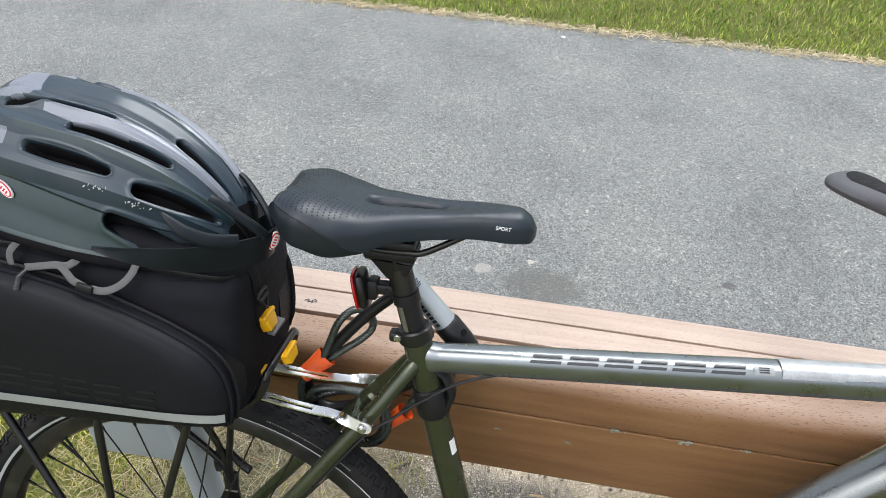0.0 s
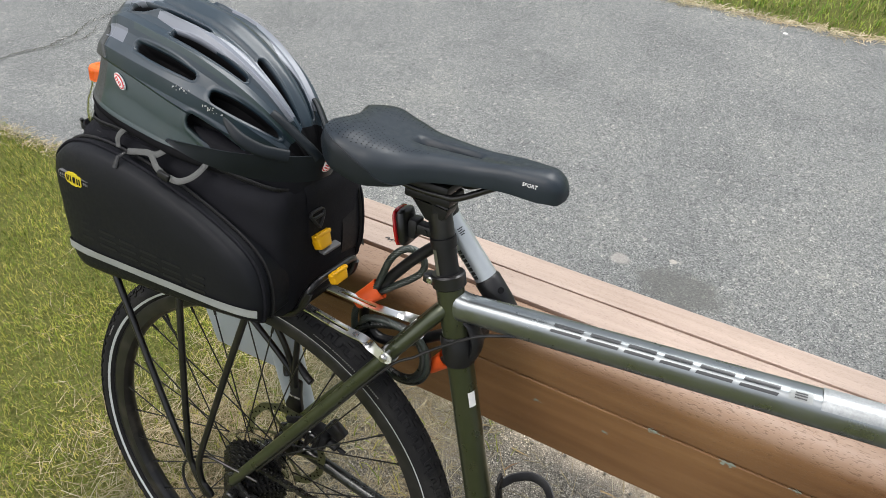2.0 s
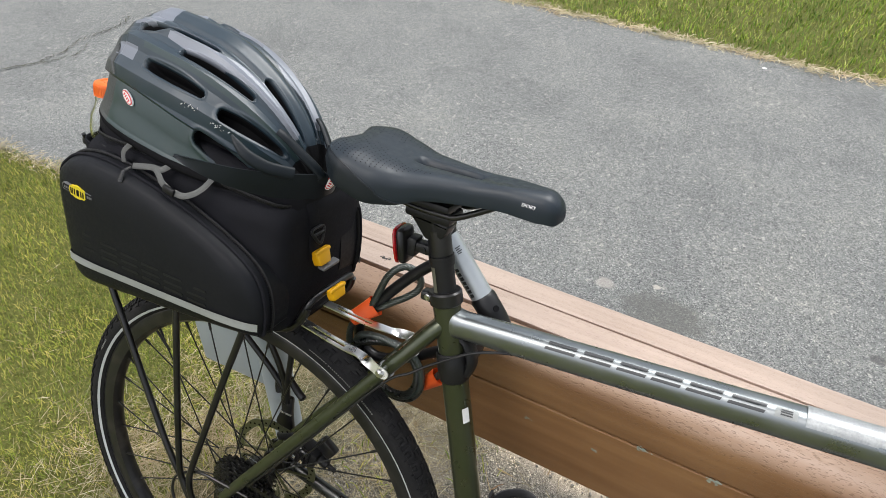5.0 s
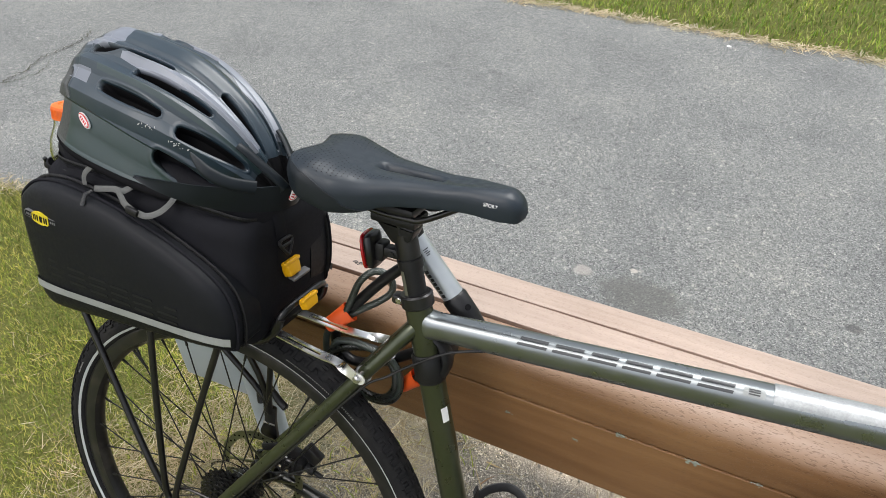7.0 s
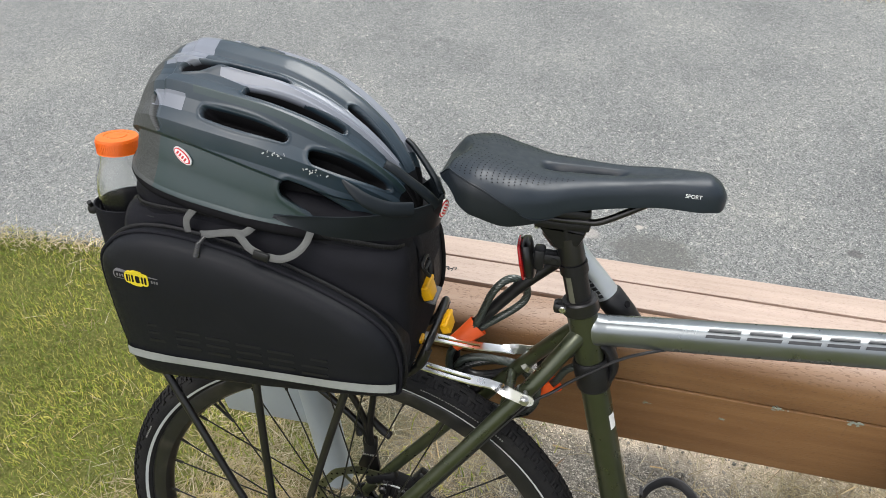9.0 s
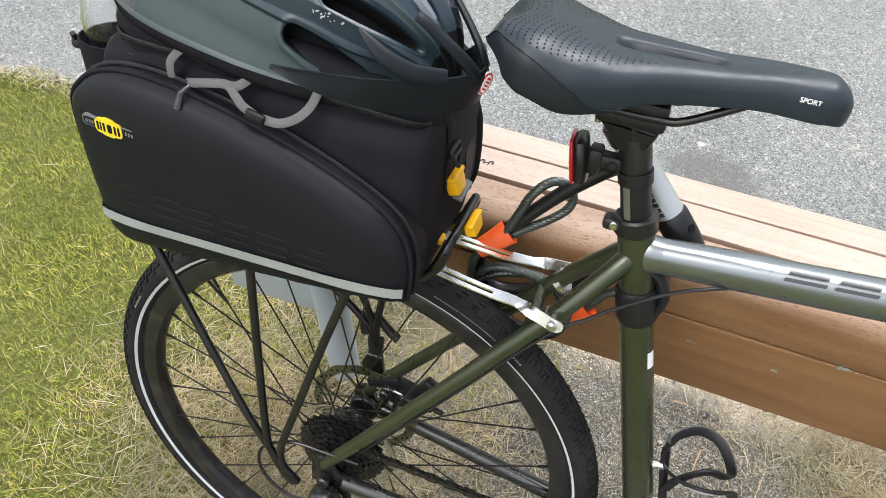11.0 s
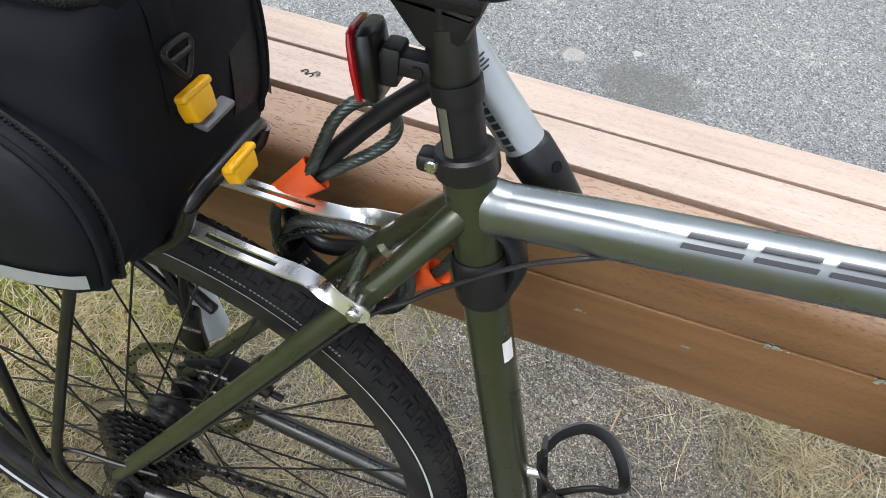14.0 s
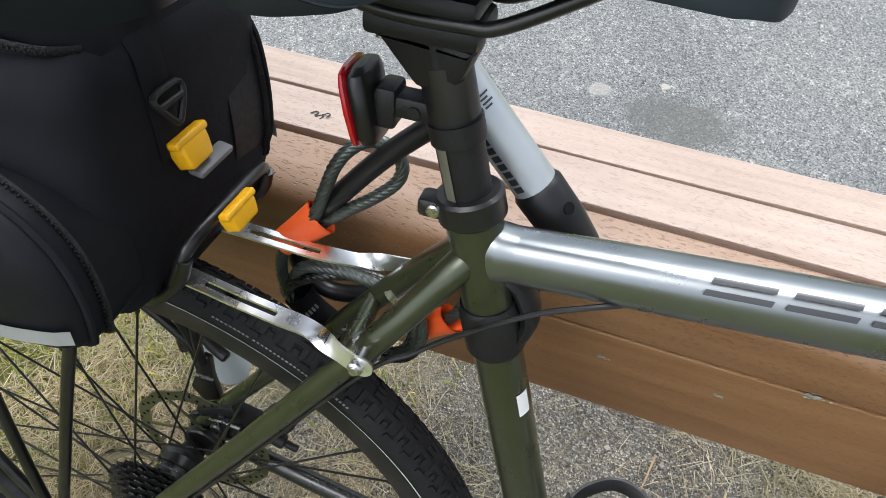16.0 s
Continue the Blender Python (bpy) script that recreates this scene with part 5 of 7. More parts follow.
part("caliper_bolt", cyl((0.040, 0.048, 0.404), (0.040, 0.038, 0.404), 0.007, 14, 0.002), M_DARKSTEEL, cal)
part("caliper_arm", block((0.052, 0.014, 0.014), (0.034, 0.058, 0.414), 0.004, 2, Matrix.Rotation(radians(-26), 4, 'Y')), M_PLASTIC, cal)
part("cable_barrel", join_bm(cyl((0.090, 0.060, 0.393), (0.108, 0.060, 0.386), 0.0080, 14, 0.002), cyl((0.108, 0.060, 0.386), (0.122, 0.060, 0.381), 0.0040, 10, 0.001)), M_PLASTIC, cal)
for k in range(3):
    part("caliper_fin", block((0.008, 0.008, 0.034), (0.046 + 0.014 * k, 0.046, 0.400 - 0.004 * k), 0.0015, 1, Matrix.Rotation(radians(14), 4, 'Y')), M_BLACK, cal)
part("caliper_mount", block((0.034, 0.016, 0.024), (0.100, 0.066, 0.416), 0.004, 2, Matrix.Rotation(radians(35), 4, 'Y')), M_BLACK, cal)
part("caliper_spring", sweep(smooth_path([(0.026, 0.050, 0.402), (0.046, 0.044, 0.414), (0.066, 0.044, 0.412)], 5), 0.0014, seg=8), M_STEEL, cal)

# rear derailleur, hanger and cable loop
der = part("rear_derailleur", block((0.034, 0.026, 0.040), (0.014, -0.084, 0.318), 0.007, 3, Matrix.Rotation(radians(-25), 4, 'Y')), M_DARKSTEEL, bike, "dark rear derailleur")
part("cage_plate", prism(rounded([(0.006, 0.305), (0.026, 0.312), (0.072, 0.222), (0.050, 0.212)], 0.006, 3), -0.066, -0.0635, 0.0006), M_STEEL, der, "silver derailleur cage")
for p in ((0.018, 0.300), (0.060, 0.224)):
    part("jockey_wheel", lathe([(0.003, -0.061), (0.019, -0.061), (0.019, -0.057), (0.003, -0.057), (0.003, -0.061)], (p[0], 0, p[1]), seg=22), M_PLASTIC, der)
part("shift_cable", sweep(smooth_path([(0.004, -0.092, 0.318), (-0.040, -0.092, 0.312), (-0.078, -0.085, 0.335), (-0.080, -0.078, 0.372), (-0.040, -0.073, 0.398), (0.010, -0.071, 0.398), (0.05, -0.067, 0.392)], 6), 0.0023, seg=8), M_BLACK, der)


def build_chain():
    top0, top1 = Vector((AX.x + 0.012, -0.046, AX.z + 0.047)), Vector((BB.x, -0.044, BB.z + 0.088))
    bot0, bot1 = Vector((BB.x, -0.044, BB.z - 0.088)), Vector((0.066, -0.059, 0.207))
    bm = bmesh.new()
    for a, b in ((top0, top1), (bot0, bot1)):
        d = b - a
        cnt = int(d.length / 0.0127)
        q = d.to_track_quat('X', 'Z').to_matrix().to_4x4()
        for i in range(cnt):
            c = a + d * ((i + 0.5) / cnt)
            wide = 0.0032 if i % 2 else 0.0022
            for sgn in (-1, 1):
                bmesh.ops.create_cube(bm, size=1.0, matrix=Matrix.Translation(c) @ q @ Matrix.Translation((0, sgn * wide, 0)) @ Matrix.Diagonal((0.0138, 0.0010, 0.0078 if i % 2 else 0.0070, 1)))
            bmesh.ops.create_cone(bm, cap_ends=True, segments=8, radius1=0.0036, radius2=0.0036, depth=0.0068, matrix=Matrix.Translation(c + d.normalized() * 0.0063) @ q @ Matrix.Rotation(math.pi / 2, 4, 'X'))
        part("chain_run", bm, M_DARKSTEEL, bike, "oily dark chain")
        bm = bmesh.new()
    bm.free()


build_chain()
ring = part("chainring", lathe([(0.070, -0.046), (0.0905, -0.046), (0.0905, -0.043), (0.070, -0.043), (0.070, -0.046)], BB, seg=60), M_PLASTIC, bike, "black chainring")
# front derailleur on the seat tube
fd = part("front_derailleur", sweep([BB + SPd * 0.098, BB + SPd * 0.130], 0.0215, seg=26), M_STEEL_GREY, bike, "grey front derailleur")
part("shift_link", block((0.036, 0.022, 0.030), (0.386, -0.024, 0.394), 0.005, 2, Matrix.Rotation(radians(-12), 4, 'Y')), M_GREYPL, fd)
part("cage_plate", prism(rounded([(0.372, 0.372), (0.42, 0.378), (0.455, 0.350), (0.40, 0.352)], 0.004, 2), -0.050, -0.048), M_STEEL, fd)
for dx, dz in ((0.0, 0.0), (0.006, 0.013), (0.026, 0.004)):
    part("shift_screw", cyl((0.378 + dx, -0.034, 0.388 + dz), (0.378 + dx, -0.0375, 0.388 + dz), 0.0030, 10), M_STEEL, fd)
part("shift_arm", sweep(smooth_path([(0.372, -0.036, 0.384), (0.364, -0.040, 0.396), (0.362, -0.040, 0.410)], 4), 0.005, 0.003, seg=10), M_GREYPL, fd)
part("pivot_plate", prism(rounded([(0.380, 0.374), (0.412, 0.382), (0.416, 0.410), (0.394, 0.416), (0.378, 0.404)], 0.005, 3), -0.028, -0.033, 0.0015), M_STEEL_GREY, fd)
part("adjust_screw", cyl((0.364, -0.032, 0.403), (0.374, -0.032, 0.401), 0.0045, 12), M_STEEL, fd)
part("boss", cyl((0.404, -0.015, 0.412), (0.404, -0.026, 0.412), 0.0055, 12, 0.001), M_STEEL, fd)
part("shift_marker", block((0.010, 0.006, 0.014), (0.372, -0.036, 0.378), 0.002), M_YELLOW, fd)

# cables
part("gear_cable", sweep(smooth_path([(0.392, -0.006, 0.762), (0.362, -0.020, 0.7605), (0.332, -0.025, 0.748), (0.287, -0.029, 0.714), (0.266, -0.033, 0.696), (0.243, -0.039, 0.680), (0.205, -0.046, 0.631), (0.150, -0.055, 0.554), (0.090, -0.064, 0.470), (0.050, -0.067, 0.415)], 7), 0.0018, seg=8), M_BLACK, bike, "black gear cable")

# bottle cage on the seat tube
cage = part("bottle_cage", sweep(smooth_path([(0.392, 0, 0.538), (0.396, 0.006, 0.524), (0.406, 0.020, 0.5270), (0.4266, 0.032, 0.5303), (0.447, 0.029, 0.529), (0.4605, 0.015, 0.5236), (0.4667, -0.004, 0.5190), (0.459, -0.017, 0.5240), (0.4384, -0.026, 0.5340), (0.4222, -0.026, 0.520), (0.413, -0.014, 0.486), (0.412, 0, 0.452)], 6), 0.0066, 0.0020, seg=10, power=0.7, up=(1, 0, 0)), M_PLASTIC, bike, "black plastic bottle cage")
part("lower_hoop", sweep(smooth_path([(0.393, 0, 0.535), (0.395, 0, 0.505), (0.402, -0.008, 0.4966), (0.4157, -0.022, 0.5010), (0.4363, -0.032, 0.5085), (0.4577, -0.028, 0.5100), (0.4743, -0.012, 0.4950), (0.4870, 0.006, 0.4559), (0.4920, 0.020, 0.4100), (0.4840, 0.026, 0.3760), (0.4641, 0.022, 0.3670), (0.440, 0.010, 0.3840), (0.4258, 0, 0.4018)], 6), 0.0062, 0.0020, seg=10, power=0.7, up=(1, 0, 0)), M_PLASTIC, cage)
part("cage_spine", sweep(smooth_path([(0.394, 0, 0.520), (0.400, 0, 0.492), (0.411, 0, 0.447), (0.419, 0, 0.418), (0.427, 0, 0.396)], 5), 0.0050, 0.0028, seg=10, power=0.7, up=(0, 1, 0)), M_PLASTIC, cage)
part("cage_print", sweep(smooth_path([(0.424, -0.0285, 0.5030), (0.4363, -0.0345, 0.5085), (0.449, -0.0325, 0.5100)], 4), 0.0022, 0.0006, seg=8, up=(1, 0, 0)), M_PRINT_GREY, cage, "small grey print bar")
for a, b in (((0.384, 0, 0.488), (0.400, 0, 0.492)), ((0.400, 0, 0.427), (0.416, 0, 0.431))):
    part("cage_bolt", cyl(a, b, 0.0055, 14, 0.001), M_STEEL, cage)

# handlebar end, stem, fork and front wheel
part("steerer", cyl((0.858, 0, 0.845), (0.843, 0, 0.895), 0.018, 20, 0.002), M_PLASTIC, bike)
part("stem", sweep([(0.845, 0, 0.885), (0.925, 0, 0.905)], 0.016, seg=18), M_PLASTIC, bike, "black stem")
bar = part("handlebar", sweep(smooth_path([(0.845, -0.30, 0.940), (0.885, -0.18, 0.935), (0.922, -0.06, 0.910), (0.928, 0, 0.906), (0.922, 0.06, 0.910), (0.885, 0.18, 0.935), (0.845, 0.30, 0.940)], 6), 0.0125, seg=16), M_PLASTIC, bike, "black handlebar")
for sgn in (-1, 1):
    part("grip", sweep(smooth_path([(0.880, sgn * 0.195, 0.936), (0.862, sgn * 0.25, 0.938), (0.835, sgn * 0.318, 0.942)], 5), [0.016] + [0.018, 0.021, 0.026, 0.031, 0.036, 0.039, 0.041, 0.041, 0.038] + [0.028], [0.015] * 10 + [0.010], seg=18), M_GRIP, bar, "grey winged rubber grip")
    part("grip_pad", sweep(smooth_path([(0.872, sgn * 0.215, 0.9445), (0.859, sgn * 0.258, 0.9470), (0.841, sgn * 0.302, 0.9500)], 4), [0.008, 0.012, 0.016, 0.020, 0.023, 0.025, 0.026, 0.024, 0.016], 0.0080, seg=18), M_RUBBER, bar, "dark pad on the grip")
for sgn in (-1, 1):
    part("fork_blade", sweep(smooth_path([(0.900, sgn * 0.030, 0.69), (0.925, sgn * 0.052, 0.60), (0.985, sgn * 0.056, 0.40), (1.005, sgn * 0.052, 0.352)], 5), 0.012, seg=14), M_FRAME_DARK, bike, "dark fork blade")
part("fork_crown", block((0.05, 0.085, 0.03), (0.902, 0, 0.690), 0.010), M_FRAME_DARK, bike)
build_wheel((1.006, 0, 0.344), False)

# ---- U-lock with looped cable, carried beside the seat tube ----
lock = thing("bike_lock", "black and silver U-lock with looped steel cable and orange sleeves", "lock", BIKE)
LY = 0.056
LU, LD = Vector((0.2640, 0.040, 0.849)), Vector((0.3165, 0.0455, 0.7880))
part("lock_bar", cyl(LU + (LU - LD) * 0.18, LD, 0.0145, 26, 0.002), M_LOCK_SILVER, lock, "satin silver crossbar")
bd = (LD - LU).normalized()
part("lock_cap", sweep([LD - bd * 0.004, LD, LD + bd * 0.030, LD + bd * 0.052, LD + bd * 0.068, LD + bd * 0.072], [0.0145, 0.0168, 0.0165, 0.0142, 0.0112, 0.008], seg=26), M_LOCK_BLACK, lock, "black end cap")
part("lock_cap", sweep([LU - bd * 0.010, LU - bd * 0.014, LU - bd * 0.030, LU - bd * 0.035], [0.0145, 0.0160, 0.0155, 0.011], seg=26), M_LOCK_BLACK, lock)
kn = Vector((0.65, -0.555, 0.508))
KH = LD + bd * 0.0165 + kn * 0.0163
part("keyhole_cover", cyl(KH, KH + kn * 0.0014, 0.0040, 16), M_FOAM, lock)
for k in range(7):
    part("print_bar", tube_patch(LU, LD, 0.0147, 0.0147, 0.030 + k * 0.0062, 0.0345 + k * 0.0062, -30, -8, 0.0005), M_DARKPRINT, lock, "dark print bars")
for k in range(4):
    part("print_bar", tube_patch(LU, LD, 0.0147, 0.0147, 0.006 + k * 0.0026, 0.0072 + k * 0.0026, 30, 58 - 8 * (k % 2), 0.0005), M_DARKPRINT, lock)
part("shackle", sweep(smooth_path([(0.268, 0.040, 0.838), (0.258, 0.050, 0.823), (0.246, LY, 0.811), (0.212, LY, 0.777), (0.181, LY, 0.739), (0.155, LY, 0.705), (0.140, 0.062, 0.680), (0.134, 0.068, 0.652), (0.142, 0.072, 0.630), (0.160, 0.074, 0.618), (0.185, 0.074, 0.622), (0.212, 0.072, 0.636), (0.250, 0.066, 0.664), (0.292, LY, 0.700), (0.322, 0.052, 0.738), (0.334, 0.0475, 0.7655)], 6), 0.0078, seg=16), M_LOCK_BLACK, lock, "black vinyl-coated shackle")
brk = part("frame_mount", sweep([ST_TOP - SPd * 0.098, ST_TOP - SPd * 0.094, ST_TOP - SPd * 0.062, ST_TOP - SPd * 0.058], [0.0185, 0.0205, 0.0205, 0.0185], seg=26), M_PLASTIC, lock, "black clamp mount round the seat tube")
part("mount_lever", sweep(smooth_path([(0.310, 0.004, 0.752), (0.322, 0.004, 0.744), (0.332, 0.002, 0.722), (0.326, 0.002, 0.698), (0.318, 0.004, 0.688)], 4), 0.012, 0.006, seg=12, up=(1, 0, 0)), M_PLASTIC, brk)
part("mount_arm", block((0.03, 0.035, 0.03), (0.318, 0.024, 0.728), 0.006), M_PLASTIC, brk)


def build_cable(pts, name, label, coat=None):
    """A braided cable: a tube with six twisted ridges."""
    P = smooth_path(pts, 26)
    rings, U, run = [], Vector((0, 1, 0)), 0.0
    for i, p in enumerate(P):
        d = (P[min(i + 1, len(P) - 1)] - P[max(i - 1, 0)]).normalized()
        U = (U - d * U.dot(d)).normalized()
        V = d.cross(U)
        if i:
            run += (p - P[i - 1]).length
        ring = []
        for k in range(36):
            a = 2 * math.pi * k / 36
            r = 0.0042 + 0.0008 * abs(math.cos(4 * (a - run * 150)))
            ring.append(p + (U * math.cos(a) + V * math.sin(a)) * r)
        rings.append(ring)
    return part(name, loft(rings), coat or M_CABLE, lock, label)


M_WEBBING_DARK = mat("black_strap_weave", (0.008, 0.008, 0.009), 0.8, 0.0, 0.2, 300, 0.3, 900, spec=0.2)
M_CABLE_DARK = mat("black_coated_cable", (0.012, 0.014, 0.013), 0.30, 0.0, 0.3, 120, coat=0.4)
M_CABLE = mat("coated_steel_cable", (0.042, 0.052, 0.046), 0.36, 0.3, 0.35, 120, coat=0.35)
build_cable([(0.152, 0.046, 0.700), (0.163, 0.046, 0.720), (0.172, 0.045, 0.745), (0.180, 0.046, 0.767), (0.190, 0.050, 0.781), (0.2015, 0.056, 0.7865), (0.2140, 0.061, 0.7815), (0.2215, 0.064, 0.768), (0.2190, 0.063, 0.754), (0.2060, 0.059, 0.7405), (0.1880, 0.055, 0.7270), (0.1700, 0.053, 0.7125), (0.155, 0.050, 0.698)], "cable_loop", "braided grey steel cable loop")
build_cable([(0.142, 0.046, 0.688), (0.133, 0.047, 0.672), (0.1305, 0.048, 0.652), (0.135, 0.048, 0.630), (0.149, 0.048, 0.610), (0.172, 0.048, 0.596), (0.200, 0.048, 0.587), (0.224, 0.049, 0.588), (0.240, 0.051, 0.598), (0.2475, 0.052, 0.614), (0.2465, 0.052, 0.636), (0.2350, 0.050, 0.656), (0.214, 0.046, 0.667), (0.190, 0.045, 0.672), (0.168, 0.045, 0.671), (0.150, 0.046, 0.664), (0.1405, 0.050, 0.648)], "cable_run", "braided grey steel cable")
# the cable's spare length, wound in flat oval turns
for grow, cy, dz in ((-0.004, 0.0500, -0.002), (0.002, 0.0560, -0.009), (-0.002, 0.0620, -0.013)):
    turn = []
    for k in range(13):
        a = 2 * math.pi * k / 12 + 2.4
        turn.append((0.1880 + (0.0580 + grow) * math.cos(a) - 0.006 * math.sin(a), cy + 0.003 * math.sin(2 * a), 0.6295 + dz + (0.0400 + grow * 0.8) * math.sin(a) + 0.010 * math.cos(a) * math.sin(a)))
    build_cable(turn, "cable_turn", "dark coated turn of the wound cable", M_CABLE_DARK)
strap_path = smooth_path([(0.1410, 0.0530, 0.6260), (0.1520, 0.0530, 0.6120), (0.1670, 0.0530, 0.6010)], 4)
tie = part("cable_tie", sweep(strap_path, 0.0135, 0.0118, seg=24, up=(0, 1, 0), cap=False), M_WEBBING_DARK, lock, "black fabric strap round the wound cable")
for k in range(6):
    part("print_bar", tube_patch(strap_path[2], strap_path[6], 0.0142, 0.0142, 0.005, 0.0092, -5 + 13 * k, 3 + 13 * k, 0.0008), M_PRINT_GREY, tie)
build_cable([(0.2440, 0.073, 0.604), (0.258, 0.069, 0.620), (0.270, 0.064, 0.638), (0.280, 0.062, 0.658), (0.296, 0.060, 0.672)], "cable_end", "braided grey steel cable")
for a, b, w in (((0.1365, 0.0415, 0.6875), (0.1655, 0.0515, 0.7150), 0.0132), ((0.2435, 0.074, 0.6020), (0.2690, 0.066, 0.6330), 0.0120)):
    A, B = Vector(a), Vector(b)
    P = [A.lerp(B, t) for t in (0, 0.1, 0.5, 0.9, 1.0)]
    bm = sweep(P, [w * 0.80, w * 0.84, w * 0.94, w * 1.08, w * 1.12], [w * 0.62, w * 0.66, w * 0.72, w * 0.78, w * 0.80], seg=24, up=(0, 1, 0), cap=False)
    inner = sweep(P, [w * 0.70, w * 0.74, w * 0.84, w * 0.98, w * 1.02], [w * 0.52, w * 0.56, w * 0.62, w * 0.68, w * 0.70], seg=20, up=(0, 1, 0), cap=False)
    part("cable_sleeve", join_bm(bm, inner), M_ORANGE, lock, "bright orange cable sleeve")

# ---- trunk bag on the rack ----
bag = thing("trunk_bag", "black nylon trunk bag with grey reflective stripe and yellow buckles", "bag", BIKE)
PANEL = [(-0.214, 0.845), (-0.200, 0.868), (-0.176, 0.882), (-0.140, 0.886), (-0.09, 0.880), (-0.03, 0.866), (0.035, 0.842), (0.078, 0.820), (0.100, 0.798), (0.109, 0.770), (0.109, 0.742), (0.100, 0.730), (0.03, 0.722), (-0.08, 0.714), (-0.165, 0.709), (-0.192, 0.716), (-0.201, 0.735), (-0.210, 0.790)]
# the far panel is fuller at its upper front corner
PANEL_FAR = PANEL[:5] + [(-0.03, 0.874), (0.035, 0.866), (0.080, 0.855), (0.102, 0.836), (0.1095, 0.803), (0.1105, 0.766), (0.106, 0.746), (0.096, 0.730)] + PANEL[12:]


def rounded_ring(x, y0, y1, z0, z1, r, n=6):
    out = []
    for cy, cz, a0 in ((y1 - r, z1 - r, 0), (y0 + r, z1 - r, 90), (y0 + r, z0 + r, 180), (y1 - r, z0 + r, 270)):
        for k in range(n + 1):
            a = radians(a0 + 90 * k / n)
            out.append((x, cy + r * math.cos(a), cz + r * math.sin(a)))
    return out


def sag(x, z):
    return 0.0016 * noise.noise((x * 14, z * 14, 4)) + 0.0008 * noise.noise((x * 45, z * 45, 7))


def build_bag():
    # core
    st = [(-0.222, 0.045, 0.735, 0.862), (-0.215, 0.075, 0.716, 0.885), (-0.195, 0.094, 0.706, 0.897), (-0.14, 0.100, 0.703, 0.903), (-0.05, 0.101, 0.703, 0.899), (0.03, 0.101, 0.703, 0.889), (0.070, 0.100, 0.704, 0.885), (0.088, 0.0930, 0.706, 0.882), (0.098, 0.0895, 0.709, 0.877), (0.1050, 0.0830, 0.716, 0.868), (0.1080, 0.0730, 0.730, 0.854)]
    rings = []
    for x, w, z0, z1 in st:
        rings.append([(px + sag(py * 3, pz) * 1.5, py, pz + sag(px, py) * 1.2) for px, py, pz in rounded_ring(x, -w, w, z0, z1, min(w, (z1 - z0) / 2) * 0.30, 8)])
    body = part("body", loft(rings), M_BAG, bag, "black nylon bag body", sharp=55)
    # top box under the helmet, with two zip lines
    st = [(-0.196, 0.050, 0.880, 0.905), (-0.188, 0.078, 0.874, 0.925), (-0.165, 0.090, 0.872, 0.935), (-0.08, 0.093, 0.870, 0.938), (0.0, 0.092, 0.865, 0.930), (0.060, 0.088, 0.858, 0.915), (0.090, 0.078, 0.852, 0.898), (0.102, 0.055, 0.845, 0.880)]
    rings = [[(px, py + sag(px * 2, pz) * 1.5, pz + sag(px, py)) for px, py, pz in rounded_ring(x, -w, w, z0, z1, 0.014)] for x, w, z0, z1 in st]
    top = part("top_compartment", loft(rings), M_BAG, bag, sharp=55)
    for dz, off in ((0.014, 0.0), (0.030, 0.0)):
        P = []
        for x, w, z0, z1 in st[1:-1]:
            P.append((x, -w - 0.0006, z0 + dz))
        x, w, z0, z1 = st[-1]
        P += [(x - 0.004, -w * 1.12, z0 + dz + 0.002)]
        P = smooth_path(P, 6)
        part("zip", sweep(P, 0.0012, 0.0030, seg=8), M_ZIP, top, "black coil zip")
        bm = bmesh.new()
        for a, b2 in zip(P, P[1:]):
            cnt = max(1, int((b2 - a).length / 0.0024))
            for k in range(cnt):
                bmesh.ops.create_cube(bm, size=1.0, matrix=Matrix.Translation(a.lerp(b2, k / cnt) + Vector((0, -0.0011, 0))) @ Matrix.Diagonal((0.0010, 0.0011, 0.0022, 1)))
        tagged(part("zip_teeth", bm, M_ZIP, top), kind="stuff")
    # moulded side panels
    for sgn in (-1, 1):
        edge = smooth_path([(x, 0, z) for x, z in (PANEL if sgn < 0 else PANEL_FAR)], 5, closed=True)
        cx, cz = -0.045, 0.792
        prof = [(0.995, 0.072), (1.0, 0.094), (1.005, 0.108), (1.0, 0.117), (0.985, 0.124), (0.955, 0.1290), (0.90, 0.1325), (0.78, 0.1355), (0.60, 0.1375), (0.40, 0.1385), (0.2, 0.139), (0.05, 0.139)]
        thin = 0.0 if sgn < 0 else 1.0  # the far panel lies flatter on the bag
        prof = [(k, y - thin * 0.033) for k, y in prof]
        rings = [[(cx + (p.x - cx) * k, sgn * (y + sag(p.x * k, p.z * k) * 0.8), cz + (p.z - cz) * k) for p in edge] for k, y in prof]
        pn = part("side_panel", loft(rings), M_BAGSHELL, bag, "black moulded side panel", sharp=70)
        # zip round the panel's upper edge
        sub = edge[0:58]
        P = [Vector((cx + (p.x - cx) * 1.012, sgn * (0.107 - thin * 0.030), cz + (p.z - cz) * 1.012)) for p in sub]
        part("zip", sweep(P, 0.0034, 0.0012, seg=8, up=(0, 1, 0)), M_ZIP, pn, "black coil zip")
        bm = bmesh.new()
        for a, b2 in zip(P, P[1:]):
            cnt = max(1, int((b2 - a).length / 0.0026))
            q = (b2 - a).to_track_quat('X', 'Y').to_matrix().to_4x4()
            for k in range(cnt):
                bmesh.ops.create_cube(bm, size=1.0, matrix=Matrix.Translation(a.lerp(b2, k / cnt) + Vector((0, sgn * 0.0014, 0))) @ q @ Matrix.Diagonal((0.0011, 0.0016, 0.0018, 1)))
        tagged(part("zip_teeth", bm, M_ZIP, pn), kind="stuff")
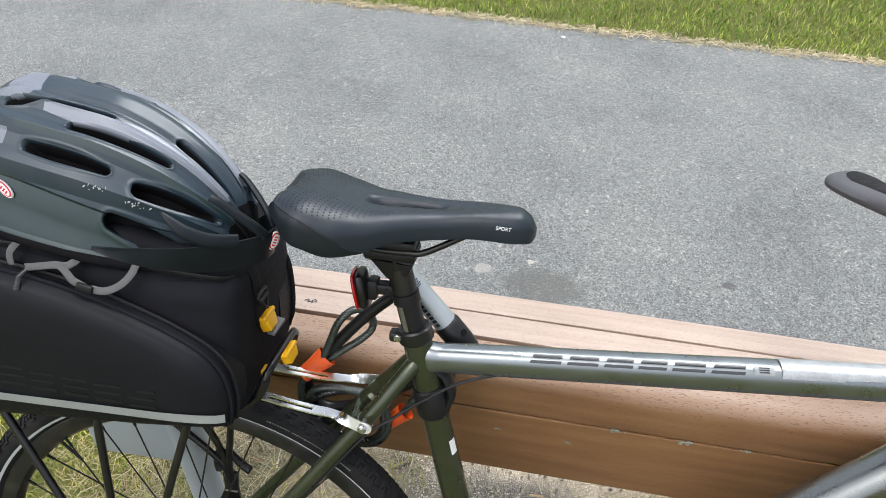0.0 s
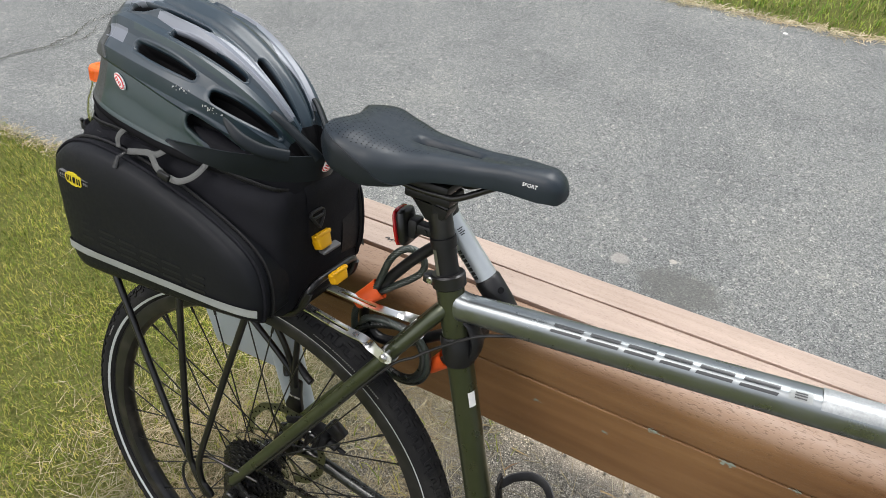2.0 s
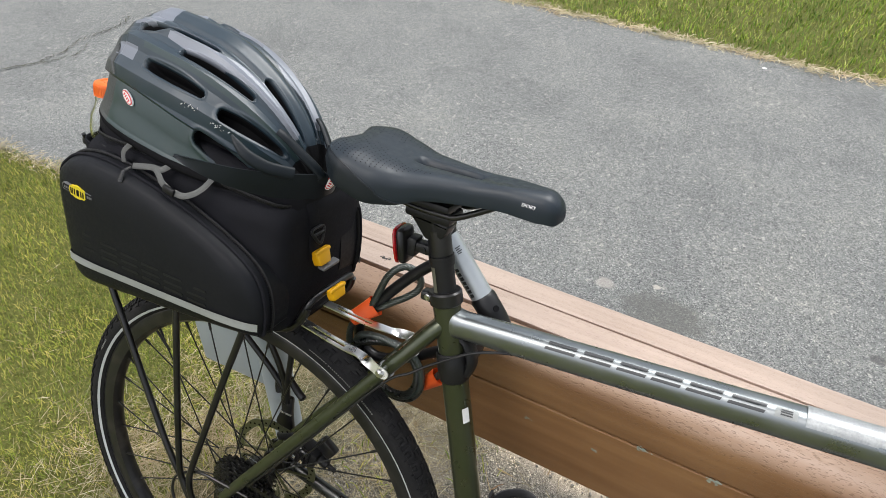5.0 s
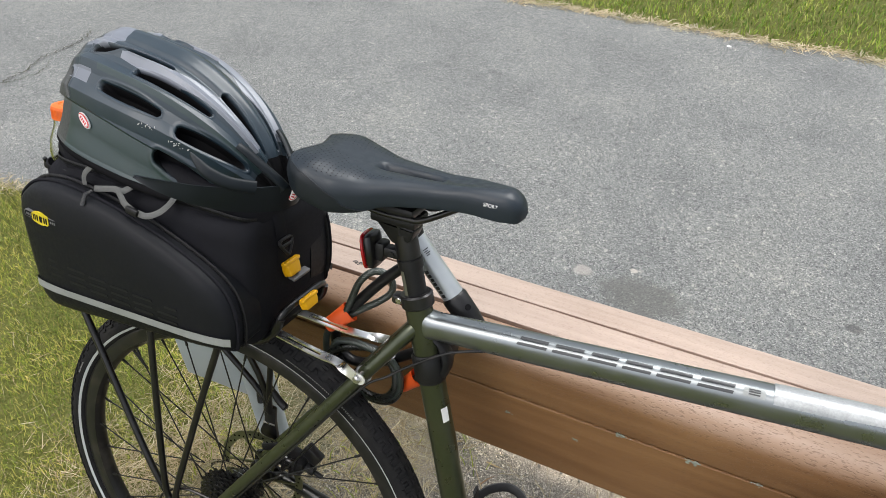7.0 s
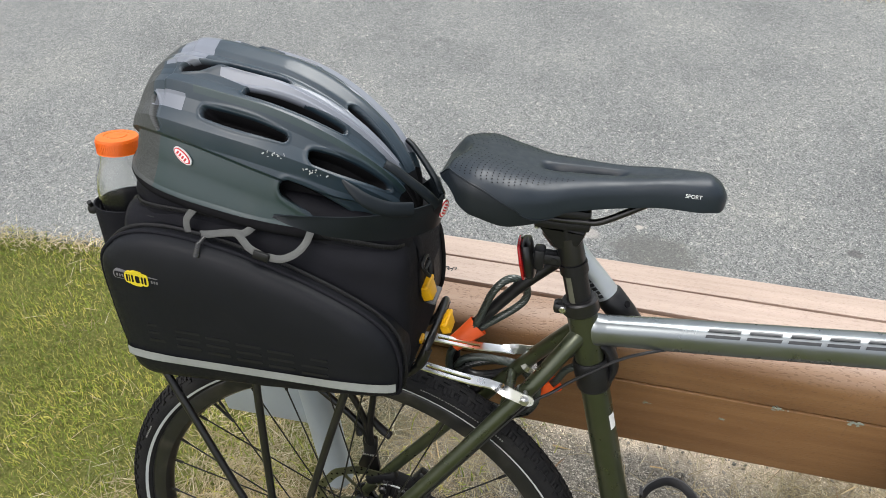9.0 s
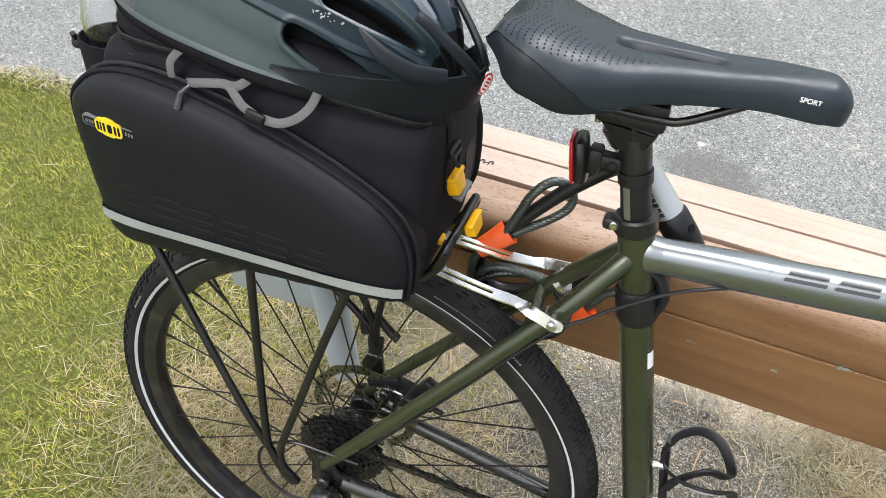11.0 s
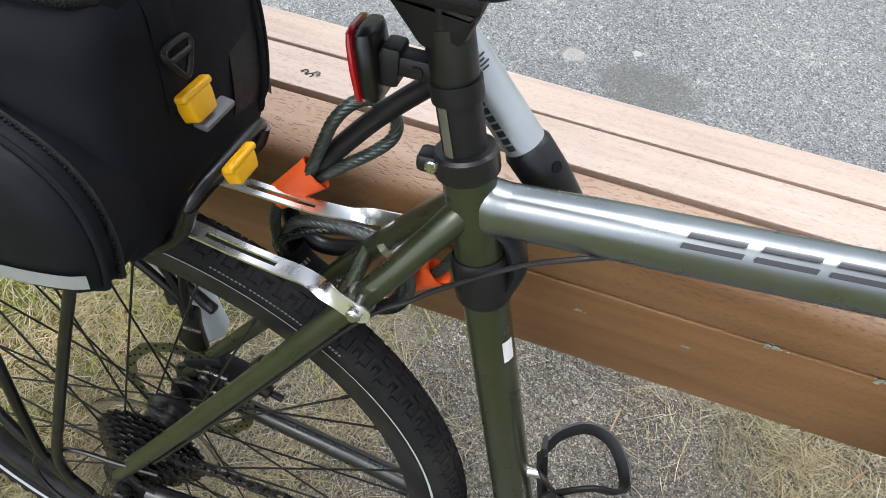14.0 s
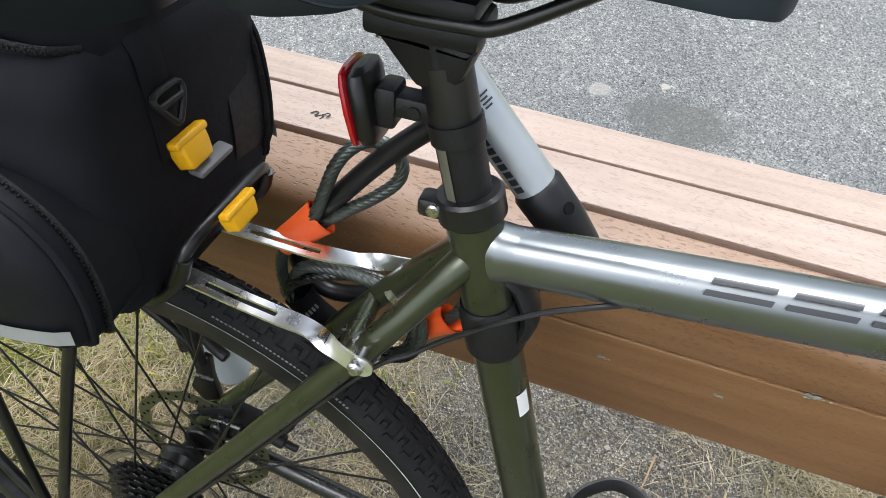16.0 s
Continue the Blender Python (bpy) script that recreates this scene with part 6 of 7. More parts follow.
        P = [Vector((cx + (p.x - cx) * 1.006, sgn * (0.1185 - thin * 0.033), cz + (p.z - cz) * 1.006)) for p in edge]
        part("piping", sweep(P, 0.0022, seg=8, closed=True), M_BAG, pn)
        # stripe near the bottom edge
        rows = []
        for i in range(41):
            x = -0.2045 + (0.1085 + 0.2045) * i / 40
            zc = 0.742 + (0.7475 - 0.742) * i / 40
            row = []
            for dz, dy in ((-0.0052, 0.0), (0.0, 0.0013), (0.0052, 0.0024)):
                z = zc + dz
                k = max(abs(z - cz) / 0.078, 0)
                base = float(np.interp(min(1, max(k * 1.0, abs(x - cx) / 0.160)), [0.05, 0.2, 0.4, 0.6, 0.78, 0.9, 0.955, 0.985, 1.0], [0.139, 0.139, 0.1385, 0.1375, 0.1355, 0.1325, 0.129, 0.124, 0.117]))
                row.append((x, sgn * (base + 0.0018 - thin * 0.033), z))
            rows.append(row)
        part("reflective_stripe", loft(rows, closed=False), M_REFLECT, pn, "grey reflective stripe")
    return body


body = build_bag()


def panel_y(x, z):
    """The side panel's outer surface."""
    k = max(abs(z - 0.792) / 0.078, abs(x + 0.045) / 0.160)
    return -float(np.interp(min(1, k), [0.05, 0.2, 0.4, 0.6, 0.78, 0.9, 0.955, 0.985, 1.0], [0.139, 0.139, 0.1385, 0.1375, 0.1355, 0.1325, 0.129, 0.124, 0.117]))


def side_decal(name, x0, x1, z0, z1, material, parent, label="", y=-0.1412, slope=0.0, dy=0.0, bevel=0.0006):
    o = [(x0, z0), (x1, z0 + slope * (x1 - x0)), (x1, z1 + slope * (x1 - x0)), (x0, z1)]
    return part(name, prism(rounded(o, min(abs(x1 - x0), abs(z1 - z0)) * 0.3, 4), y, y - 0.0012 - dy), material, parent, label)


# badge, worn raised print as bars
def slanted(name, x0, x1, zc, h, material, parent, label, y):
    """A flat shape on the side panel, running down a little towards the front."""
    sl = -0.094
    o = [(x0, zc + sl * (x0 + 0.163) - h), (x1, zc + sl * (x1 + 0.163) - h), (x1, zc + sl * (x1 + 0.163) + h), (x0, zc + sl * (x0 + 0.163) + h)]
    return part(name, prism(rounded(o, min(x1 - x0, 2 * h) * 0.35, 4), y + 0.003, y - 0.0012), material, parent, label)


badge = slanted("badge_plate", -0.1895, -0.1368, 0.8408, 0.0046, M_GREYPL, bag, "small grey badge with yellow centre", -0.1366)
slanted("badge_field", -0.1880, -0.1383, 0.8408, 0.0034, M_BAGSHELL, badge, "", -0.1371)
slanted("badge_centre", -0.1765, -0.1500, 0.8402, 0.0066, M_BADGE, badge, "yellow badge centre", -0.1376)
slanted("badge_centre", -0.1715, -0.1560, 0.8402, 0.0082, M_BADGE, badge, "", -0.1375)
for x0, w in ((-0.1742, 0.0016), (-0.1712, 0.0012), (-0.1682, 0.0016), (-0.1640, 0.0042), (-0.1626, 0.0014), (-0.1575, 0.0018), (-0.1540, 0.0018)):
    slanted("print_bar", x0, x0 + w, 0.8402, 0.0040, M_BAGSHELL, badge, "", -0.1381)
for x0 in (-0.1855, -0.1825, -0.1795, -0.1470, -0.1440, -0.1412):
    slanted("print_bar", x0, x0 + 0.0018, 0.8408, 0.0016, M_GREYPL, badge, "", -0.1376)
xx = -0.166
for k, wdt in enumerate((0.033, 0.035, 0.034, 0.035, 0.036, 0.036)):
    zc = 0.7745 - 0.010 * k / 5
    bars = [(0.003, wdt - 0.004, -0.0115, -0.0080), (0.003, wdt - 0.004, -0.0015, 0.0015), (0.003, wdt - 0.004, 0.0080, 0.0110)]
    for x0, x1, z0, z1 in bars:
        y0 = panel_y(xx + (x0 + x1) / 2, zc + (z0 + z1) / 2) - 0.0005
        o = rounded([(xx + x0, zc + z0), (xx + x1, zc + z0), (xx + x1, zc + z1), (xx + x0, zc + z1)], 0.0012, 3)
        part("raised_print", prism(o, y0 + 0.004, y0), M_EMBOSS, bag, "worn faint raised lettering bars")
    xx += wdt

# front face: ring strap, yellow buckles
strap = part("ring_strap", sweep(smooth_path([(0.098, -0.027, 0.878), (0.1058, -0.027, 0.866), (0.1085, -0.027, 0.848), (0.1092, -0.024, 0.80)], 4), 0.0110, 0.0008, seg=8, power=0.5, up=(1, 0, 0)), M_BAG, bag)
ring = part("d_ring", sweep(smooth_path([(0.1130, -0.0370, 0.8395), (0.1150, -0.0345, 0.8345), (0.1175, -0.0270, 0.8245), (0.1175, -0.0225, 0.8245), (0.1150, -0.0140, 0.8345), (0.1130, -0.0115, 0.8395), (0.1118, -0.0160, 0.8425), (0.1118, -0.0330, 0.8425)], 4, closed=True), 0.0021, seg=8, closed=True), M_PLASTIC, strap, "black plastic strap loop")
part("loop_bar", cyl((0.1148, -0.0340, 0.8355), (0.1148, -0.0145, 0.8355), 0.0020, 8), M_PLASTIC, ring)
for (cx, cy, cz, w, h, d) in ((0.1150, -0.0150, 0.7990, 0.0275, 0.018, 0.012), (0.1370, -0.0080, 0.7520, 0.0300, 0.014, 0.011)):
    tilt = Matrix.Rotation(radians(-18), 4, 'Y')
    face = []
    for k, f in ((-1, 0.84), (-0.2, 0.94), (0.45, 1.0), (1, 1.0)):
        face.append([Vector((cx, cy, cz)) + tilt @ Vector((sx * d / 2 * (1.0 if k < 0.9 else 0.9), sy * w / 2 * f, k * h / 2)) for sx, sy in ((-1, -1), (1, -0.94), (1, 0.94), (-1, 1))])
    bm = loft(face)
    bmesh.ops.bevel(bm, geom=bm.edges[:], offset=0.0022, segments=2, profile=0.5, affect='EDGES', clamp_overlap=True)
    bk = part("buckle", bm, M_YELLOW, bag, "bright yellow plastic buckle", sharp=50)
    part("buckle_lip", block((d * 0.75, w * 1.16, 0.0055), Vector((cx, cy, cz)) + tilt @ Vector((0.0015, 0, h / 2)), 0.0022, 3, tilt), M_YELLOW, bk)
part("buckle_base", block((0.011, 0.036, 0.005), (0.1195, -0.004, 0.7862), 0.002, 2, Matrix.Rotation(radians(10), 4, 'Y')), M_GREYPL, bag, "grey buckle base")
part("base_plate", block((0.30, 0.080, 0.012), (-0.05, 0, 0.7065), 0.003), M_PLASTIC, bag)
part("base_tab", block((0.020, 0.016, 0.006), (0.102, -0.020, 0.734), 0.002), M_YELLOW, bag, "yellow quick-release tab")

# grey webbing lying along the zip
for P in ([(-0.098, -0.092, 0.922), (-0.108, -0.100, 0.911), (-0.117, -0.106, 0.899), (-0.116, -0.108, 0.886)],
          [(-0.104, -0.106, 0.884), (-0.092, -0.111, 0.888), (-0.076, -0.112, 0.892), (-0.061, -0.112, 0.894), (-0.052, -0.115, 0.888), (-0.044, -0.118, 0.882), (-0.032, -0.120, 0.878)],
          [(-0.026, -0.119, 0.876), (-0.011, -0.120, 0.876), (0.003, -0.116, 0.882), (0.011, -0.107, 0.891), (0.012, -0.094, 0.900)],
          [(-0.061, -0.112, 0.894), (-0.053, -0.110, 0.894), (-0.046, -0.104, 0.899), (-0.043, -0.092, 0.905)]):
    part("strap", sweep(smooth_path(P, 6), 0.0038, 0.0007, seg=8, power=0.6, up=(0.1, -1, 0.6)), M_STRAP, bag, "grey webbing strap")
part("strap_slider", block((0.017, 0.005, 0.009), (-0.031, -0.1215, 0.8775), 0.0018, 2, Matrix.Rotation(radians(14), 4, 'Y')), M_PLASTIC, bag)
part("zip_pull", sweep([(-0.091, -0.120, 0.889), (-0.093, -0.129, 0.886), (-0.095, -0.1335, 0.873)], [0.0022, 0.0026, 0.0030], [0.0014, 0.0015, 0.0014], seg=10, up=(0, 1, 0)), M_DARKSTEEL, bag, "dark metal zip pull")
for y in (-0.058,):
    part("pull_tab", prism(rounded([(-0.268, 0.812), (-0.225, 0.800), (-0.220, 0.832), (-0.245, 0.836)], 0.004, 3), y - 0.004, y + 0.004, 0.002), M_BAG, bag)

# bottle pocket at the back
BC = Vector((-0.276, 0.02, 0.0))
pk = lathe([(0.030, 0.745), (0.036, 0.76), (0.039, 0.82), (0.0405, 0.848), (0.0385, 0.848), (0.036, 0.82), (0.033, 0.765), (0.0, 0.755)], BC, axis='Z', seg=32)
part("bottle_pocket", pk, M_BAG, bag, "black fabric bottle pocket")
part("pocket_toggle", join_bm(block((0.012, 0.014, 0.012), (-0.317, 0.006, 0.836), 0.004), cyl((-0.317, 0.004, 0.838), (-0.316, -0.002, 0.848), 0.003, 10)), M_PLASTIC, bag)
part("elastic_cord", sweep(smooth_path([(-0.236, -0.012, 0.846), (-0.232, -0.028, 0.872), (-0.215, -0.04, 0.884), (-0.205, -0.05, 0.878)], 5), 0.002, seg=8), M_PLASTIC, bag)

bottle = thing("drink_bottle", "clear plastic drink bottle with an orange screw cap", "bottle", BIKE @ Matrix.Translation((-0.276, 0.02, 0.756)))
M0 = Vector((0, 0, 0))
part("bottle_body", lathe([(0.0, 0.002), (0.028, 0.002), (0.032, 0.008), (0.033, 0.055), (0.0325, 0.090), (0.0335, 0.110), (0.031, 0.128), (0.026, 0.140), (0.0235, 0.148), (0.0235, 0.156), (0.0215, 0.156), (0.0215, 0.149), (0.024, 0.140), (0.029, 0.127), (0.0315, 0.110), (0.0305, 0.09), (0.031, 0.055), (0.030, 0.01), (0.0, 0.005)], M0, axis='Z', seg=40), M_BOTTLE, bottle, "clear ribbed plastic").visible_shadow = False
cap = part("cap", lathe([(0.0, 0.1745), (0.0110, 0.1745), (0.0115, 0.1738), (0.0140, 0.1738), (0.0145, 0.1745), (0.0200, 0.1745), (0.0234, 0.1732), (0.0245, 0.1700), (0.0245, 0.157), (0.0250, 0.1555), (0.0238, 0.1555), (0.0235, 0.171), (0.0, 0.172)], M0, axis='Z', seg=48), M_CAP, bottle, "orange screw cap")
bm = bmesh.new()
for k in range(60):
    a = 2 * math.pi * k / 60
    bmesh.ops.create_cube(bm, size=1.0, matrix=Matrix.Translation((0.0245 * math.cos(a), 0.0245 * math.sin(a), 0.1638)) @ Matrix.Rotation(a, 4, 'Z') @ Matrix.Diagonal((0.0007, 0.0012, 0.0125, 1)))
tagged(part("cap_ribs", bm, M_CAP, cap), kind="stuff")

# ---- helmet on the bag ----
HELM = BIKE @ Matrix.Translation((-0.0575, -0.0133, 0.913)) @ pose(0, 0, 0, 0, 0, -2.3) @ pose(0, 0, 0, 0, 9.87, 0)
helmet = thing("helmet", "charcoal and grey bicycle helmet with long vents and a visor", "helmet", HELM)
HF, HR, HW, HT = 0.1648, 0.1590, 0.0927, 0.1325


def helmet_point(lon, lat):
    """lat: -1 (tail) to 1 (brow) along the length; lon: -1 (right rim) over the crown to 1 (left rim)."""
    a = lon * radians(100)
    q = math.sqrt(max(0.0, 1 - abs(lat) ** (1.65 if lat > 0 else 3.9)))
    ca, sa = math.cos(a), math.sin(a)
    y = HW * q * math.copysign(abs(sa) ** 0.9, sa)
    z = HT * q * math.copysign(abs(ca) ** 0.92, ca)
    return Vector((lat * (HF if lat > 0 else HR), y, z if z > 0 else z * 0.3))


VENTS = [(-0.545, 0.308, -0.295, 0.218, 0.023), (-0.295, 0.218, 0.10, 0.203, 0.023), (-0.085, 0.345, 0.485, 0.315, 0.030), (-0.30, 0.508, 0.195, 0.508, 0.033),
         (0.40, 0.545, 0.79, 0.495, 0.046), (0.485, 0.095, 0.84, 0.135, 0.028), (0.29, 0.745, 0.63, 0.80, 0.052), (-0.700, 0.490, -0.585, 0.640, 0.022)]


def step01(t):
    t = np.clip(t, 0, 1)
    return t * t * (3 - 2 * t)


def vent_depth(lat, al):
    """How deep the shell is cut at each place, 0..1, and how near a vent's lip it is (arrays)."""
    best, lip = np.zeros_like(lat), np.zeros_like(lat)
    for (a0, o0, a1, o1, w) in VENTS:
        dx, dy = a1 - a0, o1 - o0
        t = np.clip(((lat - a0) * dx + (al - o0) * dy) / (dx * dx + dy * dy), 0, 1)
        ex, ey = lat - a0 - t * dx, al - o0 - t * dy
        d = np.hypot(ex, ey) / (w * (0.72 + 0.42 * np.sin(math.pi * np.minimum(1, t * 0.8 + 0.15))))
        best = np.maximum(best, (0.15 if a1 < -0.49 else 1.0) * (1 - step01((d - 0.78) / 0.26)))
        lip = np.maximum(lip, np.exp(-((d - 1.38) / 0.24) ** 2))
    return best, lip


def band(x, c, w):
    return math.exp(-((x - c) / w) ** 2)


def build_helmet():
    n, m = 300, 900
    lat1 = np.sin(np.pi / 2 * np.linspace(-1, 1, n + 1)) * 0.997
    lon1 = np.linspace(-1, 1, m + 1)
    lat, lon = np.meshgrid(lat1, lon1, indexing='ij')
    al = np.abs(lon)
    a = lon * radians(100)
    q = np.sqrt(np.maximum(0, 1 - np.abs(lat) ** np.where(lat > 0, 1.65, 3.9)))
    ca, sa = np.cos(a), np.sin(a)
    y = HW * q * np.sign(sa) * np.abs(sa) ** 0.9
    qz = np.sqrt(np.maximum(0, 1 - np.abs(lat) ** np.where(lat > 0, 1.65, 5.4)))  # the tail stays high
    z = HT * qz * np.sign(ca) * np.abs(ca) ** 0.92
    z = np.where(z > 0, z, z * 0.3)
    P = np.stack([lat * np.where(lat > 0, HF, HR), y, z], -1)
    N = P - np.array([0, 0, 0.01])
    N /= np.linalg.norm(N, axis=-1, keepdims=True)
    d, lip = vent_depth(lat, al)
    fade = np.where(lat > 0, step01((1 - lat) / 0.18), step01((lat + 0.90) / 0.40))
    bump = lambda c, w: np.exp(-((al - c) / w) ** 2)
    ridge = lambda c, w: np.maximum(0, 1 - np.abs(al - c) / w)
    low = 0.665 + 0.040 * step01((lat + 0.50) / 0.90) - 0.06 * step01((lat - 0.55) / 0.4)
    step = 0.0065 * step01((al - low) / 0.014) * (1 - step01((al - low - 0.12) / 0.2))
    rise = 0.0050 * ridge(0.250, 0.050) + 0.0060 * ridge(0.405, 0.060) + 0.0050 * ridge(0.60, 0.07) + 0.0045 * bump(0.0, 0.05) - 0.004 * bump(0.125, 0.03)
    tail = 0.002 * step01((-0.60 - lat) / 0.02) * (1 - step01((al - 0.5) / 0.1))
    P = P - N * (np.where(lat < -0.5, 0.015, 0.026) * d)[..., None] + N * ((0.0010 * lip + rise * fade - step - tail) * (1 - d))[..., None]
    dm = (d[:-1, :-1] + d[1:, :-1] + d[:-1, 1:] + d[1:, 1:]) / 4
    la, am, lo = (v[:-1, :-1] * 0.5 + v[1:, 1:] * 0.5 for v in (lat, al, low))
    idx = np.zeros(la.shape, int)
    idx[la < -0.72 + 0.13 * step01((am - 0.45) / 0.15)] = 4
    idx[(am > lo + 0.17 * step01((la - 0.15) / 0.35)) & (la > -0.62) & (la < 0.62)] = 2
    idx[(la >= -0.40) & (am > 0.402) & (am < 0.436)] = 2
    idx[(la > -0.70) & (la < -0.455) & ((am < 0.275) | ((am > 0.448) & (am < 0.535)))] = 1
    idx[(la > -0.30) & (la < 0.82) & (am > np.interp(la, [-0.28, 0.11, 0.28, 0.47, 0.65, 0.80], [0.255, 0.208, 0.172, 0.126, 0.155, 0.160])) & (am < np.interp(la, [-0.30, -0.08, 0.19, 0.44, 0.64, 0.80], [0.295, 0.320, 0.302, 0.270, 0.276, 0.285]))] = 1
    # dark of the opening behind the visor, put into the brow's colour
    idx[(la > 0.885) & (am < 0.62)] = 3
    w = m + 1
    i, k = np.meshgrid(np.arange(n), np.arange(m), indexing='ij')
    b0 = (i * w + k).ravel()
    faces = np.stack([b0, b0 + 1, b0 + w + 1, b0 + w], 1)
    me = bpy.data.meshes.new("shell_grid")
    me.from_pydata(P.reshape(-1, 3).tolist(), [], faces.tolist())
    me.polygons.foreach_set("material_index", idx.ravel().astype(np.int32))
    me.attributes.new("vent", 'FLOAT', 'POINT').data.foreach_set("value", d.ravel().astype(np.float32))
    bm = bmesh.new()
    bm.from_mesh(me)
    bpy.data.meshes.remove(me)
    part("shell", bm, [M_HELMET_A, M_HELMET_B, M_HELMET_C, M_FOAM, M_HELMET_D], helmet, "charcoal gloss shell with grey bands", sharp=179)
    inner = bmesh.new()
    g = [[inner.verts.new(helmet_point(-1 + 2 * k / 48, math.sin(math.pi / 2 * (-1 + 2 * i / 40)) * 0.997) * 0.58 + Vector((0, 0, -0.004))) for k in range(49)] for i in range(41)]
    for i in range(40):
        for k in range(48):
            inner.faces.new((g[i][k], g[i][k + 1], g[i + 1][k + 1], g[i + 1][k]))
    part("liner", inner, M_FOAM, helmet, "black foam liner")
    for sgn in (-1, 1):
        P = [helmet_point(sgn, math.sin(math.pi / 2 * (-1 + 2 * i / 60)) * 0.99) * 0.965 + Vector((0, 0, -0.001)) for i in range(61)]
        part("rim", sweep(P, 0.0055, 0.006, seg=10), M_FOAM, helmet)


def foam_in_vents(m):
    """Below a vent's lip the shell ends and black foam shows: no colour, no gloss."""
    nt = m.node_tree
    b = nt.nodes["Principled BSDF"]
    at = nt.nodes.new("ShaderNodeAttribute")
    at.attribute_name = "vent"
    cutv = nt.nodes.new("ShaderNodeMapRange")
    cutv.inputs[1].default_value, cutv.inputs[2].default_value = 0.06, 0.22
    nt.links.new(at.outputs["Fac"], cutv.inputs[0])
    inv = nt.nodes.new("ShaderNodeMath")
    inv.operation = 'SUBTRACT'
    inv.inputs[0].default_value = 1.0
    nt.links.new(cutv.outputs[0], inv.inputs[1])
    mx = nt.nodes.new("ShaderNodeMix")
    mx.data_type = 'RGBA'
    mx.inputs[7].default_value = (0.012, 0.012, 0.013, 1)
    nt.links.new(cutv.outputs[0], mx.inputs["Factor"])
    old = b.inputs["Base Color"]
    if old.links:
        nt.links.new(old.links[0].from_socket, mx.inputs[6])
    else:
        mx.inputs[6].default_value = tuple(old.default_value)
    nt.links.new(mx.outputs[2], b.inputs["Base Color"])
    for name in ("Specular IOR Level", "Coat Weight"):
        k = nt.nodes.new("ShaderNodeMath")
        k.operation = 'MULTIPLY'
        k.inputs[1].default_value = b.inputs[name].default_value
        nt.links.new(inv.outputs[0], k.inputs[0])
        nt.links.new(k.outputs[0], b.inputs[name])


M_HELMET_D = mat("grey_speckled_foam", (0.05, 0.054, 0.054), 0.62, 0.0, 0.3, 160, 0.3, 300)
for m in (M_HELMET_A, M_HELMET_B, M_HELMET_C, M_HELMET_D):
    foam_in_vents(m)
build_helmet()


BRIM_TOP = [(0.0516, 0.1205, 0.0280), (0.070, 0.1180, 0.0325), (0.095, 0.1120, 0.0370), (0.122, 0.1010, 0.0405), (0.146, 0.0820, 0.0425), (0.165, 0.0580, 0.0430), (0.178, 0.0330, 0.0425), (0.1830, 0.0125, 0.0420)]
BRIM_LOW = [(0.0516, 0.1215, 0.0265), (0.072, 0.1195, 0.0225), (0.098, 0.1120, 0.0185), (0.126, 0.0970, 0.0150), (0.152, 0.0750, 0.0120), (0.1725, 0.0470, 0.0105), (0.184, 0.0270, 0.0125), (0.1870, 0.0125, 0.0140)]
MID_Y = -0.0125


def both_sides(rows):
    """A curve given for one side, carried over the middle to the other."""
    return smooth_path([(x, -y, z) for x, y, z in rows] + [(x, 2 * MID_Y + y, z) for x, y, z in rows[-2:4:-1]] + [(rows[4][0], 2 * MID_Y + rows[4][1] - 0.008, 0.016)], 8)


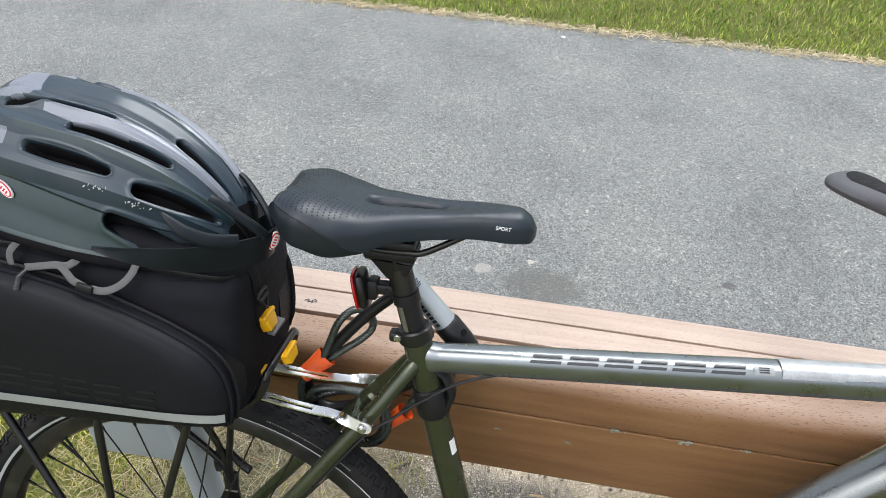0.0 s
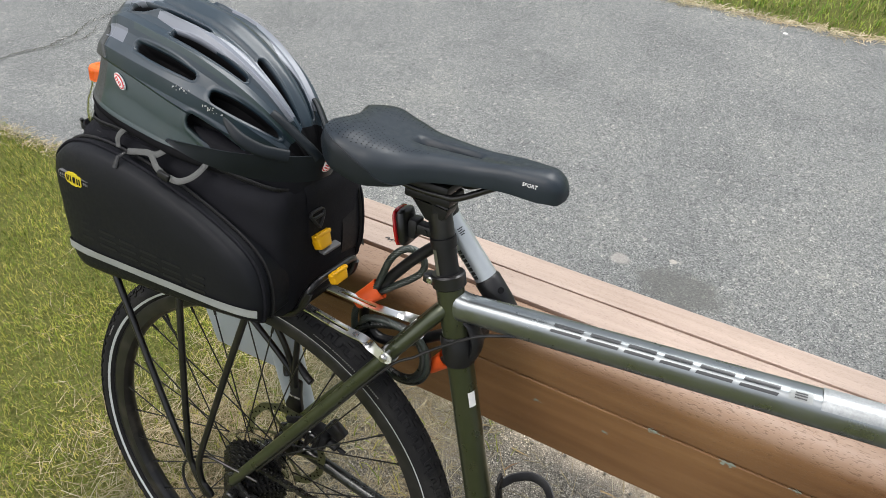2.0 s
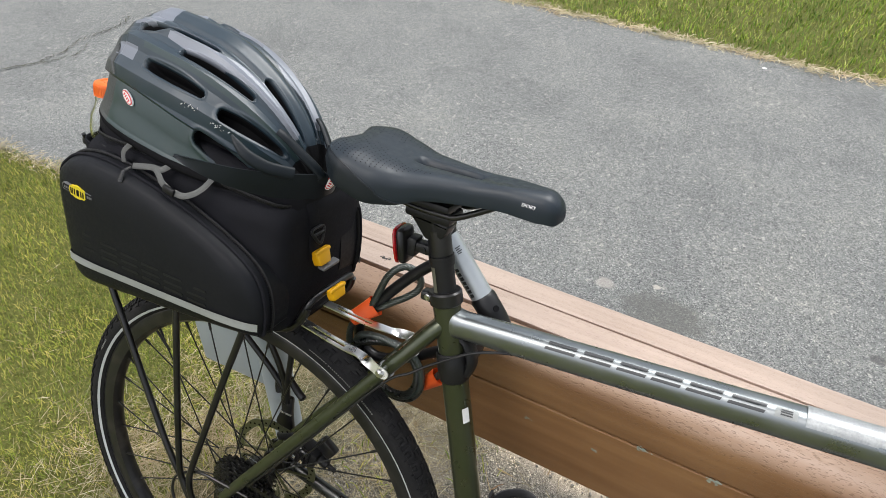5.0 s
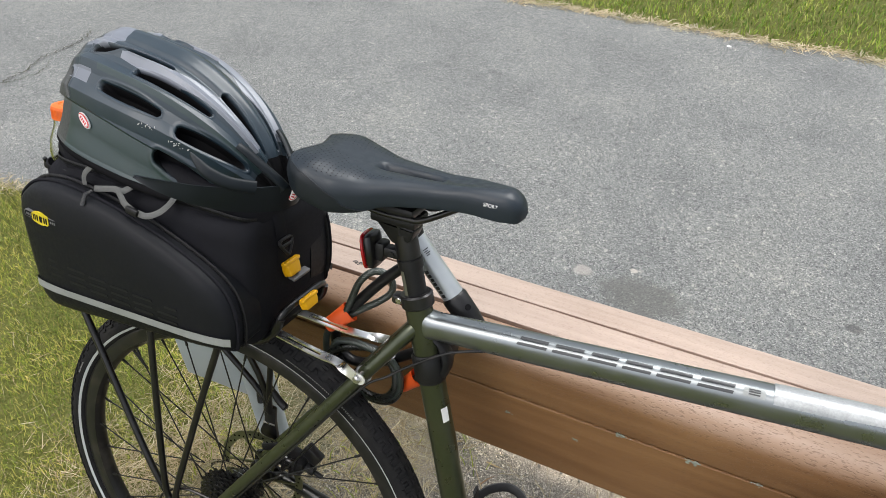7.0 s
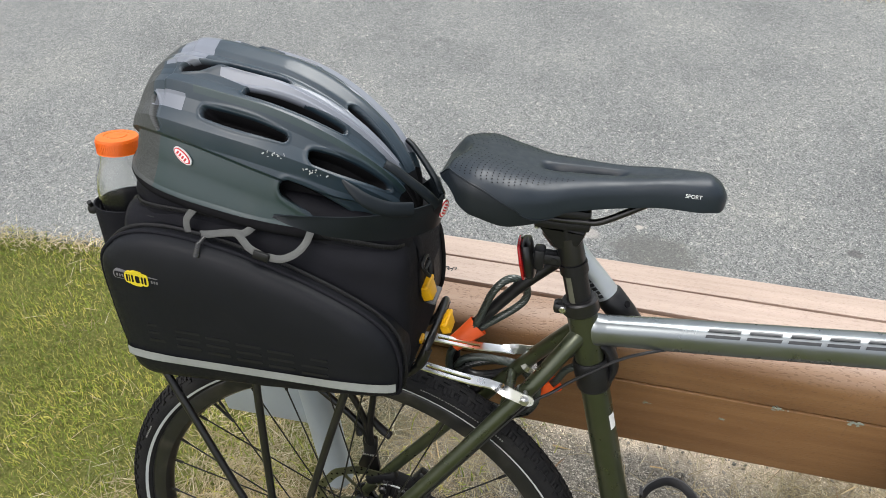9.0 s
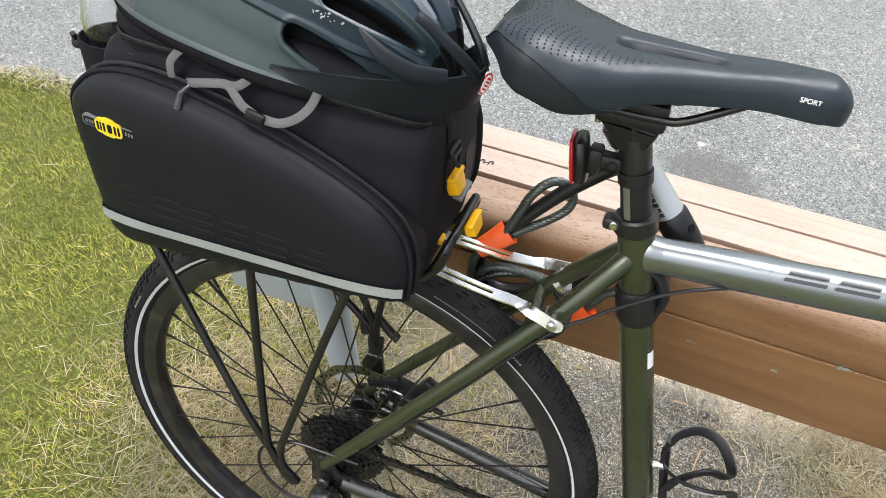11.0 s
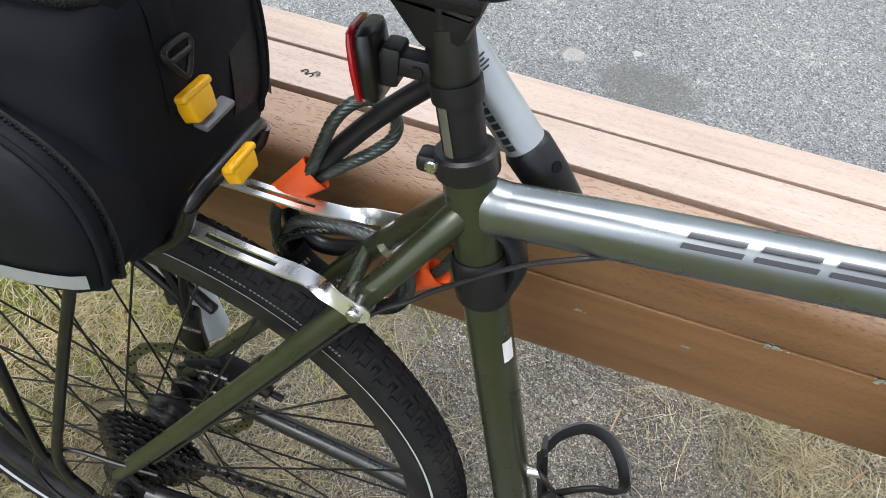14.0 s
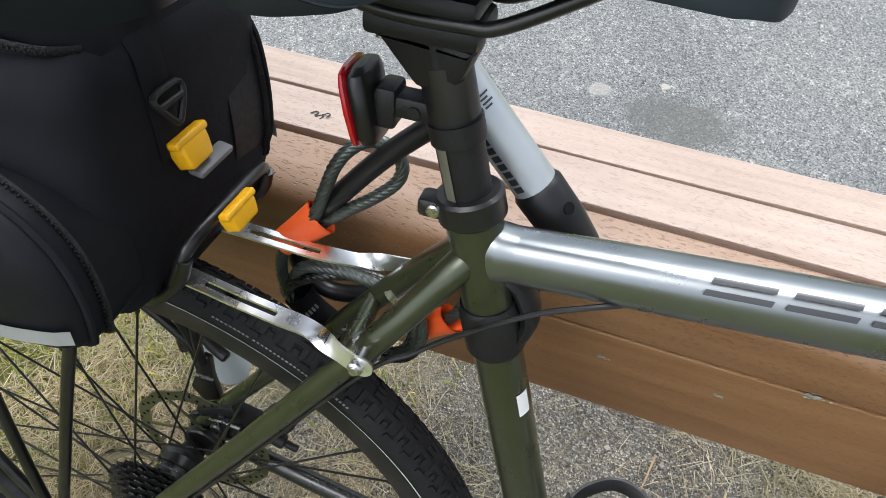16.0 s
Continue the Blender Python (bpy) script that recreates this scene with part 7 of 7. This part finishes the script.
def build_visor():
    """A thin brim with pointed ends, held off the shell by two arms a side."""
    top, low = both_sides(BRIM_TOP), both_sides(BRIM_LOW)
    rows = []
    for a, b in zip(top, low):
        mid = a.lerp(b, 0.45)
        out = Vector((mid.x - 0.02, mid.y * 1.4, 0)).normalized()
        belly = min(1.0, (a - b).length / 0.03)
        ring = [a, a + out * 0.0016, a.lerp(b, 0.18) + out * 0.0022 * belly, mid + out * 0.0030 * belly, a.lerp(b, 0.78) + out * 0.0022 * belly, b + out * 0.0012, b - out * 0.0010, mid + out * (0.0030 * belly - 0.0040), a.lerp(b, 0.12) + out * (0.0010 * belly - 0.0032)]
        rows.append(ring)
    v = part("visor", loft(rows), M_VISOR, helmet, "dark charcoal visor", sharp=42)
    for sgn in (-1, 1):
        # the lower arm starts as a point on the shell and widens into the brim
        side = lambda x, y, z: (x, -y if sgn < 0 else 2 * MID_Y + y, z)
        if sgn < 0:
            P = smooth_path([side(0.1040, 0.0950, 0.0705), side(0.1150, 0.0960, 0.0645), side(0.1300, 0.0935, 0.0560), side(0.1480, 0.0810, 0.0480), side(0.1660, 0.0580, 0.0430)], 6)
            n = len(P) - 1
            part("visor_arm", sweep(P, [0.0010 + 0.0062 * math.sin(math.pi / 2 * min(1.0, 1.5 * i / n)) for i in range(n + 1)], [0.0008 + 0.0022 * min(1.0, 2.0 * i / n) for i in range(n + 1)], seg=14, up=(0.35, sgn * 0.75, 0.7)), M_VISOR, v, "pointed visor arm")
        # the upper arm is a narrow strut down to the brow badge
        P = smooth_path([side(0.1290, 0.0490, 0.0770), side(0.1380, 0.0465, 0.0730), side(0.1560, 0.0390, 0.0610), side(0.1720, 0.0310, 0.0490), side(0.1820, 0.0250, 0.0390)], 6)
        n = len(P) - 1
        part("visor_arm", sweep(P, [0.0050 + 0.0020 * i / n for i in range(n + 1)], [0.0028 + 0.0010 * i / n for i in range(n + 1)], seg=12, up=(0.5, sgn * 0.3, 0.8)), M_VISOR, v, "narrow visor strut")
    part("visor_boss", sweep(smooth_path([(0.1790, -0.031, 0.032), (0.1840, -0.021, 0.031), (0.1855, -0.0125, 0.031), (0.1840, -0.004, 0.031), (0.1790, 0.006, 0.032)], 4), 0.0035, 0.0110, seg=12), M_VISOR, v)
    return v


M_VISOR = mat("charcoal_visor", (0.0075, 0.0105, 0.0135), 0.42, 0.0, 0.12, 40, spec=0.22)
build_visor()


def oval_badge(base, rl, rs):
    """A small oval badge lying in the plane of base: white, a red ring, red print bars."""
    top = None
    for nm, k, h, mm in (("badge", 1.0, 0.0, M_WHITE), ("badge_ring", 0.90, 0.0007, M_REDPRINT), ("badge_field", 0.78, 0.0014, M_WHITE)):
        bm = bmesh.new()
        bmesh.ops.create_cone(bm, cap_ends=True, segments=36, radius1=1, radius2=0.97, depth=0.0016, matrix=base @ Matrix.Translation((0, 0, h)) @ Matrix.Diagonal((rl * k, rs * (1 - (1 - k) * 1.7), 1, 1)))
        ob = part(nm, bm, mm, top or helmet, "oval white badge with red print" if top is None else "")
        top = top or ob
    bm = bmesh.new()
    for j in range(4):
        bmesh.ops.create_cube(bm, size=1.0, matrix=base @ Matrix.Translation((rl * (-0.44 + 0.29 * j), 0, 0.0023)) @ Matrix.Diagonal((rl * 0.15, rs * 0.62, 0.0006, 1)))
    part("badge_print", bm, M_REDPRINT, top)


def shell_frame(lat, lon, lift):
    p = helmet_point(lon, lat)
    e1 = (helmet_point(lon, lat + 0.03) - p).normalized()
    e2 = helmet_point(lon + 0.03, lat) - p
    e2 = (e2 - e1 * e2.dot(e1)).normalized()
    nz = e1.cross(e2)
    if nz.dot(p) < 0:
        nz, e2 = -nz, -e2
    p = p + nz * lift
    return Matrix(((e1.x, e2.x, nz.x, p.x), (e1.y, e2.y, nz.y, p.y), (e1.z, e2.z, nz.z, p.z), (0, 0, 0, 1)))


oval_badge(shell_frame(-0.405, -0.738, -0.0040) @ Matrix.Rotation(radians(-30), 4, 'Z'), 0.0120, 0.0055)
fwd = Vector((0.80, -0.58, 0.12)).normalized()
oval_badge(Matrix.Translation((0.1888, -0.0160, 0.0325)) @ fwd.to_track_quat('Z', 'Y').to_matrix().to_4x4() @ Matrix.Rotation(radians(70), 4, 'Z'), 0.0105, 0.0062)
# pale scuffs on the shell's right side
rng = np.random.default_rng(8)
for lat0, lon0 in ((0.18, -0.60), (0.40, -0.615)):
    bm = bmesh.new()
    for _ in range(12):
        m4 = shell_frame(lat0 + rng.normal(0, 0.035), lon0 + rng.normal(0, 0.008), 0.0054) @ Matrix.Rotation(rng.uniform(0, 3), 4, 'Z')
        bmesh.ops.create_circle(bm, cap_ends=True, segments=6, radius=1, matrix=m4 @ Matrix.Diagonal((rng.uniform(0.0006, 0.002), rng.uniform(0.0003, 0.0009), 1, 1)))
    part("scuff", bm, M_REFLECT, helmet, "pale scuff marks")
